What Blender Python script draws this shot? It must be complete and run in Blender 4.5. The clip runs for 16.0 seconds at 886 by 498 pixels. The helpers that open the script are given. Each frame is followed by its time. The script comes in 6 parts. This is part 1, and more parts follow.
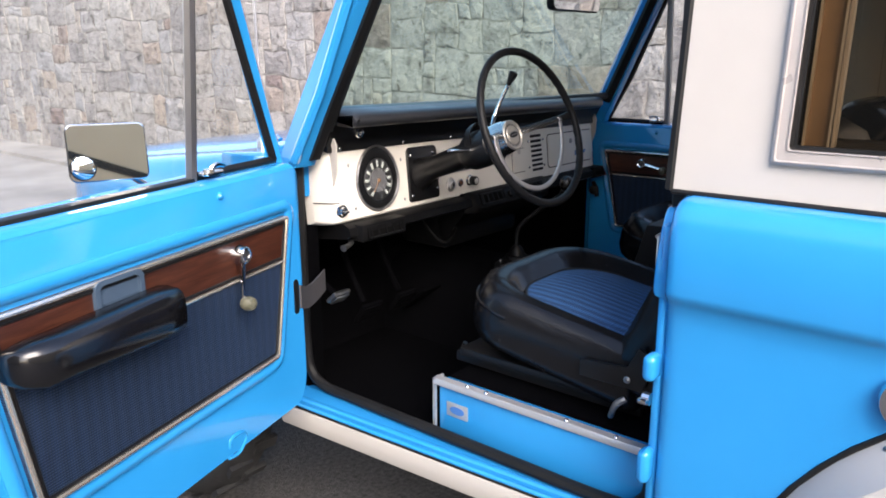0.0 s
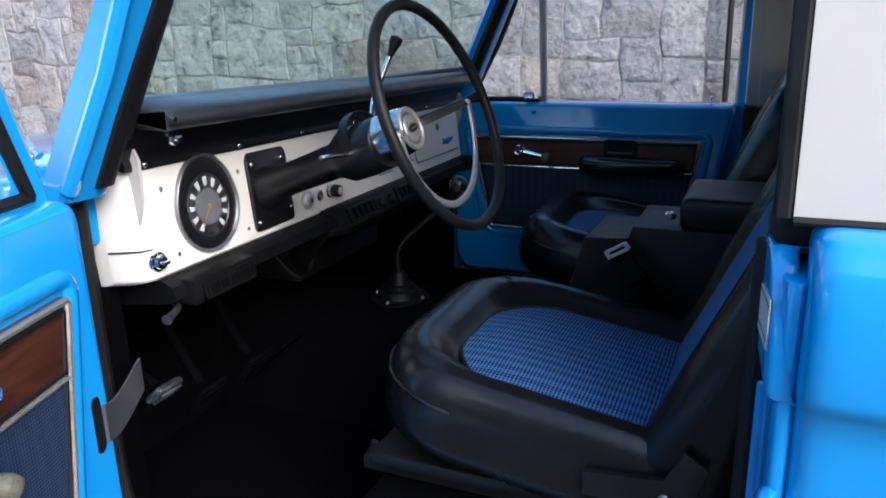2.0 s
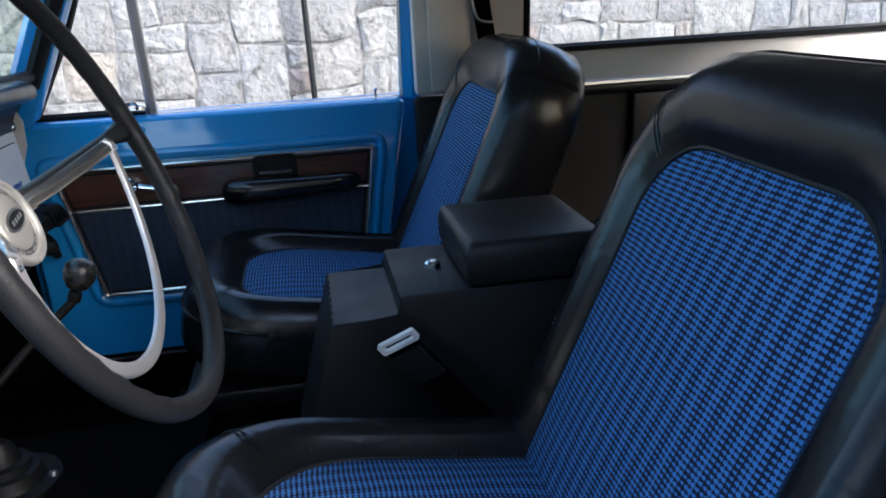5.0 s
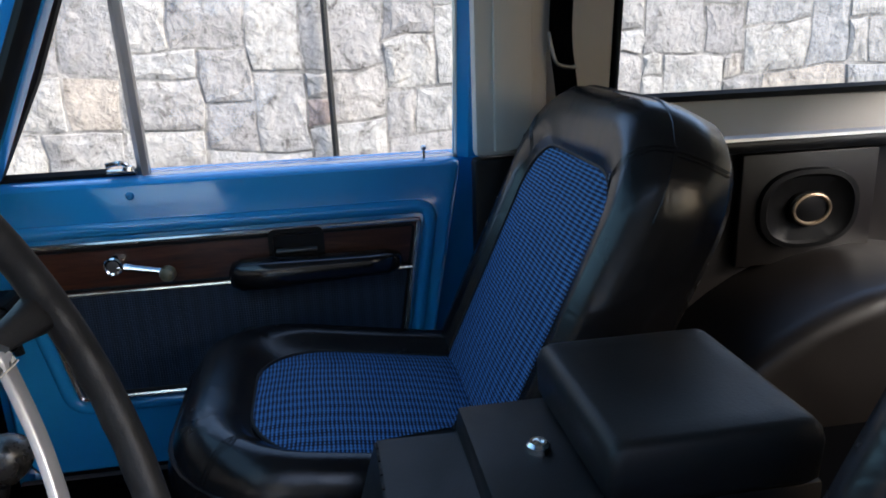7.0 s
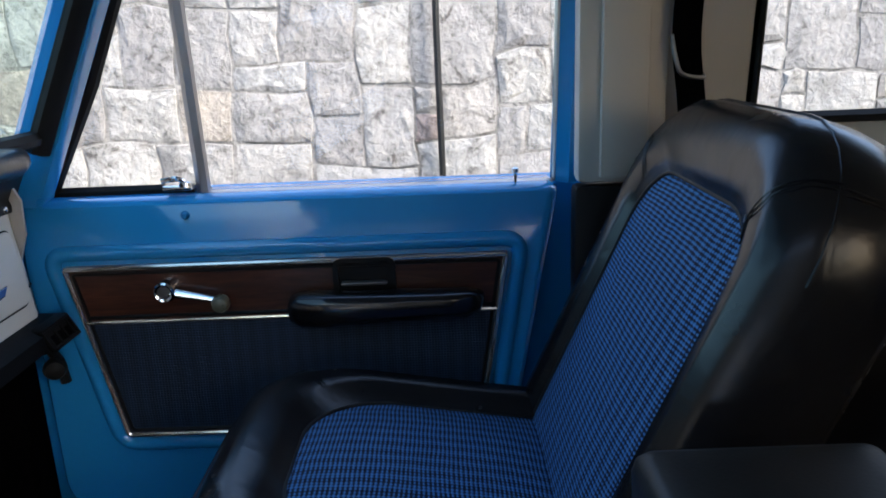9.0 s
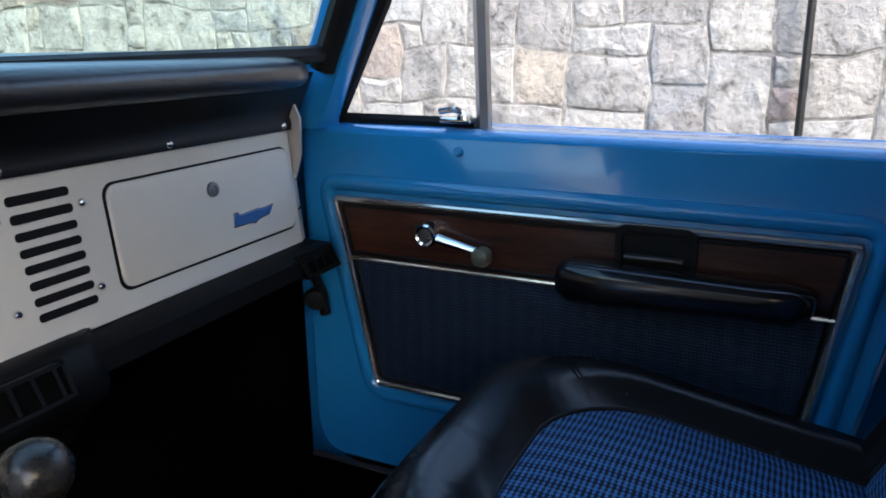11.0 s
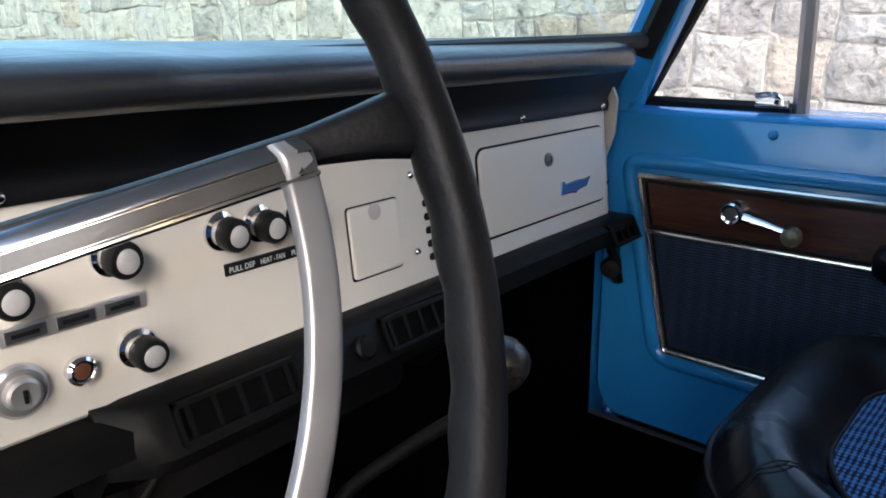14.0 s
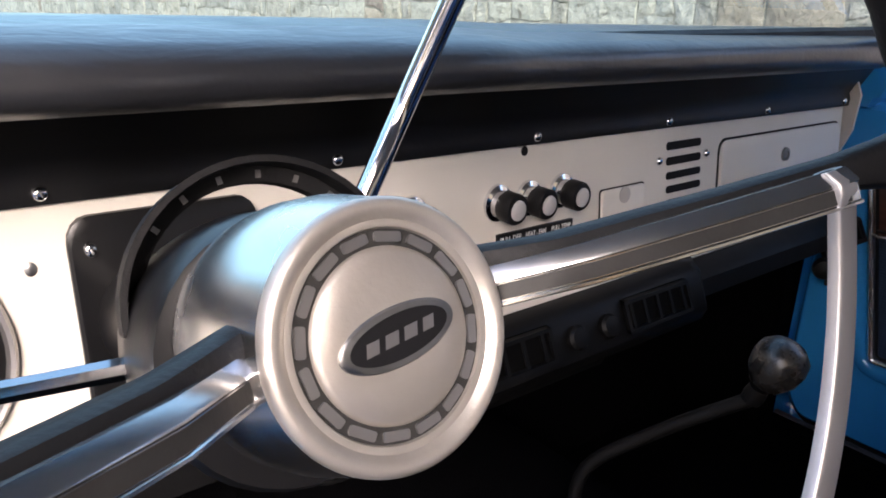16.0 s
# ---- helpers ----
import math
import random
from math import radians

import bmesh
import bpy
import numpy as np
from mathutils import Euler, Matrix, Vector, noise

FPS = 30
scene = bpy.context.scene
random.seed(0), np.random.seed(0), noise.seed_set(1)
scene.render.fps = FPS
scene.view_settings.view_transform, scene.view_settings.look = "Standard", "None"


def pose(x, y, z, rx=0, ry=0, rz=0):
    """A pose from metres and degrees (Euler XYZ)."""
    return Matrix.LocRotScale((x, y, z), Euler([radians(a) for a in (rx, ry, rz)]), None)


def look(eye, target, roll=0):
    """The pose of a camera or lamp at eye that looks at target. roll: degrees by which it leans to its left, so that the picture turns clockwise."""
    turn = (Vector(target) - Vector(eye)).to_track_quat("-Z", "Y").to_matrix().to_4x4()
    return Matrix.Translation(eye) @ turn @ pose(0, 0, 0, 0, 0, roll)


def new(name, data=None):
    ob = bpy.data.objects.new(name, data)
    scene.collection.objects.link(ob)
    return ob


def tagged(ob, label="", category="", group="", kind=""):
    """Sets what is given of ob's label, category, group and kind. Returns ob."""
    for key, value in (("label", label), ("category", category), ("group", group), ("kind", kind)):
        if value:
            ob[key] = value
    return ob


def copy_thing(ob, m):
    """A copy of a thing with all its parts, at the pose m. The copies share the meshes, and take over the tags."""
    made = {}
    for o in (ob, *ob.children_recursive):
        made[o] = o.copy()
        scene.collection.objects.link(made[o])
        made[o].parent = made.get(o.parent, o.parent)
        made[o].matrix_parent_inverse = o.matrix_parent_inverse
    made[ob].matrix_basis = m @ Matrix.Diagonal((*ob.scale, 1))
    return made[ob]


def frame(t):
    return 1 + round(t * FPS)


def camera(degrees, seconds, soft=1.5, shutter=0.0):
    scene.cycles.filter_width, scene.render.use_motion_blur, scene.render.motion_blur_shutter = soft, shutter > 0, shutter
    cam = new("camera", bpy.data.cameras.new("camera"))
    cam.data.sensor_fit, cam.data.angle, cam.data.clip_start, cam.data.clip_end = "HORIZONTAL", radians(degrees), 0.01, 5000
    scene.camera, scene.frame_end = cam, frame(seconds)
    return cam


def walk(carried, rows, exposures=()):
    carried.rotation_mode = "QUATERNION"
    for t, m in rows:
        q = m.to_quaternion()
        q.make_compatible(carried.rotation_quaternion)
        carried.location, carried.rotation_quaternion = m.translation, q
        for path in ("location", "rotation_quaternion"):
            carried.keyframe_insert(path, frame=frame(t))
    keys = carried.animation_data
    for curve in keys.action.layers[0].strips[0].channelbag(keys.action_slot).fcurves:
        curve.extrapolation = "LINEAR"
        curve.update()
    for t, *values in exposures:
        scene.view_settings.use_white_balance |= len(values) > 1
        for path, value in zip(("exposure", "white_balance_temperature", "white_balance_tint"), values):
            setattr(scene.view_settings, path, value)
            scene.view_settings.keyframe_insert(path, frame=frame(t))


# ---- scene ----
cam = camera(60.93, 16.0, soft=1.8)
PATH = [
    (0, (-1.8761, -1.3603, 1.3382), (-0.3841, -0.1261, 0.8375), -0.17),
    (0.5, (-1.7618, -1.2687, 1.3284), (-0.2118, -0.1067, 0.8313), 0.26),
    (1, (-1.6625, -1.1471, 1.3168), (-0.0626, -0.065, 0.7976), -0.42),
    (1.5, (-1.5827, -0.9871, 1.3181), (0.114, -0.0661, 0.7956), -1.73),
    (2, (-1.4917, -0.8822, 1.3031), (0.265, -0.1044, 0.7471), -1.37),
    (2.5, (-1.3655, -0.8015, 1.2893), (0.4602, -0.211, 0.7253), -0.45),
    (3, (-1.2871, -0.7367, 1.2926), (0.5793, -0.3825, 0.6672), -1.78),
    (3.5, (-1.2019, -0.6667, 1.2919), (0.6694, -0.586, 0.5906), -2.28),
    (4, (-1.1502, -0.6222, 1.2883), (0.7097, -0.7278, 0.5606), -2.06),
    (4.5, (-1.0773, -0.5851, 1.2861), (0.7963, -0.8034, 0.6214), -3.45),
    (4.7, (-1.0354, -0.5769, 1.2885), (0.8333, -0.8634, 0.6362), -3.43),
    (6.8, (-0.6268, -0.5222, 1.3209), (1.2559, -0.8668, 0.7403), -2.39),
    (7, (-0.5901, -0.5377, 1.3239), (1.3016, -0.832, 0.745), -2.23),
    (7.5, (-0.5219, -0.5654, 1.3201), (1.3741, -0.8323, 0.7423), -1.7),
    (8, (-0.4922, -0.5654, 1.3091), (1.3998, -0.8101, 0.7086), -2.67),
    (10.3, (-0.2539, -0.6649, 1.2727), (1.5908, -0.0968, 0.7489), 0.73),
    (10.5, (-0.2352, -0.6487, 1.2504), (1.5736, -0.0029, 0.6925), 0.41),
    (11, (-0.197, -0.6269, 1.2177), (1.535, 0.205, 0.6625), -0.66),
    (11.5, (-0.2043, -0.6243, 1.2033), (1.4219, 0.3817, 0.6174), 1.03),
    (12, (-0.2358, -0.6038, 1.2021), (1.3504, 0.4758, 0.6378), 0.21),
    (12.5, (-0.2599, -0.5865, 1.1874), (1.2994, 0.5319, 0.6237), -0.68),
    (13, (-0.2932, -0.5814, 1.2002), (1.2194, 0.6081, 0.6548), 0.08),
    (13.5, (-0.3387, -0.5765, 1.2061), (1.1426, 0.6376, 0.6302), -0.04),
    (14, (-0.3728, -0.5532, 1.2188), (1.0693, 0.7078, 0.6441), -0.9),
    (14.5, (-0.3989, -0.5373, 1.2298), (0.9461, 0.8037, 0.603), 0.06),
    (15, (-0.4257, -0.5211, 1.2338), (0.8735, 0.858, 0.5935), 1.76),
    (15.5, (-0.4481, -0.4995, 1.236), (0.7936, 0.9253, 0.5816), 2.12),
    (16, (-0.479, -0.4838, 1.2385), (0.701, 0.9865, 0.571), 1.91),
]
EXPOSURES = [(0.0, 2.27, 6300, 14), (1.5, 2.10, 5850, 13), (2.5, 2.08, 5300, 13), (3.0, 2.15, 5200, 10), (3.5, 2.85, 5650, 9), (4.0, 3.1, 5750, 9), (7.0, 3.0, 6150, 10), (11.5, 3.05, 6150, 10), (13.5, 3.1, 6200, 10), (15.3, 3.25, 6750, 20), (16.0, 2.88, 6500, 20)]
walk(cam, [(t, look(eye, target, roll)) for t, eye, target, roll in PATH], EXPOSURES)

# ---- world, sun ----
world = bpy.data.worlds.new("sky")
scene.world = world
world.use_nodes = True
wn = world.node_tree
sky = wn.nodes.new("ShaderNodeTexSky")
sky.sky_type, sky.sun_disc, sky.dust_density = "NISHITA", False, 2.5
SUN_UP, SUN_FROM = 34.0, 212.0          # degrees above the horizon; compass way the light comes from (0 = +y, clockwise)
sky.sun_elevation, sky.sun_rotation = radians(SUN_UP), radians(SUN_FROM)
wn.links.new(sky.outputs[0], wn.nodes["Background"].inputs[0])
wn.nodes["Background"].inputs[1].default_value = 0.125
sun = new("sun", bpy.data.lights.new("sun", "SUN"))
sun.data.energy, sun.data.angle, sun.data.color = 1.05, radians(40), (1.0, 0.93, 0.84)
a, e = radians(SUN_FROM), radians(SUN_UP)
sun.matrix_world = look((30 * math.sin(a) * math.cos(e), 30 * math.cos(a) * math.cos(e), 30 * math.sin(e)), (0, 0, 0))


# ---- materials ----
def mat(name, color, rough=0.5, metal=0.0, coat=0.0, spec=0.5):
    m = bpy.data.materials.new(name)
    m.use_nodes = True
    b = m.node_tree.nodes["Principled BSDF"]
    b.inputs["Base Color"].default_value = (*color, 1)
    b.inputs["Roughness"].default_value = rough
    b.inputs["Metallic"].default_value = metal
    b.inputs["Coat Weight"].default_value = coat
    b.inputs["Coat Roughness"].default_value = 0.06
    b.inputs["Specular IOR Level"].default_value = spec
    return m


def node(m, kind, **values):
    n = m.node_tree.nodes.new(kind)
    for key, value in values.items():
        n.inputs[key.replace("_", " ")].default_value = value
    return n


def link(m, a, b):
    m.node_tree.links.new(a, b)


def ramp(m, fac, *stops):
    r = m.node_tree.nodes.new("ShaderNodeValToRGB")
    els = r.color_ramp.elements
    while len(els) < len(stops):
        els.new(0.5)
    for el, (pos, col) in zip(els, stops):
        el.position, el.color = pos, (*col, 1) if len(col) == 3 else (col[0],) * 3 + (1,)
    link(m, fac, r.inputs[0])
    return r.outputs[0]


def vary(m, color_a, color_b, scale, rough=(0.4, 0.5), bump=0.0, bump_scale=200.0, detail=4.0, bump_dist=0.001):
    """Colour and gloss that drift between two values, with a fine relief, in object space."""
    b = m.node_tree.nodes["Principled BSDF"]
    tc = node(m, "ShaderNodeTexCoord")
    n = node(m, "ShaderNodeTexNoise", Scale=scale, Detail=detail, Roughness=0.6)
    link(m, tc.outputs["Object"], n.inputs["Vector"])
    link(m, ramp(m, n.outputs["Fac"], (0.3, color_a), (0.7, color_b)), b.inputs["Base Color"])
    link(m, ramp(m, n.outputs["Fac"], (0.3, (rough[0],)), (0.7, (rough[1],))), b.inputs["Roughness"])
    if bump:
        f = node(m, "ShaderNodeTexNoise", Scale=bump_scale, Detail=3.0)
        link(m, tc.outputs["Object"], f.inputs["Vector"])
        p = node(m, "ShaderNodeBump", Strength=bump, Distance=bump_dist)
        link(m, f.outputs["Fac"], p.inputs["Height"])
        link(m, p.outputs[0], b.inputs["Normal"])
    return m


BLUE = vary(mat("blue_paint", (0.024, 0.255, 0.585), 0.15, coat=0.7, spec=0.4), (0.021, 0.245, 0.57), (0.027, 0.268, 0.605), 3.0, (0.13, 0.19), 0.02, 600.0)
CREAM = vary(mat("cream_paint", (0.74, 0.69, 0.6), 0.4), (0.43, 0.405, 0.37), (0.465, 0.44, 0.40), 4.0, (0.38, 0.48), 0.06, 400.0)
DASHWHITE = vary(mat("dash_paint", (0.68, 0.64, 0.55), 0.35), (0.66, 0.625, 0.555), (0.70, 0.665, 0.59), 6.0, (0.34, 0.42), 0.08, 500.0)
VINYL = vary(mat("black_vinyl", (0.007, 0.007, 0.0078), 0.35, spec=0.30), (0.0045, 0.0045, 0.0052), (0.008, 0.008, 0.009), 11.0, (0.22, 0.28), 0.07, 240.0, bump_dist=0.0008)
PAD = vary(mat("dash_pad_vinyl", (0.016, 0.017, 0.020), 0.4, spec=0.75), (0.016, 0.017, 0.020), (0.022, 0.023, 0.026), 12.0, (0.28, 0.38), 0.22, 150.0, bump_dist=0.001)
BLACK = vary(mat("black_paint", (0.005, 0.005, 0.0055), 0.35, spec=0.4), (0.005, 0.005, 0.0055), (0.008, 0.008, 0.0085), 10.0, (0.3, 0.42), 0.1, 300.0)
PLASTIC = vary(mat("black_plastic", (0.006, 0.006, 0.0065), 0.5, spec=0.2), (0.006, 0.006, 0.0065), (0.010, 0.010, 0.0105), 14.0, (0.42, 0.55), 0.25, 500.0)
RUBBER = vary(mat("rubber", (0.006, 0.006, 0.006), 0.6, spec=0.25), (0.006, 0.006, 0.006), (0.010, 0.010, 0.010), 20.0, (0.5, 0.65), 0.3, 200.0)
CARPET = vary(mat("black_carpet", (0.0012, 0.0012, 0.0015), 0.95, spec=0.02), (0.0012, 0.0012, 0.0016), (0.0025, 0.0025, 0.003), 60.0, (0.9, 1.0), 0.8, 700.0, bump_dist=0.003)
CHROME = vary(mat("chrome", (0.75, 0.75, 0.76), 0.1, 1.0), (0.7, 0.7, 0.71), (0.8, 0.8, 0.8), 30.0, (0.07, 0.16))
BRUSHED = vary(mat("brushed_metal", (0.52, 0.485, 0.435), 0.42, 0.75), (0.49, 0.455, 0.405), (0.56, 0.525, 0.475), 40.0, (0.34, 0.46), 0.1, 500.0)
ALU = vary(mat("aluminium_trim", (0.60, 0.59, 0.58), 0.32, 0.7), (0.585, 0.575, 0.565), (0.615, 0.605, 0.595), 8.0, (0.31, 0.36))
TRIM = vary(mat("trim_bead", (0.78, 0.74, 0.66), 0.22, 0.85), (0.74, 0.70, 0.62), (0.82, 0.78, 0.70), 30.0, (0.14, 0.26))
GREY = mat("grey_metal", (0.12, 0.12, 0.125), 0.45, 0.8)
STEEL = vary(mat("dull_steel", (0.3, 0.3, 0.3), 0.4, 1.0), (0.22, 0.22, 0.22), (0.38, 0.38, 0.37), 40.0, (0.3, 0.5))
WHITE = mat("white_mark", (0.75, 0.75, 0.72), 0.5)
PALE = mat("sticker_paper", (0.45, 0.48, 0.45), 0.55)
INK = mat("print", (0.006, 0.006, 0.007), 0.7, spec=0.2)
BADGE = mat("badge_blue", (0.07, 0.20, 0.50), 0.35, 0.3)
RED = mat("warning_lens", (0.12, 0.05, 0.03), 0.25)
LITPLASTIC = vary(mat("skylit_cup_plastic", (0.05, 0.08, 0.12), 0.4), (0.04, 0.065, 0.10), (0.06, 0.09, 0.13), 14.0, (0.35, 0.45))
INKGREY = mat("faded_print", (0.28, 0.28, 0.27), 0.7)
VENTSHADE = mat("vent_shade", (0.002, 0.002, 0.002), 0.9, spec=0.05)
SATINCHROME = vary(mat("satin_chrome", (0.6, 0.6, 0.6), 0.2, 1.0), (0.56, 0.555, 0.55), (0.64, 0.635, 0.63), 20.0, (0.16, 0.24))
RINGMETAL = vary(mat("satin_ring", (0.36, 0.35, 0.345), 0.32, 0.9), (0.345, 0.335, 0.33), (0.38, 0.37, 0.365), 6.0, (0.30, 0.36))
KNOB = vary(mat("worn_black_knob", (0.012, 0.012, 0.012), 0.25), (0.012, 0.011, 0.010), (0.028, 0.026, 0.024), 70.0, (0.20, 0.34), 0.12, 260.0)
STRAP = vary(mat("strap_webbing", (0.05, 0.047, 0.05), 0.7), (0.04, 0.038, 0.042), (0.06, 0.057, 0.06), 30.0, (0.6, 0.75), 0.3, 400.0)
DIALGREY = vary(mat("dial_silver", (0.20, 0.20, 0.205), 0.4, 0.5), (0.17, 0.17, 0.175), (0.24, 0.24, 0.245), 60.0, (0.35, 0.5))
NEEDLE = mat("dull_needle", (0.22, 0.13, 0.07), 0.5)
GLOSSVINYL = vary(mat("glossy_vinyl", (0.004, 0.004, 0.005), 0.16, spec=0.55), (0.004, 0.004, 0.005), (0.007, 0.007, 0.008), 20.0, (0.13, 0.22), 0.05, 200.0)
DARKPLASTIC = vary(mat("dark_plastic", (0.003, 0.003, 0.0033), 0.5, spec=0.13), (0.0028, 0.0028, 0.003), (0.005, 0.005, 0.0053), 14.0, (0.42, 0.55), 0.2, 400.0)
BRASS = vary(mat("dull_brass", (0.32, 0.24, 0.16), 0.35, 0.8), (0.28, 0.21, 0.14), (0.36, 0.27, 0.18), 40.0, (0.3, 0.42))
SATIN = vary(mat("satin_anodised", (0.60, 0.58, 0.56), 0.34, 0.25), (0.42, 0.385, 0.36), (0.47, 0.435, 0.41), 8.0, (0.26, 0.36))
LIDVINYL = vary(mat("matt_vinyl", (0.008, 0.008, 0.008), 0.5, spec=0.25), (0.007, 0.007, 0.007), (0.011, 0.0105, 0.0105), 12.0, (0.42, 0.52), 0.2, 300.0)
REARVINYL = vary(mat("dark_brown_vinyl", (0.022, 0.017, 0.014), 0.4, spec=0.45), (0.007, 0.0053, 0.0044), (0.011, 0.0085, 0.007), 9.0, (0.34, 0.44), 0.15, 220.0)
IVORY = vary(mat("aged_knob", (0.11, 0.107, 0.072), 0.3), (0.09, 0.088, 0.058), (0.13, 0.126, 0.088), 90.0, (0.24, 0.36))
TYRE = vary(mat("tyre_rubber", (0.02, 0.02, 0.02), 0.8), (0.016, 0.016, 0.016), (0.03, 0.03, 0.03), 10.0, (0.7, 0.9), 0.5, 90.0, bump_dist=0.004)
MIRROR = mat("mirror_glass", (0.94, 0.94, 0.94), 0.02, 1.0)


def creases(m, scale, distance, stretch=(1.0, 1.0, 1.0)):
    """Soft folds under the fine grain of a covering."""
    b = m.node_tree.nodes["Principled BSDF"]
    grain = b.inputs["Normal"].links[0].from_node
    tc = node(m, "ShaderNodeTexCoord")
    mp = node(m, "ShaderNodeMapping", Scale=stretch)
    n = node(m, "ShaderNodeTexNoise", Scale=scale, Detail=3.0, Roughness=0.5, Distortion=1.2)
    link(m, tc.outputs["Object"], mp.inputs[0]); link(m, mp.outputs[0], n.inputs["Vector"])
    p = node(m, "ShaderNodeBump", Strength=0.5, Distance=distance)
    link(m, n.outputs["Fac"], p.inputs["Height"]); link(m, p.outputs[0], grain.inputs["Normal"])


creases(VINYL, 16.0, 0.0022)
creases(PAD, 40.0, 0.0014, (0.5, 1.6, 1.0))


def wood():
    m = mat("walnut_veneer", (0.1, 0.04, 0.02), 0.32, coat=0.2)
    b = m.node_tree.nodes["Principled BSDF"]
    tc = node(m, "ShaderNodeTexCoord")
    mp = node(m, "ShaderNodeMapping", Scale=(6.0, 6.0, 70.0))
    link(m, tc.outputs["Object"], mp.inputs[0])
    n = node(m, "ShaderNodeTexNoise", Scale=1.6, Detail=8.0, Roughness=0.65, Distortion=0.8)
    link(m, mp.outputs[0], n.inputs["Vector"])
    link(m, ramp(m, n.outputs["Fac"], (0.28, (0.018, 0.006, 0.004)), (0.5, (0.05, 0.016, 0.009)), (0.72, (0.095, 0.034, 0.018))), b.inputs["Base Color"])
    p = node(m, "ShaderNodeBump", Strength=0.15, Distance=0.0006)
    link(m, n.outputs["Fac"], p.inputs["Height"])
    link(m, p.outputs[0], b.inputs["Normal"])
    return m


WOOD = wood()


def weave(name, dark, light, pitch, strength=1.0, ribs=0.026):
    """Two-tone woven cloth in UV metres: rows of short light stitches on a dark ground, in faint ribs."""
    m = mat(name, dark, 0.8, spec=0.25)
    b = m.node_tree.nodes["Principled BSDF"]
    tc = node(m, "ShaderNodeTexCoord")
    wob = node(m, "ShaderNodeTexNoise", Scale=14.0, Detail=2.0)
    link(m, tc.outputs["UV"], wob.inputs["Vector"])
    off = node(m, "ShaderNodeVectorMath"); off.operation = "MULTIPLY_ADD"
    off.inputs[1].default_value = (0.006, 0.006, 0)
    link(m, wob.outputs["Color"], off.inputs[0]); link(m, tc.outputs["UV"], off.inputs[2])
    sep = node(m, "ShaderNodeSeparateXYZ")
    link(m, off.outputs[0], sep.inputs[0])

    def wave(src, p, phase=0.0):
        a = node(m, "ShaderNodeMath"); a.operation = "MULTIPLY_ADD"
        a.inputs[1].default_value, a.inputs[2].default_value = 2 * math.pi / p, phase
        link(m, src, a.inputs[0])
        s = node(m, "ShaderNodeMath"); s.operation = "SINE"
        link(m, a.outputs[0], s.inputs[0])
        return s.outputs[0]

    def op(kind, a, b2, c=None):
        o = node(m, "ShaderNodeMath"); o.operation = kind
        for i, v in enumerate((a, b2, c)):
            if v is None:
                continue
            if isinstance(v, float):
                o.inputs[i].default_value = v
            else:
                link(m, v, o.inputs[i])
        return o.outputs[0]

    u, v = wave(sep.outputs[0], pitch), wave(sep.outputs[1], pitch * 0.92)
    tooth = op("MULTIPLY", wave(sep.outputs[0], pitch * 0.5, 0.7), 0.35)
    mask = op("ADD", op("ADD", op("MULTIPLY", u, 0.55), op("MULTIPLY", v, 0.85)), tooth)
    rib = op("MULTIPLY", wave(sep.outputs[0], ribs), 0.42)
    mask2 = op("ADD", mask, rib)
    yarn = node(m, "ShaderNodeTexNoise", Scale=900.0, Detail=2.0)
    link(m, tc.outputs["UV"], yarn.inputs["Vector"])
    mask3 = op("MULTIPLY_ADD", yarn.outputs["Fac"], 0.8, op("ADD", mask2, -0.4))
    col = ramp(m, op("MULTIPLY_ADD", mask3, 0.25, 0.5), (0.46, dark), (0.60, light))
    link(m, col, b.inputs["Base Color"])
    p = node(m, "ShaderNodeBump", Strength=0.7 * strength, Distance=0.0012)
    link(m, mask3, p.inputs["Height"])
    link(m, p.outputs[0], b.inputs["Normal"])
    return m


CLOTH = weave("blue_houndstooth_cloth", (0.006, 0.011, 0.030), (0.066, 0.190, 0.425), 0.0060, 1.0, 0.021)
DOORCLOTH = weave("blue_basketweave_vinyl", (0.004, 0.0072, 0.0155), (0.016, 0.030, 0.066), 0.0046, 0.6, 0.024)
for key, value in (("Roughness", 0.42), ("Specular IOR Level", 0.5), ("Specular Tint", (0.62, 0.80, 1.0, 1.0)), ("Sheen Weight", 0.15), ("Sheen Roughness", 0.35), ("Sheen Tint", (0.35, 0.55, 1.0, 1.0))):
    DOORCLOTH.node_tree.nodes["Principled BSDF"].inputs[key].default_value = value


def glass(name, tint, rough=0.0):
    m = bpy.data.materials.new(name)
    m.use_nodes = True
    nt = m.node_tree
    nt.nodes.clear()
    out = nt.nodes.new("ShaderNodeOutputMaterial")
    tr = nt.nodes.new("ShaderNodeBsdfTransparent"); tr.inputs[0].default_value = (*tint, 1)
    gl = nt.nodes.new("ShaderNodeBsdfGlossy"); gl.inputs["Roughness"].default_value = rough
    lw = nt.nodes.new("ShaderNodeLayerWeight"); lw.inputs[0].default_value = 0.5
    pw = nt.nodes.new("ShaderNodeMath"); pw.operation = "POWER"; pw.inputs[1].default_value = 4.0
    ad = nt.nodes.new("ShaderNodeMath"); ad.operation = "MULTIPLY_ADD"; ad.inputs[1].default_value, ad.inputs[2].default_value = 0.9, 0.05
    mx = nt.nodes.new("ShaderNodeMixShader")
    nt.links.new(lw.outputs["Facing"], pw.inputs[0]); nt.links.new(pw.outputs[0], ad.inputs[0])
    nt.links.new(ad.outputs[0], mx.inputs[0]); nt.links.new(tr.outputs[0], mx.inputs[1]); nt.links.new(gl.outputs[0], mx.inputs[2])
    nt.links.new(mx.outputs[0], out.inputs[0])
    return m


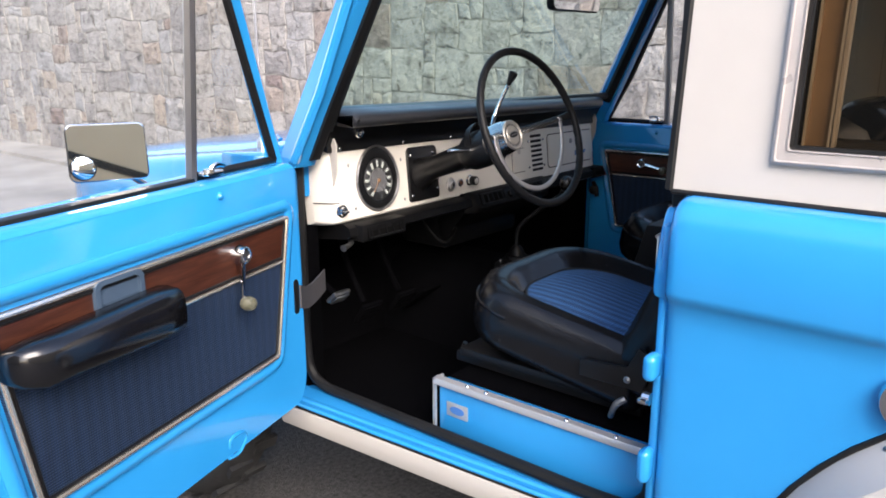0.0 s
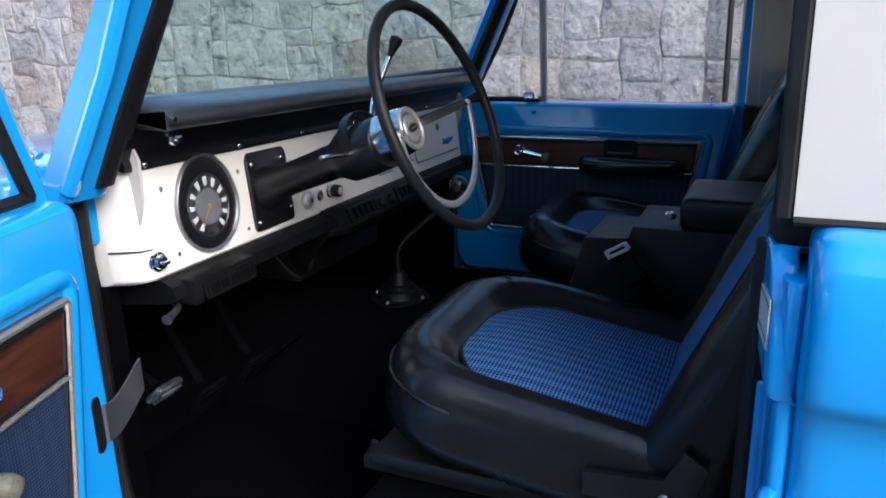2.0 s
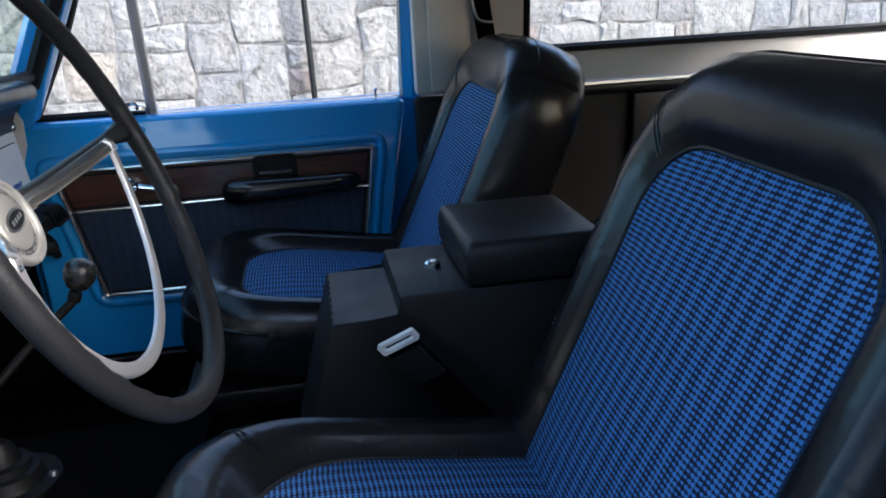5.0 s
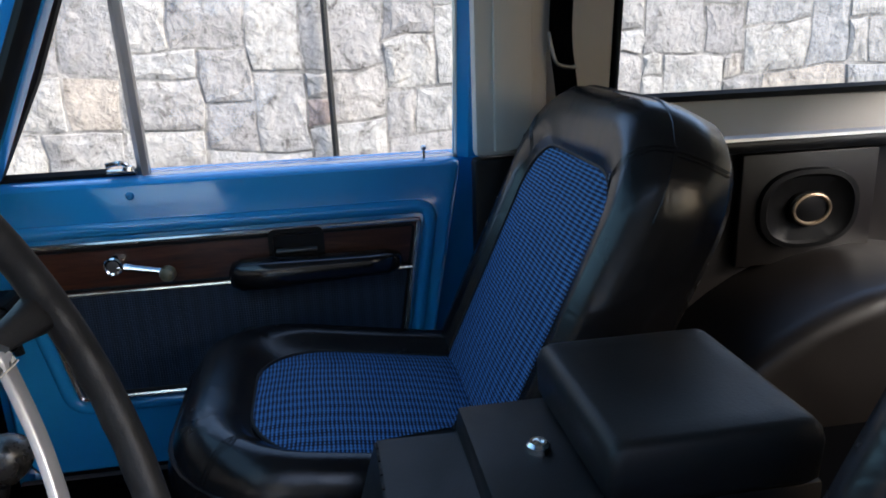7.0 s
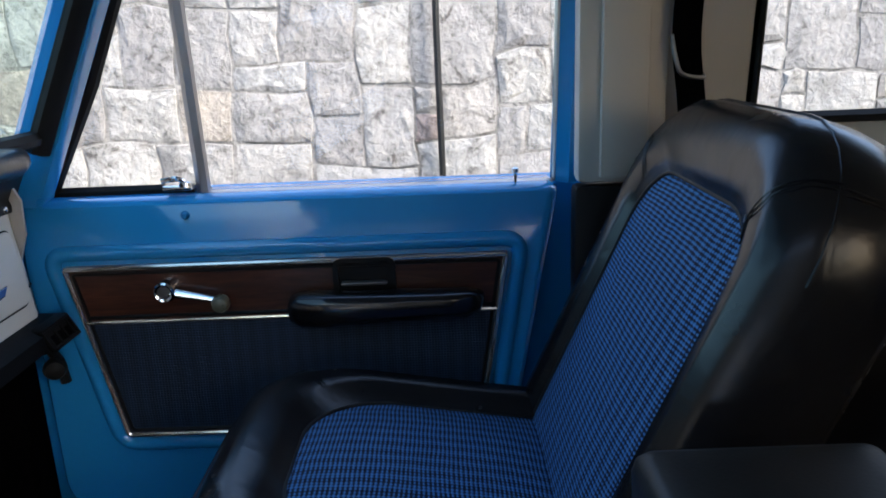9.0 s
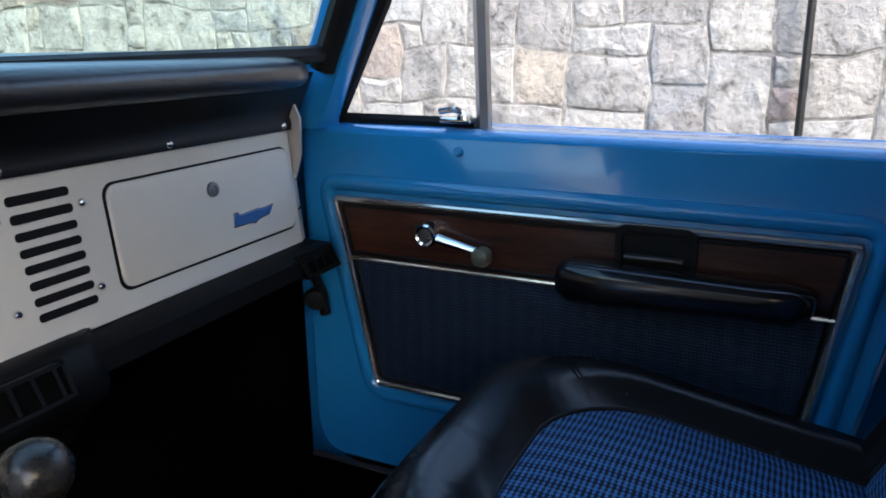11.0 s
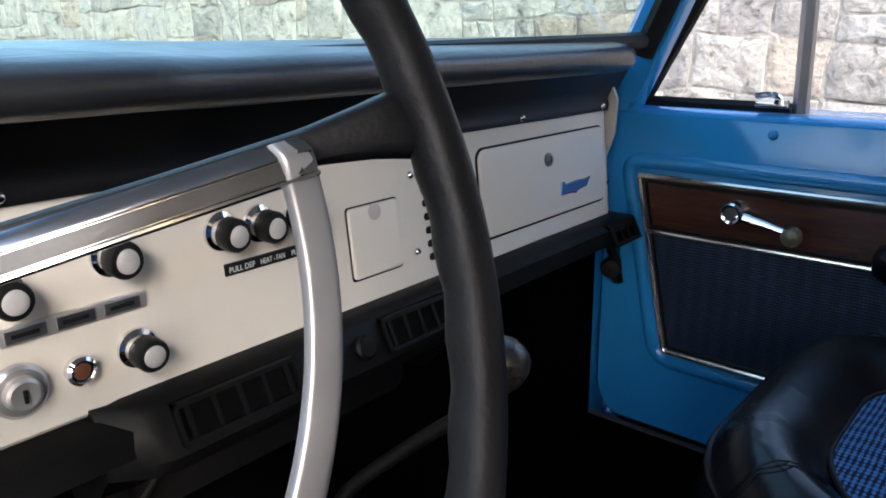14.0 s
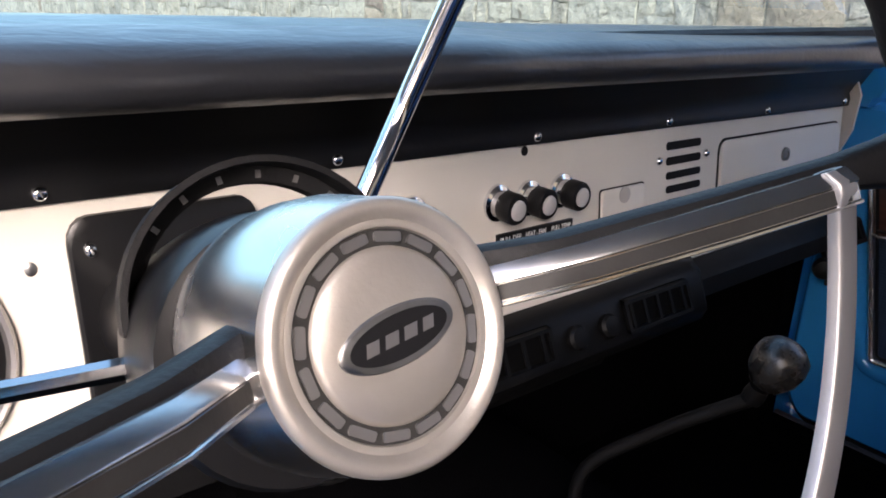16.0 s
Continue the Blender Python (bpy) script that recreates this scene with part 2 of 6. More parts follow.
HUBMETAL = vary(mat("polished_hub", (0.60, 0.60, 0.60), 0.22, 1.0), (0.55, 0.55, 0.55), (0.64, 0.64, 0.635), 14.0, (0.20, 0.30))
SATINRING = vary(mat("brushed_ring", (0.50, 0.485, 0.475), 0.42, 0.85), (0.47, 0.455, 0.445), (0.54, 0.525, 0.515), 30.0, (0.40, 0.52), 0.05, 400.0)
SPOKEFACE = vary(mat("brushed_spoke_face", (0.035, 0.034, 0.033), 0.4, 0.35), (0.03, 0.029, 0.028), (0.045, 0.044, 0.042), 40.0, (0.28, 0.40), 0.1, 500.0)
CAP = vary(mat("satin_cap", (0.55, 0.54, 0.52), 0.35, 0.2), (0.50, 0.49, 0.47), (0.60, 0.59, 0.57), 90.0, (0.3, 0.42))
CLEAR = glass("clear_glass", (0.93, 0.95, 0.94))
GREEN = glass("green_tinted_glass", (0.62, 0.78, 0.71))

SMOKED = glass("bronze_tinted_glass", (0.60, 0.49, 0.35))
BRONZE = vary(mat("bronze_anodised", (0.20, 0.15, 0.105), 0.4, 0.3), (0.18, 0.135, 0.095), (0.22, 0.165, 0.115), 20.0, (0.35, 0.48))


def stone():
    m = mat("granite", (0.4, 0.38, 0.36), 0.85)
    b = m.node_tree.nodes["Principled BSDF"]
    tc, oi, geo = node(m, "ShaderNodeTexCoord"), node(m, "ShaderNodeObjectInfo"), node(m, "ShaderNodeNewGeometry")
    rnd = node(m, "ShaderNodeMath"); rnd.operation = "ADD"
    link(m, oi.outputs["Random"], rnd.inputs[0]); link(m, geo.outputs["Random Per Island"], rnd.inputs[1])
    fr = node(m, "ShaderNodeMath"); fr.operation = "FRACT"; link(m, rnd.outputs[0], fr.inputs[0])
    base = ramp(m, fr.outputs[0], (0.0, (0.235, 0.222, 0.214)), (0.3, (0.305, 0.290, 0.274)), (0.55, (0.345, 0.328, 0.302)), (0.8, (0.290, 0.284, 0.280)), (0.92, (0.335, 0.295, 0.250)), (1.0, (0.20, 0.158, 0.147)))
    big = node(m, "ShaderNodeTexNoise", Scale=5.0, Detail=6.0, Roughness=0.6)
    link(m, geo.outputs["Position"], big.inputs["Vector"])
    fine = node(m, "ShaderNodeTexNoise", Scale=60.0, Detail=8.0, Roughness=0.75)
    link(m, geo.outputs["Position"], fine.inputs["Vector"])
    mix = node(m, "ShaderNodeMixRGB"); mix.blend_type = "MULTIPLY"; mix.inputs[0].default_value = 0.9
    link(m, base, mix.inputs[1]); link(m, ramp(m, big.outputs["Fac"], (0.30, (0.50,)), (0.46, (0.96,)), (0.75, (1.08,))), mix.inputs[2])
    mix2 = node(m, "ShaderNodeMixRGB"); mix2.blend_type = "MULTIPLY"; mix2.inputs[0].default_value = 0.85
    link(m, mix.outputs[0], mix2.inputs[1]); link(m, ramp(m, fine.outputs["Fac"], (0.30, (0.35,)), (0.44, (0.94,)), (0.7, (1.06,))), mix2.inputs[2])
    pit = node(m, "ShaderNodeTexNoise", Scale=11.0, Detail=5.0, Roughness=0.7, Distortion=0.6)
    link(m, geo.outputs["Position"], pit.inputs["Vector"])
    mix3 = node(m, "ShaderNodeMixRGB"); mix3.blend_type = "MULTIPLY"; mix3.inputs[0].default_value = 1.0
    link(m, mix2.outputs[0], mix3.inputs[1]); link(m, ramp(m, pit.outputs["Fac"], (0.33, (0.34, 0.32, 0.31)), (0.40, (0.78, 0.77, 0.76)), (0.5, (1.0, 1.0, 1.0)), (0.66, (1.1, 1.08, 1.05))), mix3.inputs[2])
    link(m, mix3.outputs[0], b.inputs["Base Color"])
    bp = node(m, "ShaderNodeBump", Strength=1.0, Distance=0.024)
    med = node(m, "ShaderNodeTexNoise", Scale=17.0, Detail=9.0, Roughness=0.60, Distortion=0.3)
    link(m, geo.outputs["Position"], med.inputs["Vector"])
    link(m, med.outputs["Fac"], bp.inputs["Height"]); link(m, bp.outputs[0], b.inputs["Normal"])
    return m


STONE = stone()
MORTAR = vary(mat("mortar", (0.2, 0.185, 0.165), 0.95), (0.09, 0.082, 0.074), (0.34, 0.32, 0.295), 9.0, (0.9, 1.0), 0.8, 60.0, bump_dist=0.01)
ASPHALT = vary(mat("asphalt", (0.06, 0.06, 0.06), 0.9), (0.022, 0.021, 0.02), (0.115, 0.11, 0.105), 70.0, (0.85, 0.95), 1.0, 150.0, 10.0, 0.006)
PAVING = vary(mat("old_concrete", (0.3, 0.28, 0.26), 0.9), (0.2, 0.19, 0.175), (0.36, 0.34, 0.31), 1.2, (0.85, 0.95), 0.6, 40.0, 8.0, 0.01)
SHADE = vary(mat("brown_render", (0.30, 0.22, 0.15), 0.9), (0.27, 0.20, 0.135), (0.33, 0.24, 0.165), 0.8, (0.85, 0.95), 0.4, 40.0)
TAN = vary(mat("tan_render", (0.80, 0.54, 0.31), 0.9), (0.76, 0.51, 0.29), (0.84, 0.57, 0.33), 0.8, (0.85, 0.95), 0.4, 40.0)


# ---- building helpers ----
def root_of(ob):
    while ob.parent:
        ob = ob.parent
    return ob


def part(name, bm, material, parent=None, label="", m=None, sharp=38.0, uv=False):
    """Links a bmesh, built in world metres, as one mesh object under a thing or a part."""
    if m is not None:
        bm.transform(m)
    bmesh.ops.recalc_face_normals(bm, faces=bm.faces)
    limit = radians(sharp)
    for f in bm.faces:
        f.smooth = True
    for ed in bm.edges:
        ed.smooth = len(ed.link_faces) == 2 and ed.calc_face_angle(0.0) < limit
    if parent is not None:
        bm.transform(Matrix.Translation(-root_of(parent).location))
    me = bpy.data.meshes.new(name)
    bm.to_mesh(me)
    bm.free()
    for one in material if isinstance(material, (list, tuple)) else [material]:
        me.materials.append(one)
    ob = new(name, me)
    if parent is not None:
        ob.parent = parent
    if label:
        ob["label"] = label
    return ob


def thing(name, at, label, category, group="", kind=""):
    ob = new(name)
    ob.location = at
    return tagged(ob, label, category, group, kind)


def bev(bm, verts, width, seg=2):
    vs = set(verts)
    es = [e for e in bm.edges if e.verts[0] in vs and e.verts[1] in vs]
    bmesh.ops.bevel(bm, geom=es, offset=width, segments=seg, affect="EDGES", profile=0.5, clamp_overlap=True)


def box(bm, x0, x1, y0, y1, z0, z1, b=0.0, seg=2, mi=0):
    vs = bmesh.ops.create_cube(bm, size=1.0)["verts"]
    bmesh.ops.scale(bm, vec=(abs(x1 - x0), abs(y1 - y0), abs(z1 - z0)), verts=vs)
    bmesh.ops.translate(bm, vec=((x0 + x1) / 2, (y0 + y1) / 2, (z0 + z1) / 2), verts=vs)
    for f in {f for v in vs for f in v.link_faces}:
        f.material_index = mi
    if b:
        bev(bm, vs, b, seg)
    return bm


def prism(bm, pts, axis, a0, a1, b=0.0, seg=2, mi=0):
    """A polygon in the plane across an axis, pushed from a0 to a1 along it."""
    def at(p, a):
        return {"x": (a, p[0], p[1]), "y": (p[0], a, p[1]), "z": (p[0], p[1], a)}[axis]
    lo, hi = [bm.verts.new(at(p, a0)) for p in pts], [bm.verts.new(at(p, a1)) for p in pts]
    fs = [bm.faces.new(lo), bm.faces.new(hi[::-1])]
    for i in range(len(pts)):
        j = (i + 1) % len(pts)
        fs.append(bm.faces.new((lo[i], hi[i], hi[j], lo[j])))
    for f in fs:
        f.material_index = mi
    if b:
        bev(bm, lo + hi, b, seg)
    return bm


def loft(bm, rings, closed=True, cap=True, mi=0):
    rows = [[bm.verts.new(p) for p in ring] for ring in rings]
    n = len(rows[0])
    for r, s in zip(rows, rows[1:]):
        for i in range(n if closed else n - 1):
            j = (i + 1) % n
            bm.faces.new((r[i], r[j], s[j], s[i])).material_index = mi
    if cap:
        for r in (rows[0], rows[-1]):
            bm.faces.new(r).material_index = mi
    return rows


def tube(bm, pts, r, n=10, closed=False, mi=0, flat=1.0, up=None):
    """A round bar along points; flat squeezes it across."""
    pts = [Vector(p) for p in pts]
    k = len(pts)
    rings = []
    normal = Vector(up) if up else None
    for i, p in enumerate(pts):
        d = (pts[(i + 1) % k] - pts[i - 1]) if closed else (pts[min(i + 1, k - 1)] - pts[max(i - 1, 0)])
        d.normalize()
        if normal is None:
            normal = d.orthogonal().normalized()
        normal = (normal - d * normal.dot(d)).normalized()
        side = d.cross(normal)
        rr = r[i] if isinstance(r, (list, tuple)) else r
        rings.append([p + normal * (rr * math.cos(2 * math.pi * j / n)) + side * (rr * flat * math.sin(2 * math.pi * j / n)) for j in range(n)])
    if closed:
        rings.append(rings[0])
        rows = [[bm.verts.new(q) for q in ring] for ring in rings[:-1]]
        rows.append(rows[0])
        for a0, b0 in zip(rows, rows[1:]):
            for i in range(n):
                j = (i + 1) % n
                bm.faces.new((a0[i], a0[j], b0[j], b0[i])).material_index = mi
    else:
        loft(bm, rings, mi=mi)
    return bm


def lathe(bm, profile, at, way, n=24, mi=0):
    """A turned form: (radius, height) along a direction from a point."""
    q = Vector(way).to_track_quat("Z", "Y").to_matrix()
    rings = [[Vector(at) + q @ Vector((r * math.cos(2 * math.pi * j / n), r * math.sin(2 * math.pi * j / n), h)) for j in range(n)] for r, h in profile]
    loft(bm, rings, mi=mi)
    return bm


def smooth_line(pts, n=8, closed=False):
    """Points along a smooth curve through the given ones."""
    pts = [Vector(p) for p in pts]
    k, out = len(pts), []
    for i in range(k if closed else k - 1):
        if closed:
            p0, p1, p2, p3 = (pts[(i + d) % k] for d in (-1, 0, 1, 2))
        else:
            p0, p1, p2, p3 = pts[max(i - 1, 0)], pts[i], pts[i + 1], pts[min(i + 2, k - 1)]
        for j in range(n):
            t = j / n
            out.append(0.5 * (2 * p1 + (p2 - p0) * t + (2 * p0 - 5 * p1 + 4 * p2 - p3) * t * t + (3 * p1 - p0 - 3 * p2 + p3) * t ** 3))
    if not closed:
        out.append(pts[-1])
    return out


def round_rect(u0, u1, v0, v1, radii, n=6):
    """Corner points of a rounded rectangle, anticlockwise from the corner (u0, v0); radii for (u0,v0), (u1,v0), (u1,v1), (u0,v1)."""
    out = []
    for (cx, cy, a0), r in zip(((u0, v0, 180), (u1, v0, 270), (u1, v1, 0), (u0, v1, 90)), radii):
        ox, oy = cx + (r if cx == u0 else -r), cy + (r if cy == v0 else -r)
        for i in range(n + 1):
            a = radians(a0 + 90 * i / n)
            out.append((ox + r * math.cos(a), oy + r * math.sin(a)))
    return out


def bolt(bm, at, way, r=0.005, h=0.003, mi=0):
    lathe(bm, [(r, 0), (r * 0.95, h * 0.5), (r * 0.6, h), (r * 0.15, h * 1.1)], at, way, 12, mi)


# ---- ground, buildings ----
def slab(name, pts, z0, z1, material, label, category):
    bm = bmesh.new()
    prism(bm, pts, "z", z0, z1)
    return tagged(part(name, bm, material), label, category, kind="structure")


slab("ground", [(-300, -300), (300, -300), (300, 300), (-300, 300)], -0.3, 0.0, ASPHALT, "dark worn asphalt ground beside the stone wall", "ground")
slab("apron", [(-30, 5.5), (2.3, 5.5), (2.3, 90), (-30, 90)], 0.0, 0.012, PAVING, "pale weathered concrete apron beyond the vehicle", "pavement")
slab("pavement", [(2.3, -12), (2.3, 90), (3.6, 90), (3.6, -12)], 0.0, 0.06, PAVING, "narrow pale concrete strip at the foot of the wall", "pavement")


def plain_building():
    b = thing("building", (-9.5, -4, 0), "plain tan rendered building behind the parked vehicle", "building", kind="structure")
    bm = bmesh.new()
    box(bm, -12, 9, -22, -12, 0, 6.0)
    part("wall", bm, TAN, b)
    bm = bmesh.new()
    box(bm, -12.2, 9.2, -22.2, -11.8, 6.0, 6.3)
    part("roof", bm, PAVING, b)
    bm = bmesh.new()
    prism(bm, [(-12, 4.42), (-12, 4.57), (9, -3.83), (9, -3.98)], "y", -11.985, -12.01)
    bmesh.ops.bisect_plane(bm, geom=bm.verts[:] + bm.edges[:] + bm.faces[:], plane_co=(0, 0, 0.0), plane_no=(0, 0, -1), clear_outer=True)
    part("sloping_band", bm, BLACK, b, "dark sloping band across the facade")


plain_building()


def low_building():
    """Added, unseen mass that closes the driver's side; it screens low sky and tints reflections."""
    b = thing("low_building", (-11, 4, 0), "added plain brown block across the yard, out of view, screening low skylight", "building", kind="structure")
    bm = bmesh.new()
    box(bm, -12, -7, -3, 13, 0, 4.6)
    part("wall", bm, SHADE, b)
    bm = bmesh.new()
    box(bm, -12.2, -6.8, -3.2, 13.2, 4.6, 4.85)
    part("roof", bm, PAVING, b)


low_building()


def offset_poly(pts, d):
    """A closed polygon moved inwards by d (for a clockwise or anticlockwise convex one)."""
    c = Vector((sum(p[0] for p in pts) / len(pts), sum(p[1] for p in pts) / len(pts)))
    out = []
    k = len(pts)
    for i in range(k):
        a, b, e = (Vector(pts[j % k]) for j in (i - 1, i, i + 1))
        n1 = Vector((-(b - a).y, (b - a).x)).normalized()
        n2 = Vector((-(e - b).y, (e - b).x)).normalized()
        n1 = n1 if n1.dot(c - b) > 0 else -n1
        n2 = n2 if n2.dot(c - b) > 0 else -n2
        h = (n1 + n2).normalized()
        p = b + h * (d / max(h.dot(n1), 0.3))
        out.append((p.x, p.y))
    return out


def rounded_poly(pts, r, n=5):
    out = []
    k = len(pts)
    for i in range(k):
        a, b, e = (Vector(pts[j % k]) for j in (i - 1, i, i + 1))
        p, q = b + (a - b).normalized() * r, b + (e - b).normalized() * r
        for j in range(n + 1):
            t = j / n
            v = p * (1 - t) ** 2 + b * (2 * t * (1 - t)) + q * t * t
            out.append((v.x, v.y))
    return out


# ---- vehicle body ----
CAR = thing("off_road_vehicle", (0, -0.4, 0), "bright blue vintage off-road vehicle with cream hardtop, driver's door open", "car")
FLIP = {1: Matrix.Identity(4), -1: Matrix.Diagonal((-1, 1, 1, 1))}
AXLE_Y, AXLE_Z = -1.56, 0.46


def quarter_panel(s):
    bm = bmesh.new()
    rings = []
    ys = [-0.9205, -0.9225, -0.9265, -0.9325, -0.942] + [-0.955 - 0.04 * i for i in range(36)]
    for i, y in enumerate(ys):
        d = abs(y - AXLE_Y)
        low = 0.42 if d > 0.455 else max(0.42, AXLE_Z + math.sqrt(0.455 ** 2 - d * d))
        tuck = (0.036, 0.0180, 0.0085, 0.0030, 0.0006)[i] if i < 5 else 0.0
        drop = (0.022, 0.010, 0.0055, 0.0020, 0.0003)[i] if i < 5 else 0.0
        prof = [(0.745, 1.13), (0.785, 1.133), (0.806, 1.128), (0.822, 1.115), (0.830, 1.093), (0.833, 1.05), (0.834, 0.992), (0.832, 0.983), (0.826, 0.976), (0.819, 0.966), (0.816, 0.94), (0.815, 0.9)]
        prof = [(x - tuck, z - drop * max(0.0, min(1.0, (z - 1.05) / 0.06))) for x, z in prof]
        prof += [(0.815 - tuck, 0.9 + (low - 0.9) * k / 4) for k in range(1, 5)] if low < 0.9 else [(0.815 - tuck, min(z, 0.9)) for z in (0.9,) * 4]
        prof.append((0.76, prof[-1][1]))
        rings.append([(x, y, max(z, low)) for x, z in prof])
    loft(bm, rings, closed=False, cap=False)
    part("quarter_panel", bm, BLUE, CAR, m=FLIP[s])
    if s < 0:
        bm = bmesh.new()
        lathe(bm, [(0.040, 0), (0.040, 0.012), (0.036, 0.020), (0.012, 0.022), (0.010, 0.034), (0.004, 0.036)], (0.814, -1.262, 0.905), (1, 0, 0), 28)
        part("fuel_cap", bm, CHROME, CAR, "chrome fuel filler cap", FLIP[s])
    # riveted wheel arch flare
    bm = bmesh.new()
    rings = []
    for i in range(25):
        a = radians(-6 + 192 * i / 24)
        c, sn = math.cos(a), math.sin(a)
        rings.append([(x, AXLE_Y + r * c, AXLE_Z + r * sn) for r, x in ((0.455, 0.80), (0.445, 0.86), (0.452, 0.885), (0.468, 0.88), (0.488, 0.84), (0.502, 0.822), (0.506, 0.812))])
    loft(bm, rings, closed=False, cap=False)
    fl = part("wheel_arch_flare", bm, CREAM, CAR, "cream riveted wheel arch flare", FLIP[s])
    bm = bmesh.new()
    tube(bm, [(0.8165, AXLE_Y + 0.507 * math.cos(radians(-6 + 192 * i / 30)), AXLE_Z + 0.507 * math.sin(radians(-6 + 192 * i / 30))) for i in range(31)], 0.0045, 6)
    part("flare_gasket", bm, RUBBER, fl, "black flare gasket", FLIP[s])
    for i in range(9):
        a = radians(10 + 20 * i)
        bm = bmesh.new()
        bolt(bm, (0.827, AXLE_Y + 0.493 * math.cos(a), AXLE_Z + 0.493 * math.sin(a)), (1, 0, 0.1), 0.006, 0.005)
        part("rivet", bm, STEEL, fl, m=FLIP[s])


def sill(s):
    bm = bmesh.new()
    def drawn(prof, ys):
        """Rings of a sill section whose outer part draws in towards the rear."""
        return [[(x + (0.062 * (y + 0.05) if x > 0.76 else 0.0), y, z) for x, z in prof] for y in ys]
    ys = (0.075, -0.2, -0.5, -0.8, -0.905)
    loft(bm, drawn([(0.70, 0.508), (0.735, 0.512), (0.762, 0.512), (0.767, 0.5145), (0.774, 0.5145), (0.779, 0.511), (0.796, 0.5125), (0.8005, 0.509), (0.799, 0.502), (0.70, 0.44)], ys))
    part("sill", bm, BLUE, CAR, m=FLIP[s], sharp=25)
    # solid dark strip in place of the shade between sill and rocker
    bm = bmesh.new()
    loft(bm, drawn([(0.795, 0.5005), (0.8025, 0.5015), (0.8030, 0.5055), (0.8012, 0.5065), (0.7985, 0.5025)], ys))
    part("sill_gap", bm, RUBBER, CAR, "dark strip for the shade under the sill", FLIP[s])
    bm = bmesh.new()
    loft(bm, drawn([(0.765, 0.500), (0.7985, 0.5005), (0.8035, 0.4975), (0.8045, 0.489), (0.8040, 0.456), (0.800, 0.448), (0.770, 0.444)], (0.045, -0.2, -0.5, -0.8, -0.99)))
    part("rocker_panel", bm, CREAM, CAR, "cream rocker panel under the door", FLIP[s])
    # riser beside the seat, with its metal edge strip
    bm = bmesh.new()
    box(bm, 0.66, 0.695, -0.37, -0.872, 0.517, 0.64, 0.006)
    part("seat_riser", bm, BLUE, CAR, m=FLIP[s])
    bm = bmesh.new()
    prism(bm, [(0.688, 0.6405), (0.699, 0.6405), (0.702, 0.634), (0.706, 0.634), (0.706, 0.640), (0.702, 0.647), (0.688, 0.649)], "y", -0.362, -0.868)
    box(bm, 0.6975, 0.7045, -0.3605, -0.3665, 0.517, 0.646)
    box(bm, 0.672, 0.7045, -0.3605, -0.3665, 0.637, 0.646)
    strip = part("sill_plate", bm, ALU, CAR, "brushed aluminium edge strip with screws", FLIP[s])
    for y in (-0.45, -0.50, -0.694, -0.80):
        bm = bmesh.new()
        bolt(bm, (0.6955, y, 0.6475), (0, 0, 1), 0.005, 0.0035)
        part("screw", bm, CHROME, strip, m=FLIP[s])
    bm = bmesh.new()
    if s > 0:
        box(bm, 0.676, 0.7148, 0.05, -0.365, 0.44, 0.546, 0.002)
        part("sill_mat", bm, CARPET, CAR, "black sill covering", FLIP[s])
        bm = bmesh.new()
        box(bm, 0.7035, 0.7155, 0.05, -0.37, 0.5465, 0.5495, 0.001)
        part("sill_edge_strip", bm, STRAP, CAR, "dull grey sill edge strip", FLIP[s])
        bm = bmesh.new()
    sx = 0.715 if s < 0 else 0.76
    path = [(0.715, 0.048, 1.08), (0.715, 0.050, 0.8), (0.715, 0.050, 0.62), (0.715, 0.035, 0.555), (0.715, -0.01, 0.530), (0.715, -0.10, 0.526), (0.715, -0.5, 0.526), (0.715, -0.81, 0.527), (0.715, -0.865, 0.55), (0.715, -0.882, 0.61), (0.715, -0.886, 0.8), (0.715, -0.888, 1.10)]
    tube(bm, smooth_line([(sx, y, z) for _, y, z in path], 5), 0.0125, 8)
    part("door_seal", bm, RUBBER, CAR, "black rubber door seal", FLIP[s])


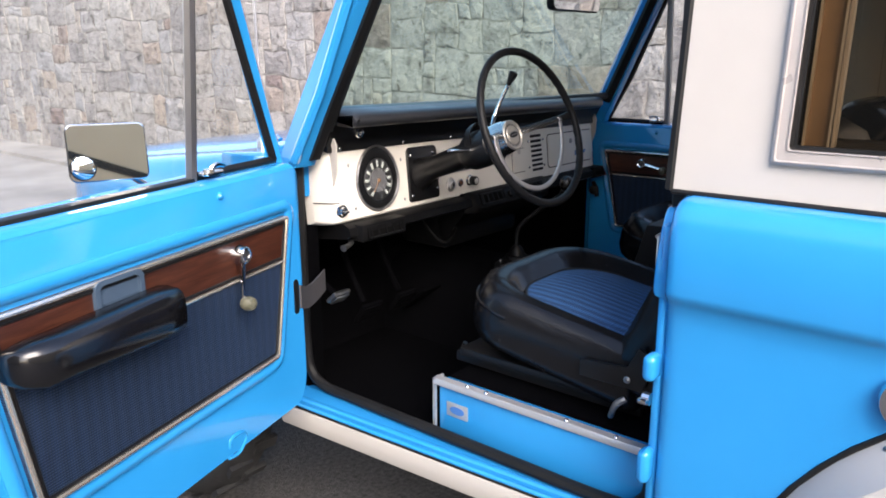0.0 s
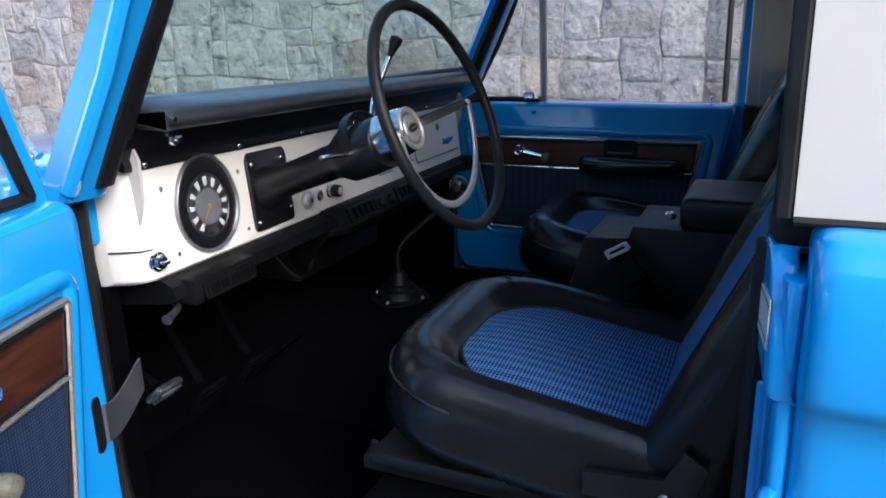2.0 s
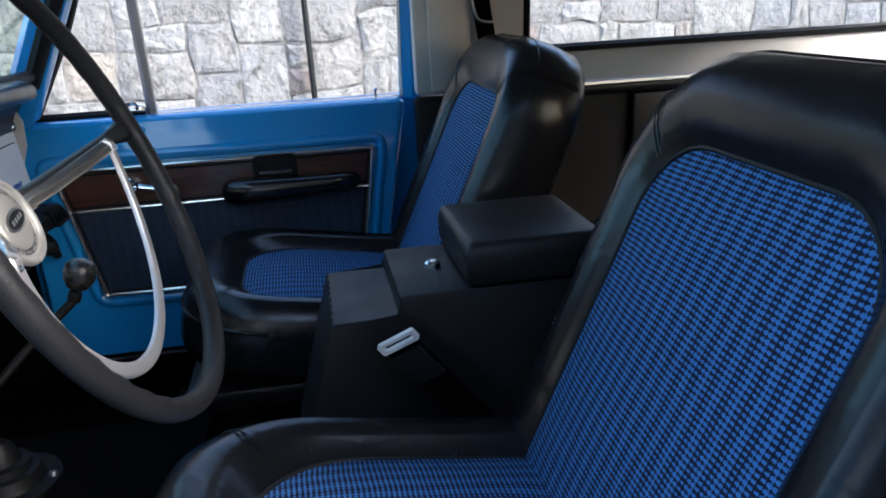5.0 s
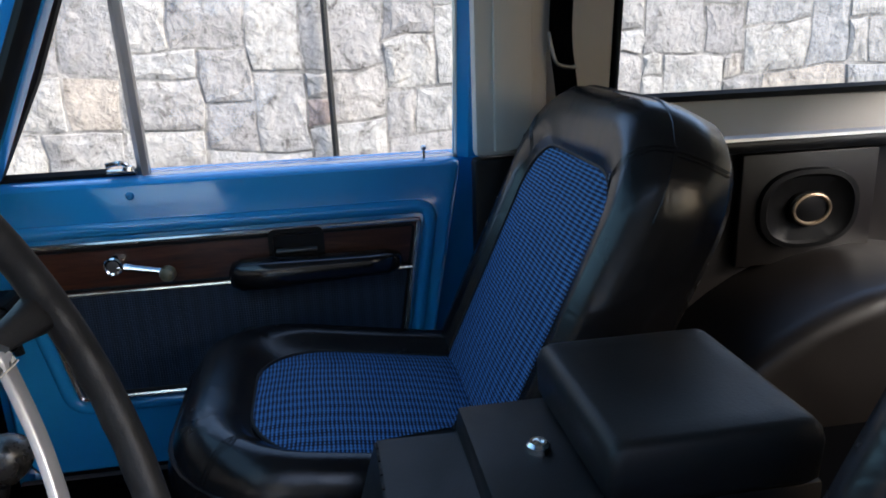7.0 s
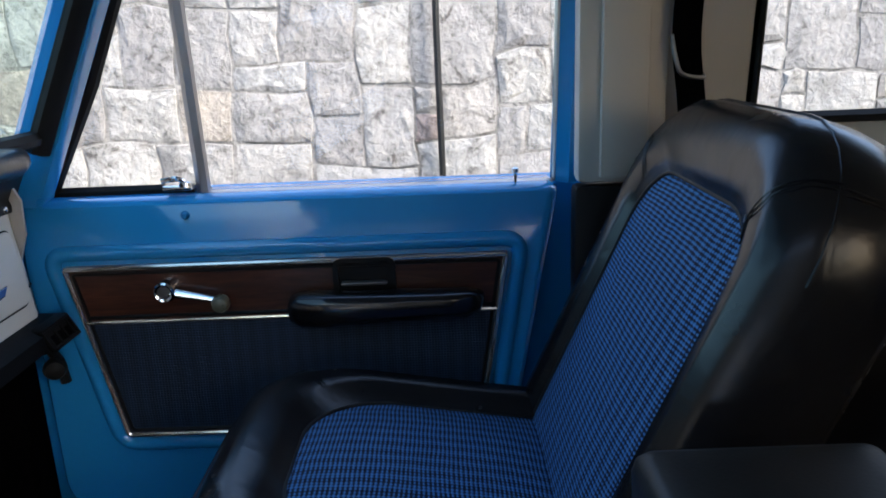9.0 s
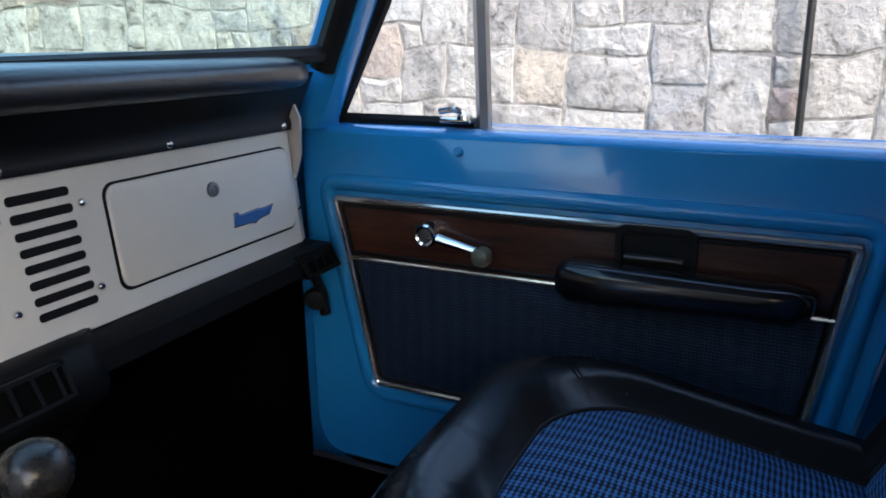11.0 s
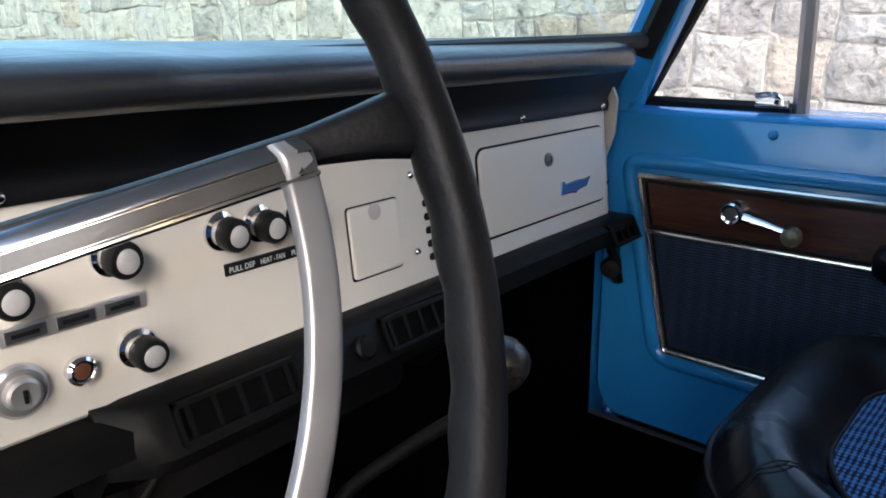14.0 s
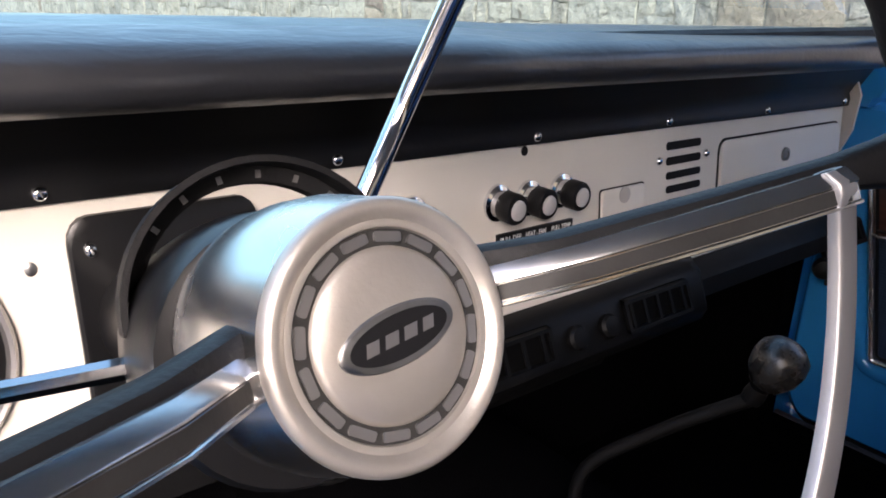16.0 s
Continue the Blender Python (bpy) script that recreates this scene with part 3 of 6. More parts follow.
def posts(s):
    bm = bmesh.new()
    prism(bm, [(0.712, 0.06), (0.80, 0.06), (0.826, 0.085), (0.826, 0.20), (0.712, 0.20)], "z", 0.46, 1.115, 0.008)
    part("front_post", bm, BLUE, CAR, m=FLIP[s])
    bm = bmesh.new()
    prism(bm, [(0.703, -0.892), (0.79, -0.9035), (0.799, -0.9065), (0.802, -0.911), (0.802, -0.9185), (0.70, -0.97)], "z", 0.50, 1.085, 0.006)
    post = part("rear_post", bm, BLUE, CAR, m=FLIP[s])
    bm = bmesh.new()
    front = lambda x: -0.8838 - 0.13 * max(0.0, x - 0.709)
    foot = lambda x: 0.991 - 0.22 * max(0.0, x - 0.718)
    # the outer edge leans in towards the top, as the shoulder of the body does
    edge = ((0.950, 0.8035), (0.985, 0.8030), (1.002, 0.8020), (1.020, 0.7995), (1.038, 0.7955), (1.055, 0.7900), (1.070, 0.7830), (1.083, 0.7745), (1.093, 0.7660), (1.100, 0.7570))
    lobe = []
    for z, X in edge:
        y = front(X)
        plan = [(0.7040, -0.8930), (0.7045, -0.8850)] + [(0.709 + (X - 0.007 - 0.709) * k / 4, front(0.709 + (X - 0.007 - 0.709) * k / 4)) for k in range(5)]
        plan += [(X - 0.0030, y - 0.0016), (X - 0.0008, y - 0.0052), (X, y - 0.0100), (X, y - 0.0195), (X - 0.0018, y - 0.0222), (X - 0.0140, y - 0.0236)]
        if not lobe:
            lobe.append([(min(x - 0.002, 0.797), y2 - 0.010, foot(x) - 0.006) for x, y2 in plan])
            lobe.append([(x, y2 - 0.002, foot(x)) for x, y2 in plan])
        lobe.append([(x, y2, max(z, foot(x) + 0.006)) for x, y2 in plan])
    lobe.append([(x - 0.004 * (x > 0.72), y2 - 0.002, 1.1035) for x, y2 in plan])
    lobe.append([(x - 0.008 * (x > 0.72), y2 - 0.012, 1.1045) for x, y2 in plan])
    loft(bm, lobe, closed=False, cap=False)
    part("jamb_lobe", bm, BLUE, post, "raised rounded jamb pressing", FLIP[s], sharp=34)
    for x0, y0, z0, z1 in ((0.790, -0.8965, 0.835, 0.880), (0.793, -0.8975, 0.655, 0.715)):
        bm = bmesh.new()
        box(bm, x0, 0.828, y0, -0.9195, z0, z1, 0.011, 4)
        part("jamb_pad", bm, BLUE, post, m=FLIP[s])
    bm = bmesh.new()
    box(bm, 0.715, 0.729, -0.8885, -0.902, 0.66, 0.955, 0.005, 4)
    part("jamb_rib", bm, BLUE, post, m=FLIP[s])
    bm = bmesh.new()
    box(bm, 0.664, 0.7025, -0.889, -0.935, 0.52, 1.096, 0.008)
    part("pillar_trim", bm, PLASTIC, CAR, "black pillar trim strip", FLIP[s])
    if s > 0:
        bm = bmesh.new()
        box(bm, 0.700, 0.735, -0.800, -0.895, 0.52, 1.088, 0.008)
        part("jamb_trim", bm, PLASTIC, CAR, "black jamb trim", FLIP[s])
    bm = bmesh.new()
    prism(bm, [(0.682, -0.8865), (0.706, -0.8868), (0.744, -0.8925), (0.746, -0.925), (0.735, -0.940), (0.682, -0.940)], "z", 1.1035, 1.131, 0.004)
    part("belt_corner_block", bm, RUBBER, CAR, "black rubber corner block", FLIP[s])
    bm = bmesh.new()
    box(bm, 0.806, 0.818, -0.890, -0.905, 0.792, 0.800, 0.002)
    lathe(bm, [(0.011, 0), (0.011, 0.012), (0.006, 0.014)], (0.800, -0.905, 0.796), (0, 1, 0), 14)
    part("striker", bm, CHROME, post, m=FLIP[s])


def fender(s):
    bm = bmesh.new()
    prof = [(0.60, 1.10), (0.70, 1.115), (0.76, 1.112), (0.80, 1.095), (0.822, 1.06), (0.828, 0.95), (0.828, 0.60), (0.80, 0.58)]
    rings = []
    for y, drop, draw in ((0.09, 0.0, 0.0), (0.30, 0.016, 0.0), (0.6, 0.048, 0.004), (0.9, 0.082, 0.020), (1.10, 0.108, 0.060), (1.18, 0.125, 0.090), (1.22, 0.145, 0.115), (1.24, 0.18, 0.14)):
        rings.append([(x - draw if x > 0.65 else x, y, z - drop if z > 1.0 else z) for x, z in prof])
    loft(bm, rings, closed=False, cap=False)
    bm.faces.new([bm.verts.new(p) for p in rings[-1]])
    part("front_fender", bm, BLUE, CAR, m=FLIP[s])
    bm = bmesh.new()
    rings = []
    for i in range(19):
        a = radians(180 * i / 18)
        c, sn = math.cos(a), math.sin(a)
        rings.append([(x, 0.65 + r * c, AXLE_Z + r * sn) for r, x in ((0.40, 0.80), (0.395, 0.85), (0.42, 0.87), (0.45, 0.84), (0.455, 0.826))])
    loft(bm, rings, closed=False, cap=False)
    part("wheel_arch_flare", bm, CREAM, CAR, "cream front wheel arch flare", FLIP[s])


def wheel(s, y):
    bm = bmesh.new()
    prof = []
    for i in range(13):
        a = radians(-80 + 340 * i / 12)
        prof.append((0.30 + 0.075 * math.cos(a), 0.72 + 0.10 * math.sin(a)))
    rings = [[(x, y + r * math.cos(2 * math.pi * k / 40), 0.375 + r * math.sin(2 * math.pi * k / 40)) for k in range(40)] for r, x in prof]
    loft(bm, rings + rings[:1], cap=False)
    w = part("tyre", bm, TYRE, CAR, "black all-terrain tyre", FLIP[s])
    for k in range(36):
        a = 2 * math.pi * k / 36
        c, sn = math.cos(a), math.sin(a)
        m = Matrix.Translation((0.72 + (0.035 if k % 2 else -0.035), y + 0.374 * c, 0.375 + 0.374 * sn)) @ Matrix.Rotation(a, 4, "X")
        bm = bmesh.new()
        bmesh.ops.create_cube(bm, size=1.0, matrix=m @ Matrix.Diagonal((0.075, 0.016, 0.036, 1)))
        part("tread_lug", bm, TYRE, w, m=FLIP[s])
    bm = bmesh.new()
    lathe(bm, [(0.235, 0), (0.235, 0.15), (0.22, 0.16), (0.20, 0.10), (0.07, 0.09), (0.06, 0.14), (0.02, 0.145)], (0.65, y, 0.375), (1, 0, 0), 32)
    part("rim", bm, CREAM, w, "cream steel wheel rim", FLIP[s])


for s in (1, -1):
    quarter_panel(s)
    sill(s)
    posts(s)
    fender(s)
    wheel(s, AXLE_Y)
    wheel(s, 0.65)


def hood_and_cowl():
    bm = bmesh.new()
    rings = []
    for y, dz in ((0.10, 0), (0.35, -0.018), (0.6, -0.040), (0.9, -0.070), (1.10, -0.094), (1.18, -0.110), (1.23, -0.135), (1.25, -0.18)):
        rings.append([(x, y, 1.135 - 0.012 * (abs(x) / 0.66) ** 4 * 1.5 + dz - (0.02 if abs(x) > 0.655 else 0)) for x in [-0.662 + 1.324 * k / 16 for k in range(17)]])
    loft(bm, rings, closed=False, cap=False)
    part("hood", bm, BLUE, CAR)
    bm = bmesh.new()
    box(bm, -0.74, 0.74, 0.05, 0.11, 1.0, 1.128, 0.01)
    part("cowl", bm, BLUE, CAR)
    bm = bmesh.new()
    box(bm, -0.68, 0.68, 1.16, 1.25, 0.55, 0.92, 0.01)
    part("grille", bm, CREAM, CAR, "cream front grille panel")
    for x in (-0.72, 0.72):
        bm = bmesh.new()
        box(bm, x - 0.02, x + 0.02, 0.09, 0.15, 1.088, 1.112, 0.006)
        tube(bm, smooth_line([(x, 0.12, 1.108), (x, 0.127, 1.130), (x, 0.116, 1.146), (x, 0.104, 1.140)], 4), 0.007, 8)
        lathe(bm, [(0.013, 0), (0.012, 0.006), (0.006, 0.010)], (x, 0.12, 1.111), (0, 0, 1), 14)
        part("hood_latch", bm, CHROME, CAR, "chrome hood latch")
    bm = bmesh.new()
    tube(bm, [(-0.70, 0.20, 1.11), (-0.70, 0.20, 1.6), (-0.70, 0.195, 2.1)], [0.004, 0.003, 0.002], 8)
    lathe(bm, [(0.016, 0), (0.014, 0.02), (0.006, 0.03)], (-0.70, 0.20, 1.11), (0, 0, 1), 14)
    part("antenna", bm, ALU, CAR, "thin chrome radio antenna")


hood_and_cowl()


def windshield():
    lean = -0.50                                     # metres back for each metre up

    def on(x, z, off=0.0):
        return (x, -0.025 + (z - 1.18) * lean + off, z)
    for s in (1, -1):
        bm = bmesh.new()
        rings = []
        for z, x in ((1.085, 0.748), (1.2, 0.738), (1.4, 0.715), (1.66, 0.685)):
            y = -0.025 + (z - 1.18) * lean
            rings.append([(x + dx, y + dy, z) for dx, dy in ((0.012, -0.018), (0.022, 0.0), (0.015, 0.045), (-0.03, 0.05), (-0.046, 0.035), (-0.046, -0.018), (-0.03, -0.022))])
        loft(bm, rings)
        part("windshield_pillar", bm, BLUE, CAR, m=FLIP[s])
        bm = bmesh.new()
        rings = []
        for z, x in ((1.10, 0.746), (1.2, 0.738), (1.4, 0.715), (1.66, 0.685)):
            y = -0.025 + (z - 1.18) * lean
            rings.append([(x + dx, y + dy, z) for dx, dy in ((-0.018, -0.030), (-0.018, -0.016), (-0.049, -0.016), (-0.049, -0.026), (-0.038, -0.031))])
        loft(bm, rings)
        part("pillar_trim", bm, PLASTIC if s < 0 else BLUE, CAR, "black inner pillar trim" if s < 0 else "blue inner pillar face", FLIP[s])
        bm = bmesh.new()
        tube(bm, [on(0.684, 1.17, -0.005), on(0.664, 1.4, -0.005), on(0.640, 1.62, -0.005)], 0.014, 8, flat=1.3)
        part("windshield_gasket", bm, RUBBER, CAR, "black windshield gasket", FLIP[s])
        bm = bmesh.new()
        tube(bm, [(0.762, 0.005, 1.10), (0.752, -0.085, 1.26), (0.735, -0.24, 1.6)], 0.012, 8)
        part("pillar_seal", bm, RUBBER if s > 0 else BLUE, CAR, "black door seal on the pillar" if s > 0 else "blue pillar moulding", FLIP[s])
    bm = bmesh.new()
    prism(bm, [(0.07, 1.10), (0.035, 1.10), (0.018, 1.17), (0.018, 1.186), (0.04, 1.186)], "x", -0.72, 0.72)
    part("windshield_sill", bm, BLUE, CAR)
    bm = bmesh.new()
    tube(bm, [on(-0.684, 1.19, 0), on(0.684, 1.19, 0)], 0.012, 8)
    part("windshield_gasket", bm, RUBBER, CAR, "black windshield gasket")
    bm = bmesh.new()
    prism(bm, [(-0.22, 1.60), (-0.20, 1.63), (-0.22, 1.69), (-0.30, 1.69), (-0.30, 1.62)], "x", -0.73, 0.73, 0.006)
    part("windshield_header", bm, BLUE, CAR)
    bm = bmesh.new()
    bm.faces.new([bm.verts.new(on(x, z, 0.004)) for x, z in ((-0.69, 1.17), (0.69, 1.17), (0.648, 1.635), (-0.648, 1.635))])
    g = part("windshield", bm, GREEN, CAR, "green tinted flat windshield glass")
    g.visible_shadow = False
    # rear-view mirror
    bm = bmesh.new()
    prism(bm, round_rect(-0.10, 0.155, 1.45, 1.51, (0.018,) * 4, 4), "y", -0.265, -0.245, 0.004)
    r = part("rear_view_mirror", bm, PLASTIC, CAR, "black rear-view mirror")
    bm = bmesh.new()
    prism(bm, round_rect(-0.095, 0.15, 1.454, 1.506, (0.016,) * 4, 4), "y", -0.2675, -0.2655)
    part("mirror_glass", bm, MIRROR, r)
    bm = bmesh.new()
    tube(bm, [(0.02, -0.25, 1.50), (0.02, -0.225, 1.62)], 0.006, 8)
    part("mirror_stem", bm, CHROME, r)


windshield()


def hardtop():
    for s in (1, -1):
        def slant(z):
            return 0.772 - (z - 1.135) * 0.10

        low = 1.166 if s > 0 else 1.208
        side = None
        for y0, y1, z0, z1 in ((-0.905, -1.06, 1.137, 1.70), (-2.12, -2.36, 1.137, 1.70), (-1.06, -2.12, 1.137, low), (-1.06, -2.12, 1.60, 1.70)):
            bm = bmesh.new()
            loft(bm, [[(slant(z) - 0.03, y0, z), (slant(z), y0, z), (slant(z), y1, z), (slant(z) - 0.03, y1, z)] for z in (z0, z1)])
            side = part("hardtop_side", bm, CREAM, CAR, "cream hardtop side", FLIP[s])
        bm = bmesh.new()
        def ringed(grow, out):
            return [(slant(z) + out, y, z) for y, z in rounded_poly([(-1.064 + grow, low - grow), (-2.118 - grow, low - grow), (-2.118 - grow, 1.60 + grow), (-1.064 + grow, 1.60 + grow)], 0.005, 2)]
        loft(bm, [ringed(0.0205, 0.0), ringed(0.0205, 0.007), ringed(0.0160, 0.012), ringed(0.0145, 0.012), ringed(0.0135, 0.0095), ringed(0.0015, 0.0085), ringed(0.0005, 0.0105), ringed(-0.0010, 0.0105), ringed(-0.0015, 0.0065)], cap=False)
        f = part("window_frame", bm, SATIN, CAR, "aluminium side window frame", FLIP[s], sharp=20)
        bm = bmesh.new()
        loft(bm, [ringed(0.0, 0.0065), ringed(-0.0022, 0.0068), ringed(-0.0022, -0.0115), ringed(-0.0060, -0.0118), ringed(-0.0060, -0.022)], cap=False)
        part("glazing_rubber", bm, RUBBER, f, "black glazing rubber", FLIP[s])
        bm = bmesh.new()
        pts = [(slant(z) - 0.034, y, z) for y, z in [(-1.07, low + 0.007), (-2.11, low + 0.007), (-2.11, 1.59), (-1.07, 1.59)]]
        tube(bm, pts, 0.011, 6, closed=True)
        part("window_gasket", bm, RUBBER, f, "black window gasket", FLIP[s])
        bm = bmesh.new()
        bm.faces.new([bm.verts.new((slant(z) - 0.012, y, z)) for y, z in [(-1.05, low - 0.008), (-2.13, low - 0.008), (-2.13, 1.61), (-1.05, 1.61)]])
        g = part("side_glass", bm, CLEAR if s > 0 else SMOKED, f, "clear side glass" if s > 0 else "bronze tinted side glass", FLIP[s])
        g.visible_shadow = s < 0
        if s < 0:
            # leading rail of the sliding sash: dark channel between two bright beads
            for y0, y1, x0, x1, material in ((-1.0785, -1.1075, 0.030, 0.020, BRONZE), (-1.0752, -1.0782, 0.026, 0.014, ALU), (-1.1078, -1.1112, 0.026, 0.013, ALU), (-1.1128, -1.1172, 0.026, 0.013, ALU)):
                bm = bmesh.new()
                loft(bm, [[(slant(z) - x0, y0, z), (slant(z) - x1, y0, z), (slant(z) - x1, y1, z), (slant(z) - x0, y1, z)] for z in (low + 0.004, 1.596)])
                part("sash_rail", bm, material, f, "bright sliding sash rail" if material is ALU else "brown sash channel", FLIP[s])
        bm = bmesh.new()
        tube(bm, [(0.776, -0.905, 1.1345), (0.776, -2.36, 1.1345)], 0.0042, 8)
        tube(bm, [(0.765, -0.898, 1.135), (0.715, -0.898, 1.66)], 0.009, 6)
        part("hardtop_gasket", bm, RUBBER, CAR, "black hardtop gasket", FLIP[s])
        # inner pillar and belt trim
        bm = bmesh.new()
        y0 = -0.803 if s > 0 else -0.905
        prism(bm, [(y0, 1.09), (-0.935, 1.09), (-0.935, 1.68), (y0, 1.68)], "x", 0.70, 0.735, 0.012)
        ip = part("inner_pillar", bm, CREAM, CAR, "cream inner pillar", FLIP[s])
        if s < 0:
            bm = bmesh.new()
            prism(bm, [(0.693, -0.888), (0.742, -0.888), (0.746, -0.8945), (0.742, -0.9045), (0.697, -0.9045), (0.692, -0.8945)], "z", 1.131, 1.66, 0.002)
            part("pillar_weatherstrip", bm, RUBBER, CAR, "black rubber pillar weatherstrip", FLIP[s])
        if s > 0:
            bm = bmesh.new()
            box(bm, 0.690, 0.702, -0.836, -0.905, 1.10, 1.68, 0.004)
            part("pillar_rib", bm, CREAM, ip, "raised cream rib", FLIP[s])
        bm = bmesh.new()
        prism(bm, [(0.700, 1.092), (0.742, 1.092), (0.742, low - 0.002), (0.736, low - 0.002)], "y", -2.3, -0.93, 0.002)
        part("inner_belt_panel", bm, CREAM, CAR, "cream inner belt panel", FLIP[s])
        bm = bmesh.new()
        box(bm, 0.69, 0.742, -0.93, -2.3, 1.066, 1.09, 0.006)
        part("belt_rail", bm, BLACK, CAR, "dark belt rail", FLIP[s])
        bm = bmesh.new()
        prism(bm, [(0.6850, 1.0905), (0.6985, 1.0905), (0.6990, 1.0995), (0.6965, 1.1010), (0.6860, 1.0965)], "y", -2.3, -0.94)
        part("belt_moulding", bm, ALU, CAR, "bright belt moulding", FLIP[s])
        bm = bmesh.new()
        box(bm, 0.725, 0.76, -0.93, -2.3, 0.52, 1.066)
        part("inner_side_panel", bm, REARVINYL, CAR, "black inner side panel", FLIP[s])
        bm = bmesh.new()
        rings = []
        for x, k in ((0.725, 1.0), (0.50, 1.0), (0.475, 0.985), (0.462, 0.955), (0.458, 0.90), (0.458, 0.45)):
            rings.append([(x, AXLE_Y + 0.47 * k * math.cos(radians(180 * i / 24)), 0.46 + 0.41 * k * math.sin(radians(180 * i / 24))) for i in range(25)])
        loft(bm, rings, closed=False, cap=False)
        part("wheel_housing", bm, REARVINYL, CAR, "black vinyl covered wheel housing", FLIP[s])
    bm = bmesh.new()
    rings = []
    for y, dz in ((-0.20, -0.03), (-0.30, 0.0), (-1.2, 0.015), (-2.3, 0.0), (-2.38, -0.03)):
        top = [(x, y, 1.745 + dz - 0.03 * (abs(x) / 0.72) ** 4) for x in [-0.72 + 0.09 * k for k in range(17)]]
        rings.append(top + [(x, yy, z - 0.035) for x, yy, z in top[::-1]])
    loft(bm, rings)
    part("roof", bm, CREAM, CAR, "cream hardtop roof")
    bm = bmesh.new()
    box(bm, -0.75, 0.75, -2.33, -2.37, 0.45, 1.22, 0.01)
    part("tailgate", bm, BLUE, CAR)
    bm = bmesh.new()
    for x in (-0.72, 0.72):
        box(bm, x - 0.05, x + 0.05, -2.325, -2.365, 1.2, 1.70)
    box(bm, -0.7, 0.7, -2.325, -2.365, 1.62, 1.70)
    box(bm, -0.7, 0.7, -2.325, -2.365, 1.2, 1.26)
    part("liftgate", bm, CREAM, CAR, "cream liftgate frame")


hardtop()


def tub():
    bm = bmesh.new()
    box(bm, -0.69, 0.69, 0.24, -0.40, 0.46, 0.50)
    loft(bm, [[(-0.69, y, z) for y, z in ((0.22, 0.49), (0.30, 0.72), (0.34, 0.72), (0.34, 0.46))], [(0.69, y, z) for y, z in ((0.22, 0.49), (0.30, 0.72), (0.34, 0.72), (0.34, 0.46))]])
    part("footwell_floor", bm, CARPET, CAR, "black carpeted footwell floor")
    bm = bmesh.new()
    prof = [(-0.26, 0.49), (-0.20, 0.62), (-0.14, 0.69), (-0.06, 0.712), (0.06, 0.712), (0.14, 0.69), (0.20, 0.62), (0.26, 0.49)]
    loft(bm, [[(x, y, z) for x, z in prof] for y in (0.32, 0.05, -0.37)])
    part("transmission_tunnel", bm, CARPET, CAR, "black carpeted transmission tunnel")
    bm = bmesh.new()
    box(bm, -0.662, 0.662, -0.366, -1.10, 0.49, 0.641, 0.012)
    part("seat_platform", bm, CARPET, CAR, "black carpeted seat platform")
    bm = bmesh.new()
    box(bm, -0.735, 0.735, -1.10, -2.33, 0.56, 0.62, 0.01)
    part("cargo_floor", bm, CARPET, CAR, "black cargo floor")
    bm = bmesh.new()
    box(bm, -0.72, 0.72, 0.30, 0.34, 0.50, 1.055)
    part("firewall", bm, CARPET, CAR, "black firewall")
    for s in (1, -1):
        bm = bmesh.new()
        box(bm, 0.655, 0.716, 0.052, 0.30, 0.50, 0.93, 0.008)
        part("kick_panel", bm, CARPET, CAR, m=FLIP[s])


tub()


# ---- doors ----
HINGE, OPEN = Vector((-0.902, 0.059, 0)), -72.2
DOOR_POSE = {1: Matrix.Identity(4), -1: Matrix.Translation(HINGE + Vector((0, 0, 0.03))) @ Matrix.Rotation(radians(OPEN), 4, "Z") @ Matrix.Translation(-HINGE) @ FLIP[-1]}


TRIM_POLY = [(-0.020, 0.989), (-0.700, 0.989), (-0.655, 0.700), (-0.080, 0.703)]


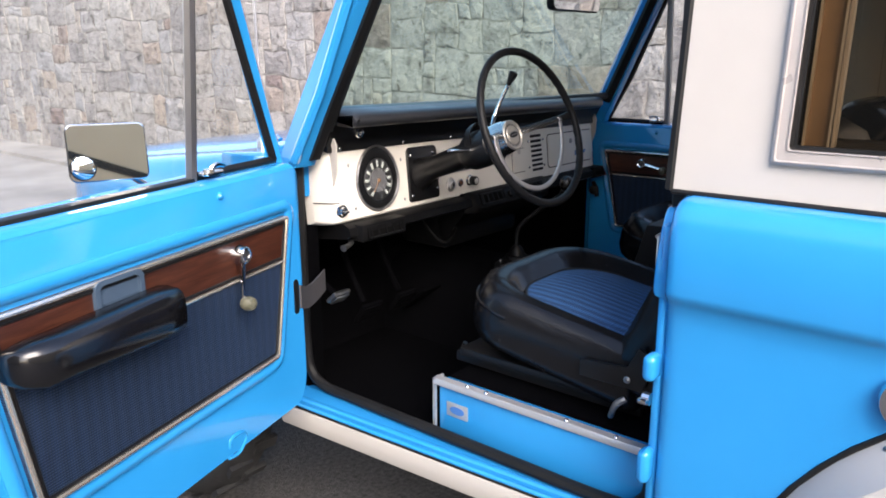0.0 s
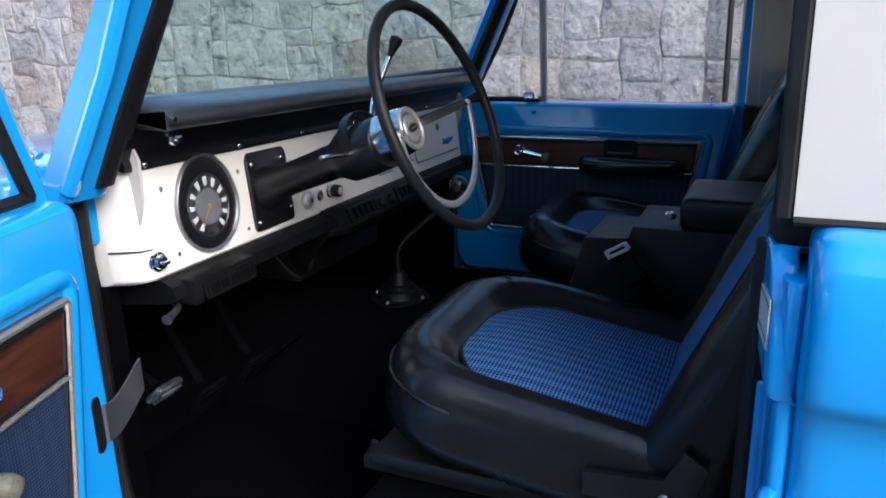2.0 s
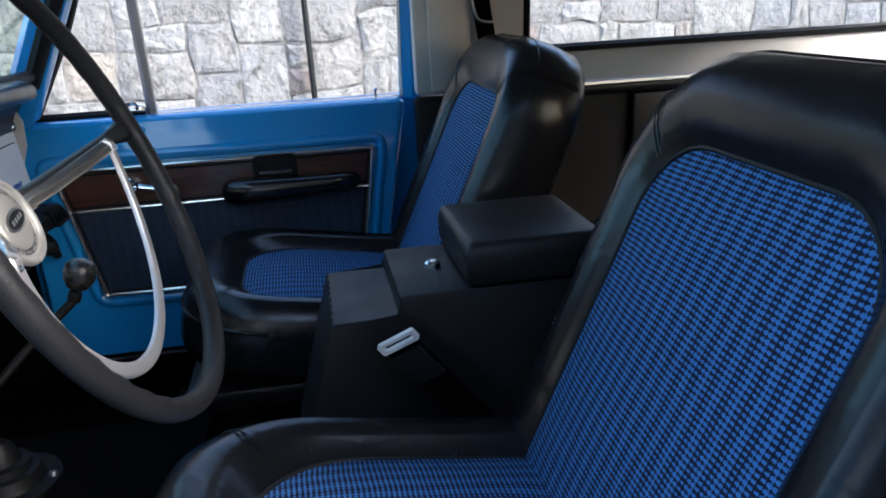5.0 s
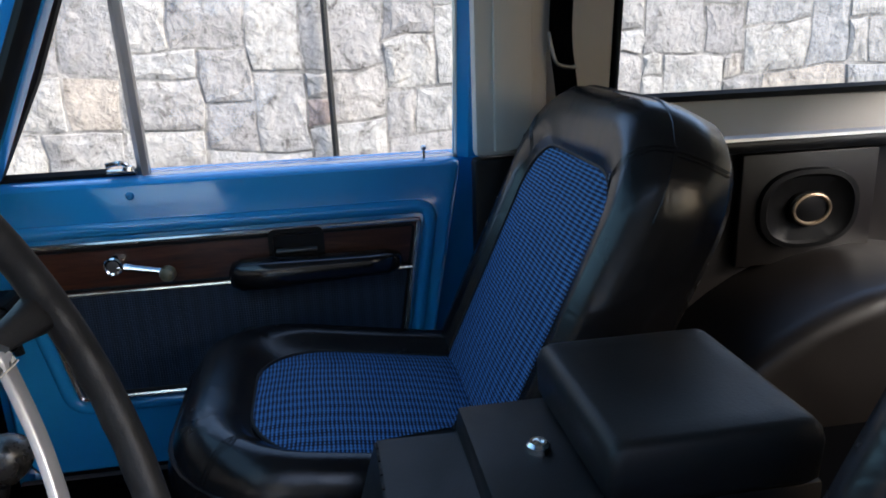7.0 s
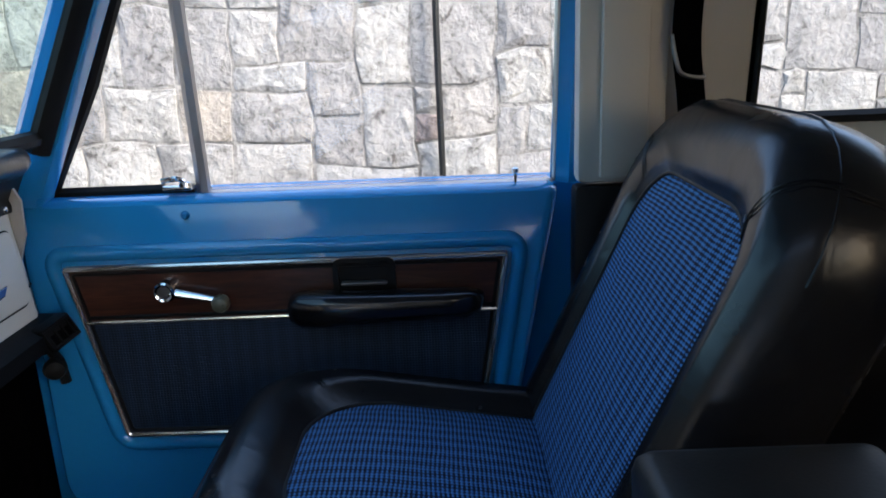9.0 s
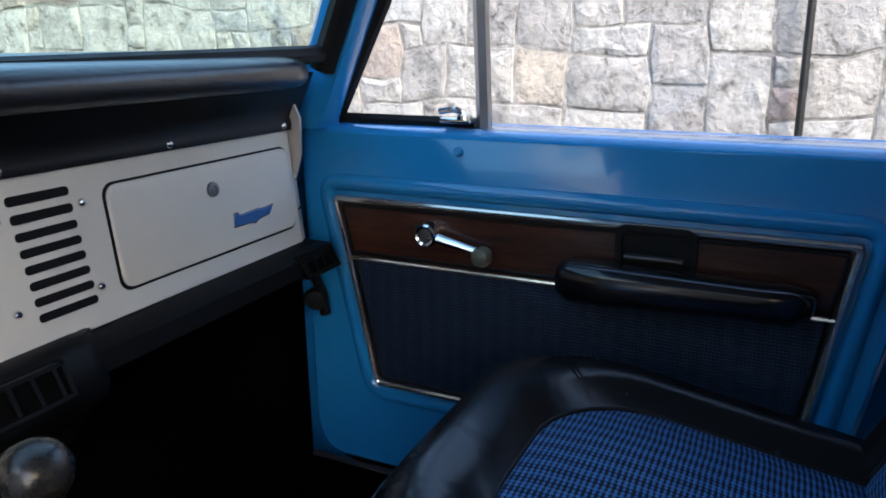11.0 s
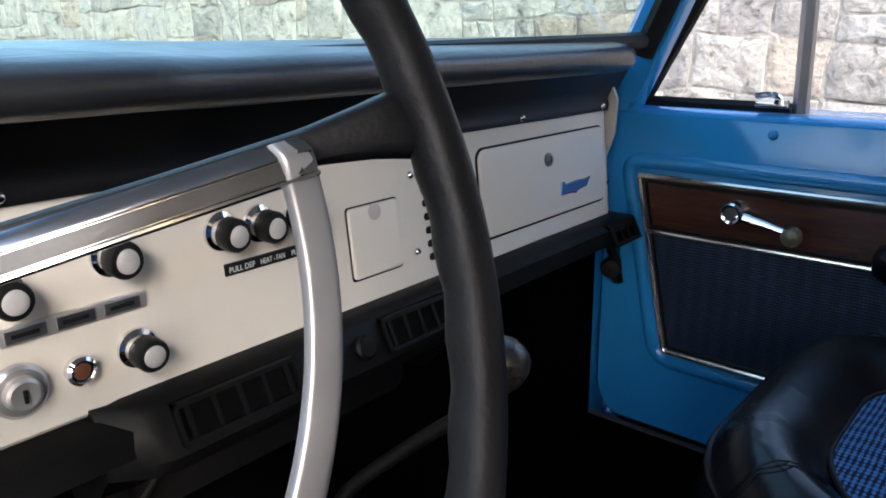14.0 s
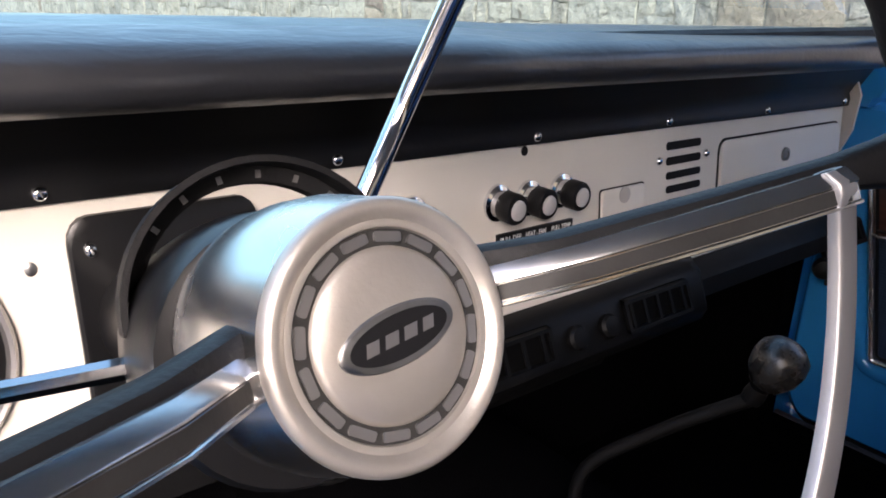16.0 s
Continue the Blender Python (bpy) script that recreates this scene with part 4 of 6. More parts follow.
def door(s):
    m = DOOR_POSE[s]
    lit = s < 0
    bm = bmesh.new()
    rings = []
    for x, inset in ((0.798, 0.004), (0.826, 0.0), (0.832, 0.006)):
        rings.append([(x, y, z) for y, z in rounded_poly(offset_poly([(0.075, 1.089), (0.075, 0.505), (-0.882, 0.505), (-0.882, 1.089)], inset), 0.05)])
    loft(bm, rings)
    d = part("door", bm, BLUE, CAR, "open blue driver's door with wood and cloth trim" if lit else "closed blue passenger door with wood and cloth trim", m)
    shell = [(0.046, 1.086), (0.046, 0.60), (0.02, 0.552), (-0.66, 0.552), (-0.705, 0.60), (-0.712, 0.71), (-0.778, 1.086)]
    bm = bmesh.new()
    rings = []
    for x, inset in ((0.80, -0.004), (0.735, -0.004), (0.722, 0.0), (0.716, 0.006)):
        rings.append([(x, y, z) for y, z in rounded_poly(offset_poly(shell, inset), 0.02, 4)])
    loft(bm, rings)
    part("door_inner_panel", bm, BLUE, d, m=m)
    bm = bmesh.new()
    tube(bm, [(0.7165, y, z) for y, z in rounded_poly(offset_poly(TRIM_POLY, -0.020), 0.03, 6)], 0.0115, 10, closed=True, up=(1, 0, 0), flat=1.1)
    part("pressed_bead", bm, BLUE, d, m=m)
    # trim panel in two halves
    div = 0.900

    def edge_y(z, rear):
        a, b = ((-0.700, 0.989), (-0.655, 0.700)) if rear else ((-0.020, 0.989), (-0.080, 0.703))
        t = (z - a[1]) / (b[1] - a[1])
        return a[0] + t * (b[0] - a[0])
    bm = bmesh.new()
    prism(bm, [(edge_y(0.989, 0), 0.989), (edge_y(0.989, 1), 0.989), (edge_y(div, 1), div), (edge_y(div, 0), div)], "x", 0.704, 0.718)
    part("wood_panel", bm, WOOD, d, "dark walnut veneer panel", m)
    bm = bmesh.new()
    uvl = bm.loops.layers.uv.new("UVMap")
    prism(bm, [(edge_y(div, 0), div), (edge_y(div, 1), div), (-0.655, 0.700), (-0.080, 0.703)], "x", 0.704, 0.718)
    for f in bm.faces:
        for lp in f.loops:
            lp[uvl].uv = (lp.vert.co.y, lp.vert.co.z)
    part("cloth_panel", bm, DOORCLOTH, d, "dark blue woven vinyl panel", m)
    bm = bmesh.new()
    tube(bm, [(0.7035, y, z) for y, z in rounded_poly(offset_poly(TRIM_POLY, 0.002), 0.006, 3)], 0.0045, 8, closed=True)
    part("trim_bead", bm, TRIM, d, "bright trim bead", m)
    bm = bmesh.new()
    tube(bm, [(0.7035, y, z) for y, z in rounded_poly(offset_poly(TRIM_POLY, 0.0105), 0.006, 3)], 0.003, 6, closed=True)
    part("trim_welt", bm, PLASTIC, d, "black inner welt", m)
    bm = bmesh.new()
    tube(bm, [(0.7035, edge_y(div, 0) - 0.004, div), (0.7035, edge_y(div, 1) + 0.004, div)], 0.0035, 8)
    part("trim_bead", bm, TRIM, d, "bright trim bead", m)
    bm = bmesh.new()
    tube(bm, [(0.7035, edge_y(div, 0) - 0.008, div + 0.008), (0.7035, edge_y(div, 1) + 0.008, div + 0.008)], 0.003, 6)
    part("trim_welt", bm, PLASTIC, d, "black inner welt", m)
    # window crank
    hub = Vector((0.704, -0.177 if s > 0 else -0.192, 0.951))
    knob = Vector((0.684, -0.264, 0.934)) if s > 0 else Vector((0.684, -0.205, 0.862))
    bm = bmesh.new()
    lathe(bm, [(0.0185, 0), (0.0180, 0.008), (0.0165, 0.016), (0.0160, 0.021), (0.0135, 0.0235), (0.0105, 0.0220), (0.0098, 0.0190)], hub, (-1, 0, 0), 28)
    c = part("window_crank", bm, CHROME, d, "chrome window crank", m)
    bm = bmesh.new()
    lathe(bm, [(0.0102, 0.017), (0.0100, 0.0202), (0.004, 0.0212), (0.001, 0.0213)], hub, (-1, 0, 0), 20)
    part("crank_cap", bm, GREY, c, "dark hub cap", m)
    a0, a1 = hub + Vector((-0.014, 0, 0)), knob + Vector((0.004, 0, 0))
    bm = bmesh.new()
    tube(bm, [a0, a0.lerp(a1, 0.35), a0.lerp(a1, 0.7), a1], [0.0084, 0.0072, 0.0056, 0.0060], 10, flat=0.7)
    part("crank_arm", bm, CHROME, c, m=m)
    bm = bmesh.new()
    lathe(bm, [(0.004, 0.008), (0.010, 0.004), (0.0135, -0.004), (0.0138, -0.012), (0.011, -0.020), (0.005, -0.0235)], knob, (1, 0, 0), 20)
    part("crank_knob", bm, IVORY, c, "ivory crank knob", m)
    # armrest, hand cup and its latch
    bm = bmesh.new()
    rings = []
    for y, z0, z1, out in ((-0.362, 0.905, 0.925, 0.030), (-0.368, 0.893, 0.939, 0.048), (-0.385, 0.887, 0.947, 0.062), (-0.43, 0.888, 0.947, 0.066), (-0.52, 0.892, 0.945, 0.064), (-0.60, 0.895, 0.943, 0.060), (-0.635, 0.893, 0.943, 0.055), (-0.655, 0.900, 0.937, 0.040), (-0.662, 0.908, 0.930, 0.024)):
        if lit:
            y, z0, z1, out = y - 0.029, z0 - 0.003, z1 + 0.012, out * 1.12
        else:
            z0, z1, out = z0 + 0.007, z1 - 0.001, out * 0.88
        h, mid = (z1 - z0) / 2, (z1 + z0) / 2
        ring = []
        for k in range(16):
            a = 2 * math.pi * k / 16
            c2, s2 = math.cos(a), math.sin(a)
            ring.append((0.704 - out / 2 - (out / 2) * math.copysign(abs(c2) ** 0.6, c2), y, mid + h * math.copysign(abs(s2) ** 0.7, s2)))
        rings.append(ring)
    loft(bm, rings)
    part("armrest", bm, GLOSSVINYL, d, "glossy black padded armrest", m, sharp=60)
    bm = bmesh.new()
    ring = round_rect(-0.528, -0.432, 0.925, 0.990, (0.012,) * 4, 4)
    inner = round_rect(-0.520, -0.440, 0.929, 0.983, (0.010,) * 4, 4)
    loft(bm, [[(0.704, y, z) for y, z in ring], [(0.697, y, z) for y, z in ring], [(0.697, y, z) for y, z in inner], [(0.7025, y, z) for y, z in inner]])
    # one cup in two colours: skylight on the open door put into the blue
    cup = part("handle_cup", bm, LITPLASTIC if lit else PLASTIC, d, "recessed door handle cup", m)
    bm = bmesh.new()
    box(bm, 0.686, 0.700, -0.515, -0.445, 0.950, 0.955, 0.002)
    # grey on the closed door: its shade is put into the metal's colour
    part("door_latch_handle", bm, CHROME if lit else GREY, cup, "chrome door latch handle", m)
    bm = bmesh.new()
    bolt(bm, (0.7165, -0.213, 1.063), (-1, 0, 0), 0.007, 0.006)
    part("bolt", bm, BLUE, d, m=m)
    bm = bmesh.new()
    tube(bm, [(0.738, -0.716, 1.082), (0.738, -0.716, 1.106)], 0.0028, 8)
    lathe(bm, [(0.003, 0), (0.0055, 0.002), (0.0055, 0.008), (0.002, 0.010)], (0.738, -0.716, 1.104), (0, 0, 1), 12)
    part("lock_pin", bm, CHROME, d, "chrome lock pin", m)
    # window surround
    bm = bmesh.new()
    box(bm, 0.748, 0.772, -0.235, -0.775, 1.084, 1.0905 + (0.006 if lit else 0), 0.002)
    part("window_strip", bm, RUBBER if lit else ALU, d, "black window wiper strip" if lit else "bright window strip", m)
    top = 1.60
    bm = bmesh.new()
    fr = [(0.050, 1.085), (-0.20, top + 0.02), (-0.225, top + 0.035), (-0.79, top + 0.035), (-0.812, top + 0.015), (-0.800, 1.085)]
    xs = lambda z: 0.772 - (z - 1.09) * 0.09
    tube(bm, [(xs(z), y, z) for y, z in fr], 0.0175, 4, flat=1.5, up=(1, 0, 0))
    part("window_surround", bm, BLUE, d, m=m)
    bm = bmesh.new()
    tube(bm, [(xs(1.097) - 0.008, 0.028, 1.097), (xs(1.30) - 0.008, -0.075, 1.30), (xs(1.58) - 0.008, -0.215, 1.58)], 0.009, 6)
    tube(bm, [(xs(1.097) - 0.006, 0.030, 1.094), (xs(1.097) - 0.006, -0.218, 1.094)], 0.010, 6)
    part("vent_window_frame", bm, RUBBER, d, "black vent window frame", m)
    bm = bmesh.new()
    tube(bm, [(xs(1.09) - 0.012, -0.2325, 1.085), (xs(1.35) - 0.012, -0.2325, 1.35), (xs(1.6) - 0.012, -0.2325, 1.6)], 0.0130, 6, flat=0.8)
    wd = part("window_divider", bm, RINGMETAL, d, "bright vertical window divider", m)
    bm = bmesh.new() if lit else None
    if lit:
        tube(bm, [(xs(1.09) - 0.004, -0.2195, 1.085), (xs(1.35) - 0.004, -0.2195, 1.35), (xs(1.6) - 0.004, -0.2195, 1.6)], 0.009, 6)
        part("divider_seal", bm, RUBBER, wd, "black rubber seal", m)
    bm = bmesh.new()
    tube(bm, [(xs(1.09), -0.781, 1.085), (xs(1.6), -0.784, 1.6)], 0.005, 6)
    part("window_channel", bm, ALU, d, "bright window channel", m)
    for name, pts, lab in (("vent_glass", [(0.03, 1.09), (-0.225, 1.09), (-0.225, 1.59)], "tilting vent glass"), ("door_glass", [(-0.235, 1.08), (-0.79, 1.08), (-0.79, 1.62), (-0.235, 1.62)], "clear door glass")):
        bm = bmesh.new()
        bm.faces.new([bm.verts.new((xs(z), y, z)) for y, z in pts])
        g = part(name, bm, CLEAR, d, lab, m)
        g.visible_shadow = False
    bm = bmesh.new()
    box(bm, 0.728, 0.752, -0.178, -0.224, 1.098, 1.106, 0.003)
    tube(bm, smooth_line([(0.735, -0.216, 1.104), (0.728, -0.205, 1.117), (0.728, -0.18, 1.114)], 4), 0.0045, 8)
    lathe(bm, [(0.011, 0), (0.010, 0.006), (0.004, 0.008)], (0.735, -0.213, 1.104), (0, 0, 1), 14)
    part("vent_latch", bm, CHROME, d, "chrome vent window latch", m)
    if lit:
        head = Vector((-1.262, -0.125, 1.181))
        q = Vector((-0.40, -0.90, 0.10)).to_track_quat("Z", "Y").to_matrix().to_4x4()
        mm = Matrix.Translation(head) @ q
        bm = bmesh.new()
        loft(bm, [[(u, v, w) for u, v in round_rect(-0.062 + i, 0.062 - i, -0.048 + i, 0.048 - i, (0.013,) * 4, 5)] for w, i in ((-0.022, 0.03), (-0.012, 0.004), (0.0, 0.0), (0.003, 0.004))])
        mi = part("door_mirror", bm, CHROME, d, "chrome door mirror with a round spot mirror", mm)
        bm = bmesh.new()
        loft(bm, [[(u, v, w) for u, v in round_rect(-0.0595, 0.0595, -0.0455, 0.0455, (0.011,) * 4, 5)] for w in (0.0035, 0.005)])
        part("mirror_glass", bm, MIRROR, mi, m=mm)
        bm = bmesh.new()
        cen = (-0.040, -0.024)
        rings = [[(cen[0] + r * math.cos(2 * math.pi * k / 28), cen[1] + r * math.sin(2 * math.pi * k / 28), w) for k in range(28)] for r, w in ((0.0205, 0.005), (0.0205, 0.010), (0.0185, 0.0115))]
        loft(bm, rings)
        sp = part("spot_mirror_rim", bm, BLACK, mi, m=mm)
        bm = bmesh.new()
        rings = [[(cen[0] + r * math.cos(2 * math.pi * k / 28), cen[1] + r * math.sin(2 * math.pi * k / 28), 0.0118 + 0.004 * (1 - (r / 0.0185) ** 2)) for k in range(28)] for r in (0.0185, 0.015, 0.011, 0.006, 0.001)]
        loft(bm, rings)
        part("spot_mirror", bm, MIRROR, mi, "convex spot mirror", mm)
        bm = bmesh.new()
        base = m @ Vector((0.832, -0.10, 0.98))
        tube(bm, smooth_line([head + Vector((0.03, 0.02, -0.02)), head + Vector((0.06, 0.05, -0.05)), base], 4), 0.006, 8)
        part("mirror_arm", bm, CHROME, mi)
        # check strap between post and door
        bm = bmesh.new()
        a, b = Vector((-0.724, -0.036, 0.815)), m @ Vector((0.712, 0.022, 0.802))
        pts = [a + (b - a) * (k / 8) + Vector((-0.01 * math.sin(math.pi * k / 8), 0, -0.016 * math.sin(math.pi * k / 8))) for k in range(9)]
        rings = [[p + Vector((0, 0, 0.026)), p + Vector((0.003, -0.002, 0.026)), p + Vector((0.003, -0.002, -0.026)), p + Vector((0, 0, -0.026))] for p in pts]
        loft(bm, rings)
        part("check_strap", bm, STRAP, d, "grey rubber door check strap")
        bm = bmesh.new()
        prism(bm, round_rect(0.006, 0.024, 0.765, 0.842, (0.008,) * 4, 4), "x", 0.7145, 0.7175)
        part("strap_bracket", bm, BLACK, d, m=m)
        bm = bmesh.new()
        tube(bm, smooth_line([(0.717, -0.240, 0.575), (0.716, -0.235, 0.592), (0.716, -0.200, 0.590), (0.717, -0.190, 0.570), (0.716, -0.215, 0.552), (0.716, -0.245, 0.556)], 4), 0.004, 6, up=(1, 0, 0))
        part("pressed_mark", bm, BLUE, d, m=m)
    for z in (0.68, 0.97):
        bm = bmesh.new()
        tube(bm, [(0.845, 0.079, z - 0.03), (0.845, 0.079, z + 0.03)], 0.010, 10)
        box(bm, 0.828, 0.840, 0.03, 0.13, z - 0.025, z + 0.025, 0.004)
        part("hinge", bm, BLUE, d, m=m)
    return d


for s in (1, -1):
    door(s)


# ---- dashboard ----
def face_y(z):
    """The dash face leans: its foot is nearer to the seats."""
    return -0.010 + (z - 0.938) * 0.10


def dashboard():
    bm = bmesh.new()
    prof = [(face_y(0.938), 0.938), (face_y(1.103), 1.103), (face_y(1.103) + 0.03, 1.103), (face_y(0.938) + 0.03, 0.926), (face_y(0.938) + 0.006, 0.932)]
    loft(bm, [[(x, y, z) for y, z in prof] for x in (-0.640, 0.640)])
    d = part("dashboard", bm, DASHWHITE, CAR, "off-white painted metal dashboard", sharp=30)
    for s in (1, -1):
        bm = bmesh.new()
        loft(bm, [[(x, y, z) for y, z in prof] for x in (0.640, 0.662)][:1] + [[(0.658, y + 0.008, z) for y, z in prof]] + [[(0.682, y + 0.05, z) for y, z in prof]])
        part("dash_end", bm, DASHWHITE, d, m=FLIP[s])
        bm = bmesh.new()
        prism(bm, [(0.004, 1.02), (-0.010, 1.06), (-0.012, 1.11), (-0.004, 1.128), (0.01, 1.128), (0.012, 1.02)], "x", 0.648, 0.653)
        part("dash_flange", bm, CREAM, d, m=FLIP[s])
        bm = bmesh.new()
        loft(bm, [[(0.6415, face_y(0.983) - 0.001, z), (0.660, face_y(0.983) + 0.0065, z), (0.684, face_y(0.983) + 0.047, z), (0.680, face_y(0.983) + 0.055, z), (0.650, face_y(0.983) + 0.02, z)] for z in (0.9825, 0.9845)])
        part("end_seam", bm, INK, d, "dark panel seam", FLIP[s])
    # black rail above the white face
    bm = bmesh.new()
    prof = [(face_y(1.10) - 0.004, 1.094), (face_y(1.10) - 0.005, 1.103), (0.004, 1.112), (-0.004, 1.128), (-0.016, 1.150), (-0.026, 1.171), (0.03, 1.178), (0.03, 1.10)]
    loft(bm, [[(x, y, z) for y, z in prof] for x in (-0.668, 0.668)])
    part("dash_rail", bm, BLACK, d, "glossy black dash rail", sharp=50)
    for x in (-0.627, -0.398, -0.195, 0.018, 0.220, 0.4235, 0.631):
        bm = bmesh.new()
        bolt(bm, (x, face_y(1.10) - 0.004, 1.101), (0, -1, 0), 0.005, 0.0035)
        part("dash_screw", bm, CHROME, d)
    bm = bmesh.new()
    lathe(bm, [(0.013, 0), (0.012, 0.004), (0.008, 0.005), (0.0075, 0.012), (0.003, 0.014)], (-0.575, -0.012, 1.137), (0, -1, 0.2), 18)
    part("dash_button", bm, CHROME, d, "small chrome dash button")
    # padded top
    bm = bmesh.new()
    xs = [-0.672, -0.667, -0.65, -0.5, -0.3, -0.16, -0.12, -0.09, -0.05, 0.0, 0.2, 0.45, 0.56, 0.612, 0.632, 0.640]
    rings = []
    for x in xs:
        hood = 1.0 if x < -0.13 else (0.0 if x > -0.04 else (-0.04 - x) / 0.09)
        hood = hood * hood * (3 - 2 * hood)
        nose, low, up = -0.078 - 0.016 * hood, 0.003 * hood, 0.002 * hood
        if x > 0.56:
            nose += 0.055 * ((x - 0.56) / 0.08) ** 2.2
        k = 0.0 if -0.66 < x < 0.625 else (0.010 if -0.668 < x < 0.635 else 0.018)
        z0, z1 = 1.1535 + low + k, 1.1905 + up - k
        prof = [(0.0, z0 + 0.002), (nose + 0.026, z0), (nose + 0.012, z0 + 0.002), (nose + 0.004, z0 + 0.007), (nose, z0 + 0.013), (nose + 0.0005, z1 - 0.014), (nose + 0.004, z1 - 0.007), (nose + 0.011, z1 - 0.002), (nose + 0.022, z1 + 0.001), (nose + 0.045, z1 + 0.005), (-0.012, z1 + 0.010), (0.004, z1 + 0.0105), (0.012, z1 + 0.004), (0.012, z0 + 0.004)]
        rings.append([(x, y, z) for y, z in prof])
    loft(bm, rings)
    part("dash_pad", bm, PAD, d, "padded black vinyl dash top", sharp=70)
    # round gauge
    c = Vector((-0.502, face_y(1.024), 1.0225))
    bm = bmesh.new()
    lathe(bm, [(0.0790, 0), (0.0788, 0.004), (0.0765, 0.007), (0.0740, 0.006), (0.0715, 0.0015)], c, (0, -1, 0.1), 48)
    g = part("speedometer", bm, RINGMETAL, d, "round black speedometer with pale figures")
    bm = bmesh.new()
    lathe(bm, [(0.073, 0.0015), (0.071, 0.003), (0.052, 0.0032), (0.0505, 0.0022), (0.001, 0.002)], c, (0, -1, 0.1), 48)
    part("dial_face", bm, BLACK, g)
    q = Vector((0, -1, 0.1)).to_track_quat("Z", "Y").to_matrix().to_4x4()
    fm = Matrix.Translation(c) @ q
    bm = bmesh.new()
    lathe(bm, [(0.0515, 0), (0.0515, 0.0012), (0.0505, 0.0012), (0.0505, 0)], c + Vector((0, -0.003, 0)), (0, -1, 0.1), 40)
    part("dial_ring", bm, STEEL, g)
    bm = bmesh.new()
    lathe(bm, [(0.031, 0), (0.031, 0.001), (0.001, 0.0012)], c + Vector((0, -0.003, 0)), (0, -1, 0.1), 32)
    part("dial_centre", bm, DIALGREY, g, "silver grey dial centre")
    for k in range(11):
        a = radians(232 - 28.4 * k)
        bm = bmesh.new()
        prism(bm, [(0.0340, -0.0031), (0.0465, -0.0046), (0.0465, 0.0046), (0.0340, 0.0031)], "z", 0.0035, 0.0045, 0.0004)
        part("dial_mark", bm, PALE, g, m=fm @ Matrix.Rotation(a, 4, "Z"))
    bm = bmesh.new()
    prism(bm, [(-0.006, -0.0012), (0.036, -0.0005), (0.036, 0.0005), (-0.006, 0.0012)], "z", 0.0055, 0.0068)
    lathe(bm, [(0.005, 0.005), (0.005, 0.008), (0.001, 0.0085)], (0, 0, 0), (0, 0, 1), 14)
    part("needle", bm, NEEDLE, g, m=fm @ Matrix.Rotation(radians(232), 4, "Z"))
    for x, z in ((-0.600, 1.066), (-0.409, 1.063), (-0.405, 0.960), (-0.588, 0.962)):
        bm = bmesh.new()
        bolt(bm, (x, face_y(z), z), (0, -1, 0.1), 0.0038, 0.002)
        part("screw", bm, STEEL, d)
    bm = bmesh.new()
    lathe(bm, [(0.017, 0), (0.016, 0.004), (0.012, 0.006), (0.011, 0.012), (0.007, 0.014)], (-0.637, face_y(0.963), 0.963), (0, -1, 0), 20)
    box(bm, -0.644, -0.630, face_y(0.963) - 0.022, face_y(0.963) - 0.013, 0.960, 0.966, 0.002)
    part("light_switch", bm, CHROME, d, "chrome light switch knob")
    # column cover plate
    bm = bmesh.new()
    loft(bm, [[(u, face_y(v) - w, v) for u, v in round_rect(-0.388 + i, -0.263 - i, 0.948 + i, 1.086 - i, (0.008, 0.008, 0.014, 0.014), 4)] for w, i in ((0.0, 0.0), (0.004, 0.0), (0.006, 0.002))])
    p = part("column_cover_plate", bm, BLACK, d, "black steering column cover plate")
    for x, z in ((-0.3755, 1.069), (-0.281, 1.069), (-0.273, 0.975), (-0.378, 0.965)):
        bm = bmesh.new()
        bolt(bm, (x, face_y(z) - 0.006, z), (0, -1, 0.1), 0.0042, 0.003)
        part("screw", bm, CHROME, p)

    def knob(x, z, label):
        y = face_y(z)
        bm = bmesh.new()
        lathe(bm, [(0.0165, 0), (0.016, 0.003), (0.012, 0.005), (0.0105, 0.013)], (x, y, z), (0, -1, 0), 24)
        k = part("control_knob", bm, CHROME, d, label)
        bm = bmesh.new()
        lathe(bm, [(0.0115, 0.010), (0.0135, 0.013), (0.0135, 0.026), (0.0125, 0.028), (0.0105, 0.0285)], (x, y, z), (0, -1, 0), 24)
        part("knob_grip", bm, PLASTIC, k)
        bm = bmesh.new()
        lathe(bm, [(0.0088, 0.0270), (0.0087, 0.0294), (0.0078, 0.0300), (0.005, 0.0302), (0.001, 0.0303)], (x, y, z), (0, -1, 0), 24)
        part("knob_cap", bm, CAP, k)
    for x, z in ((-0.126, 1.052), (-0.206, 1.044), (-0.119, 0.976), (-0.029, 1.050), (0.010, 1.049), (0.055, 1.050)):
        knob(x, z, "chrome and black control knob")
    bm = bmesh.new()
    lathe(bm, [(0.0205, 0), (0.020, 0.004), (0.0175, 0.006), (0.013, 0.006), (0.0125, 0.012), (0.010, 0.0135), (0.002, 0.012)], (-0.208, face_y(0.9735), 0.9735), (0, -1, 0), 28)
    ig = part("ignition_switch", bm, ALU, d, "chrome ignition switch")
    bm = bmesh.new()
    box(bm, -0.2092, -0.2068, face_y(0.973) - 0.0145, face_y(0.973) - 0.012, 0.968, 0.978)
    part("key_slot", bm, INK, ig)
    bm = bmesh.new()
    lathe(bm, [(0.0115, 0), (0.0115, 0.006), (0.009, 0.008), (0.0085, 0.006)], (-0.165, face_y(0.974), 0.974), (0, -1, 0), 20)
    wl = part("warning_lamp", bm, CHROME, d, "small round warning lamp")
    bm = bmesh.new()
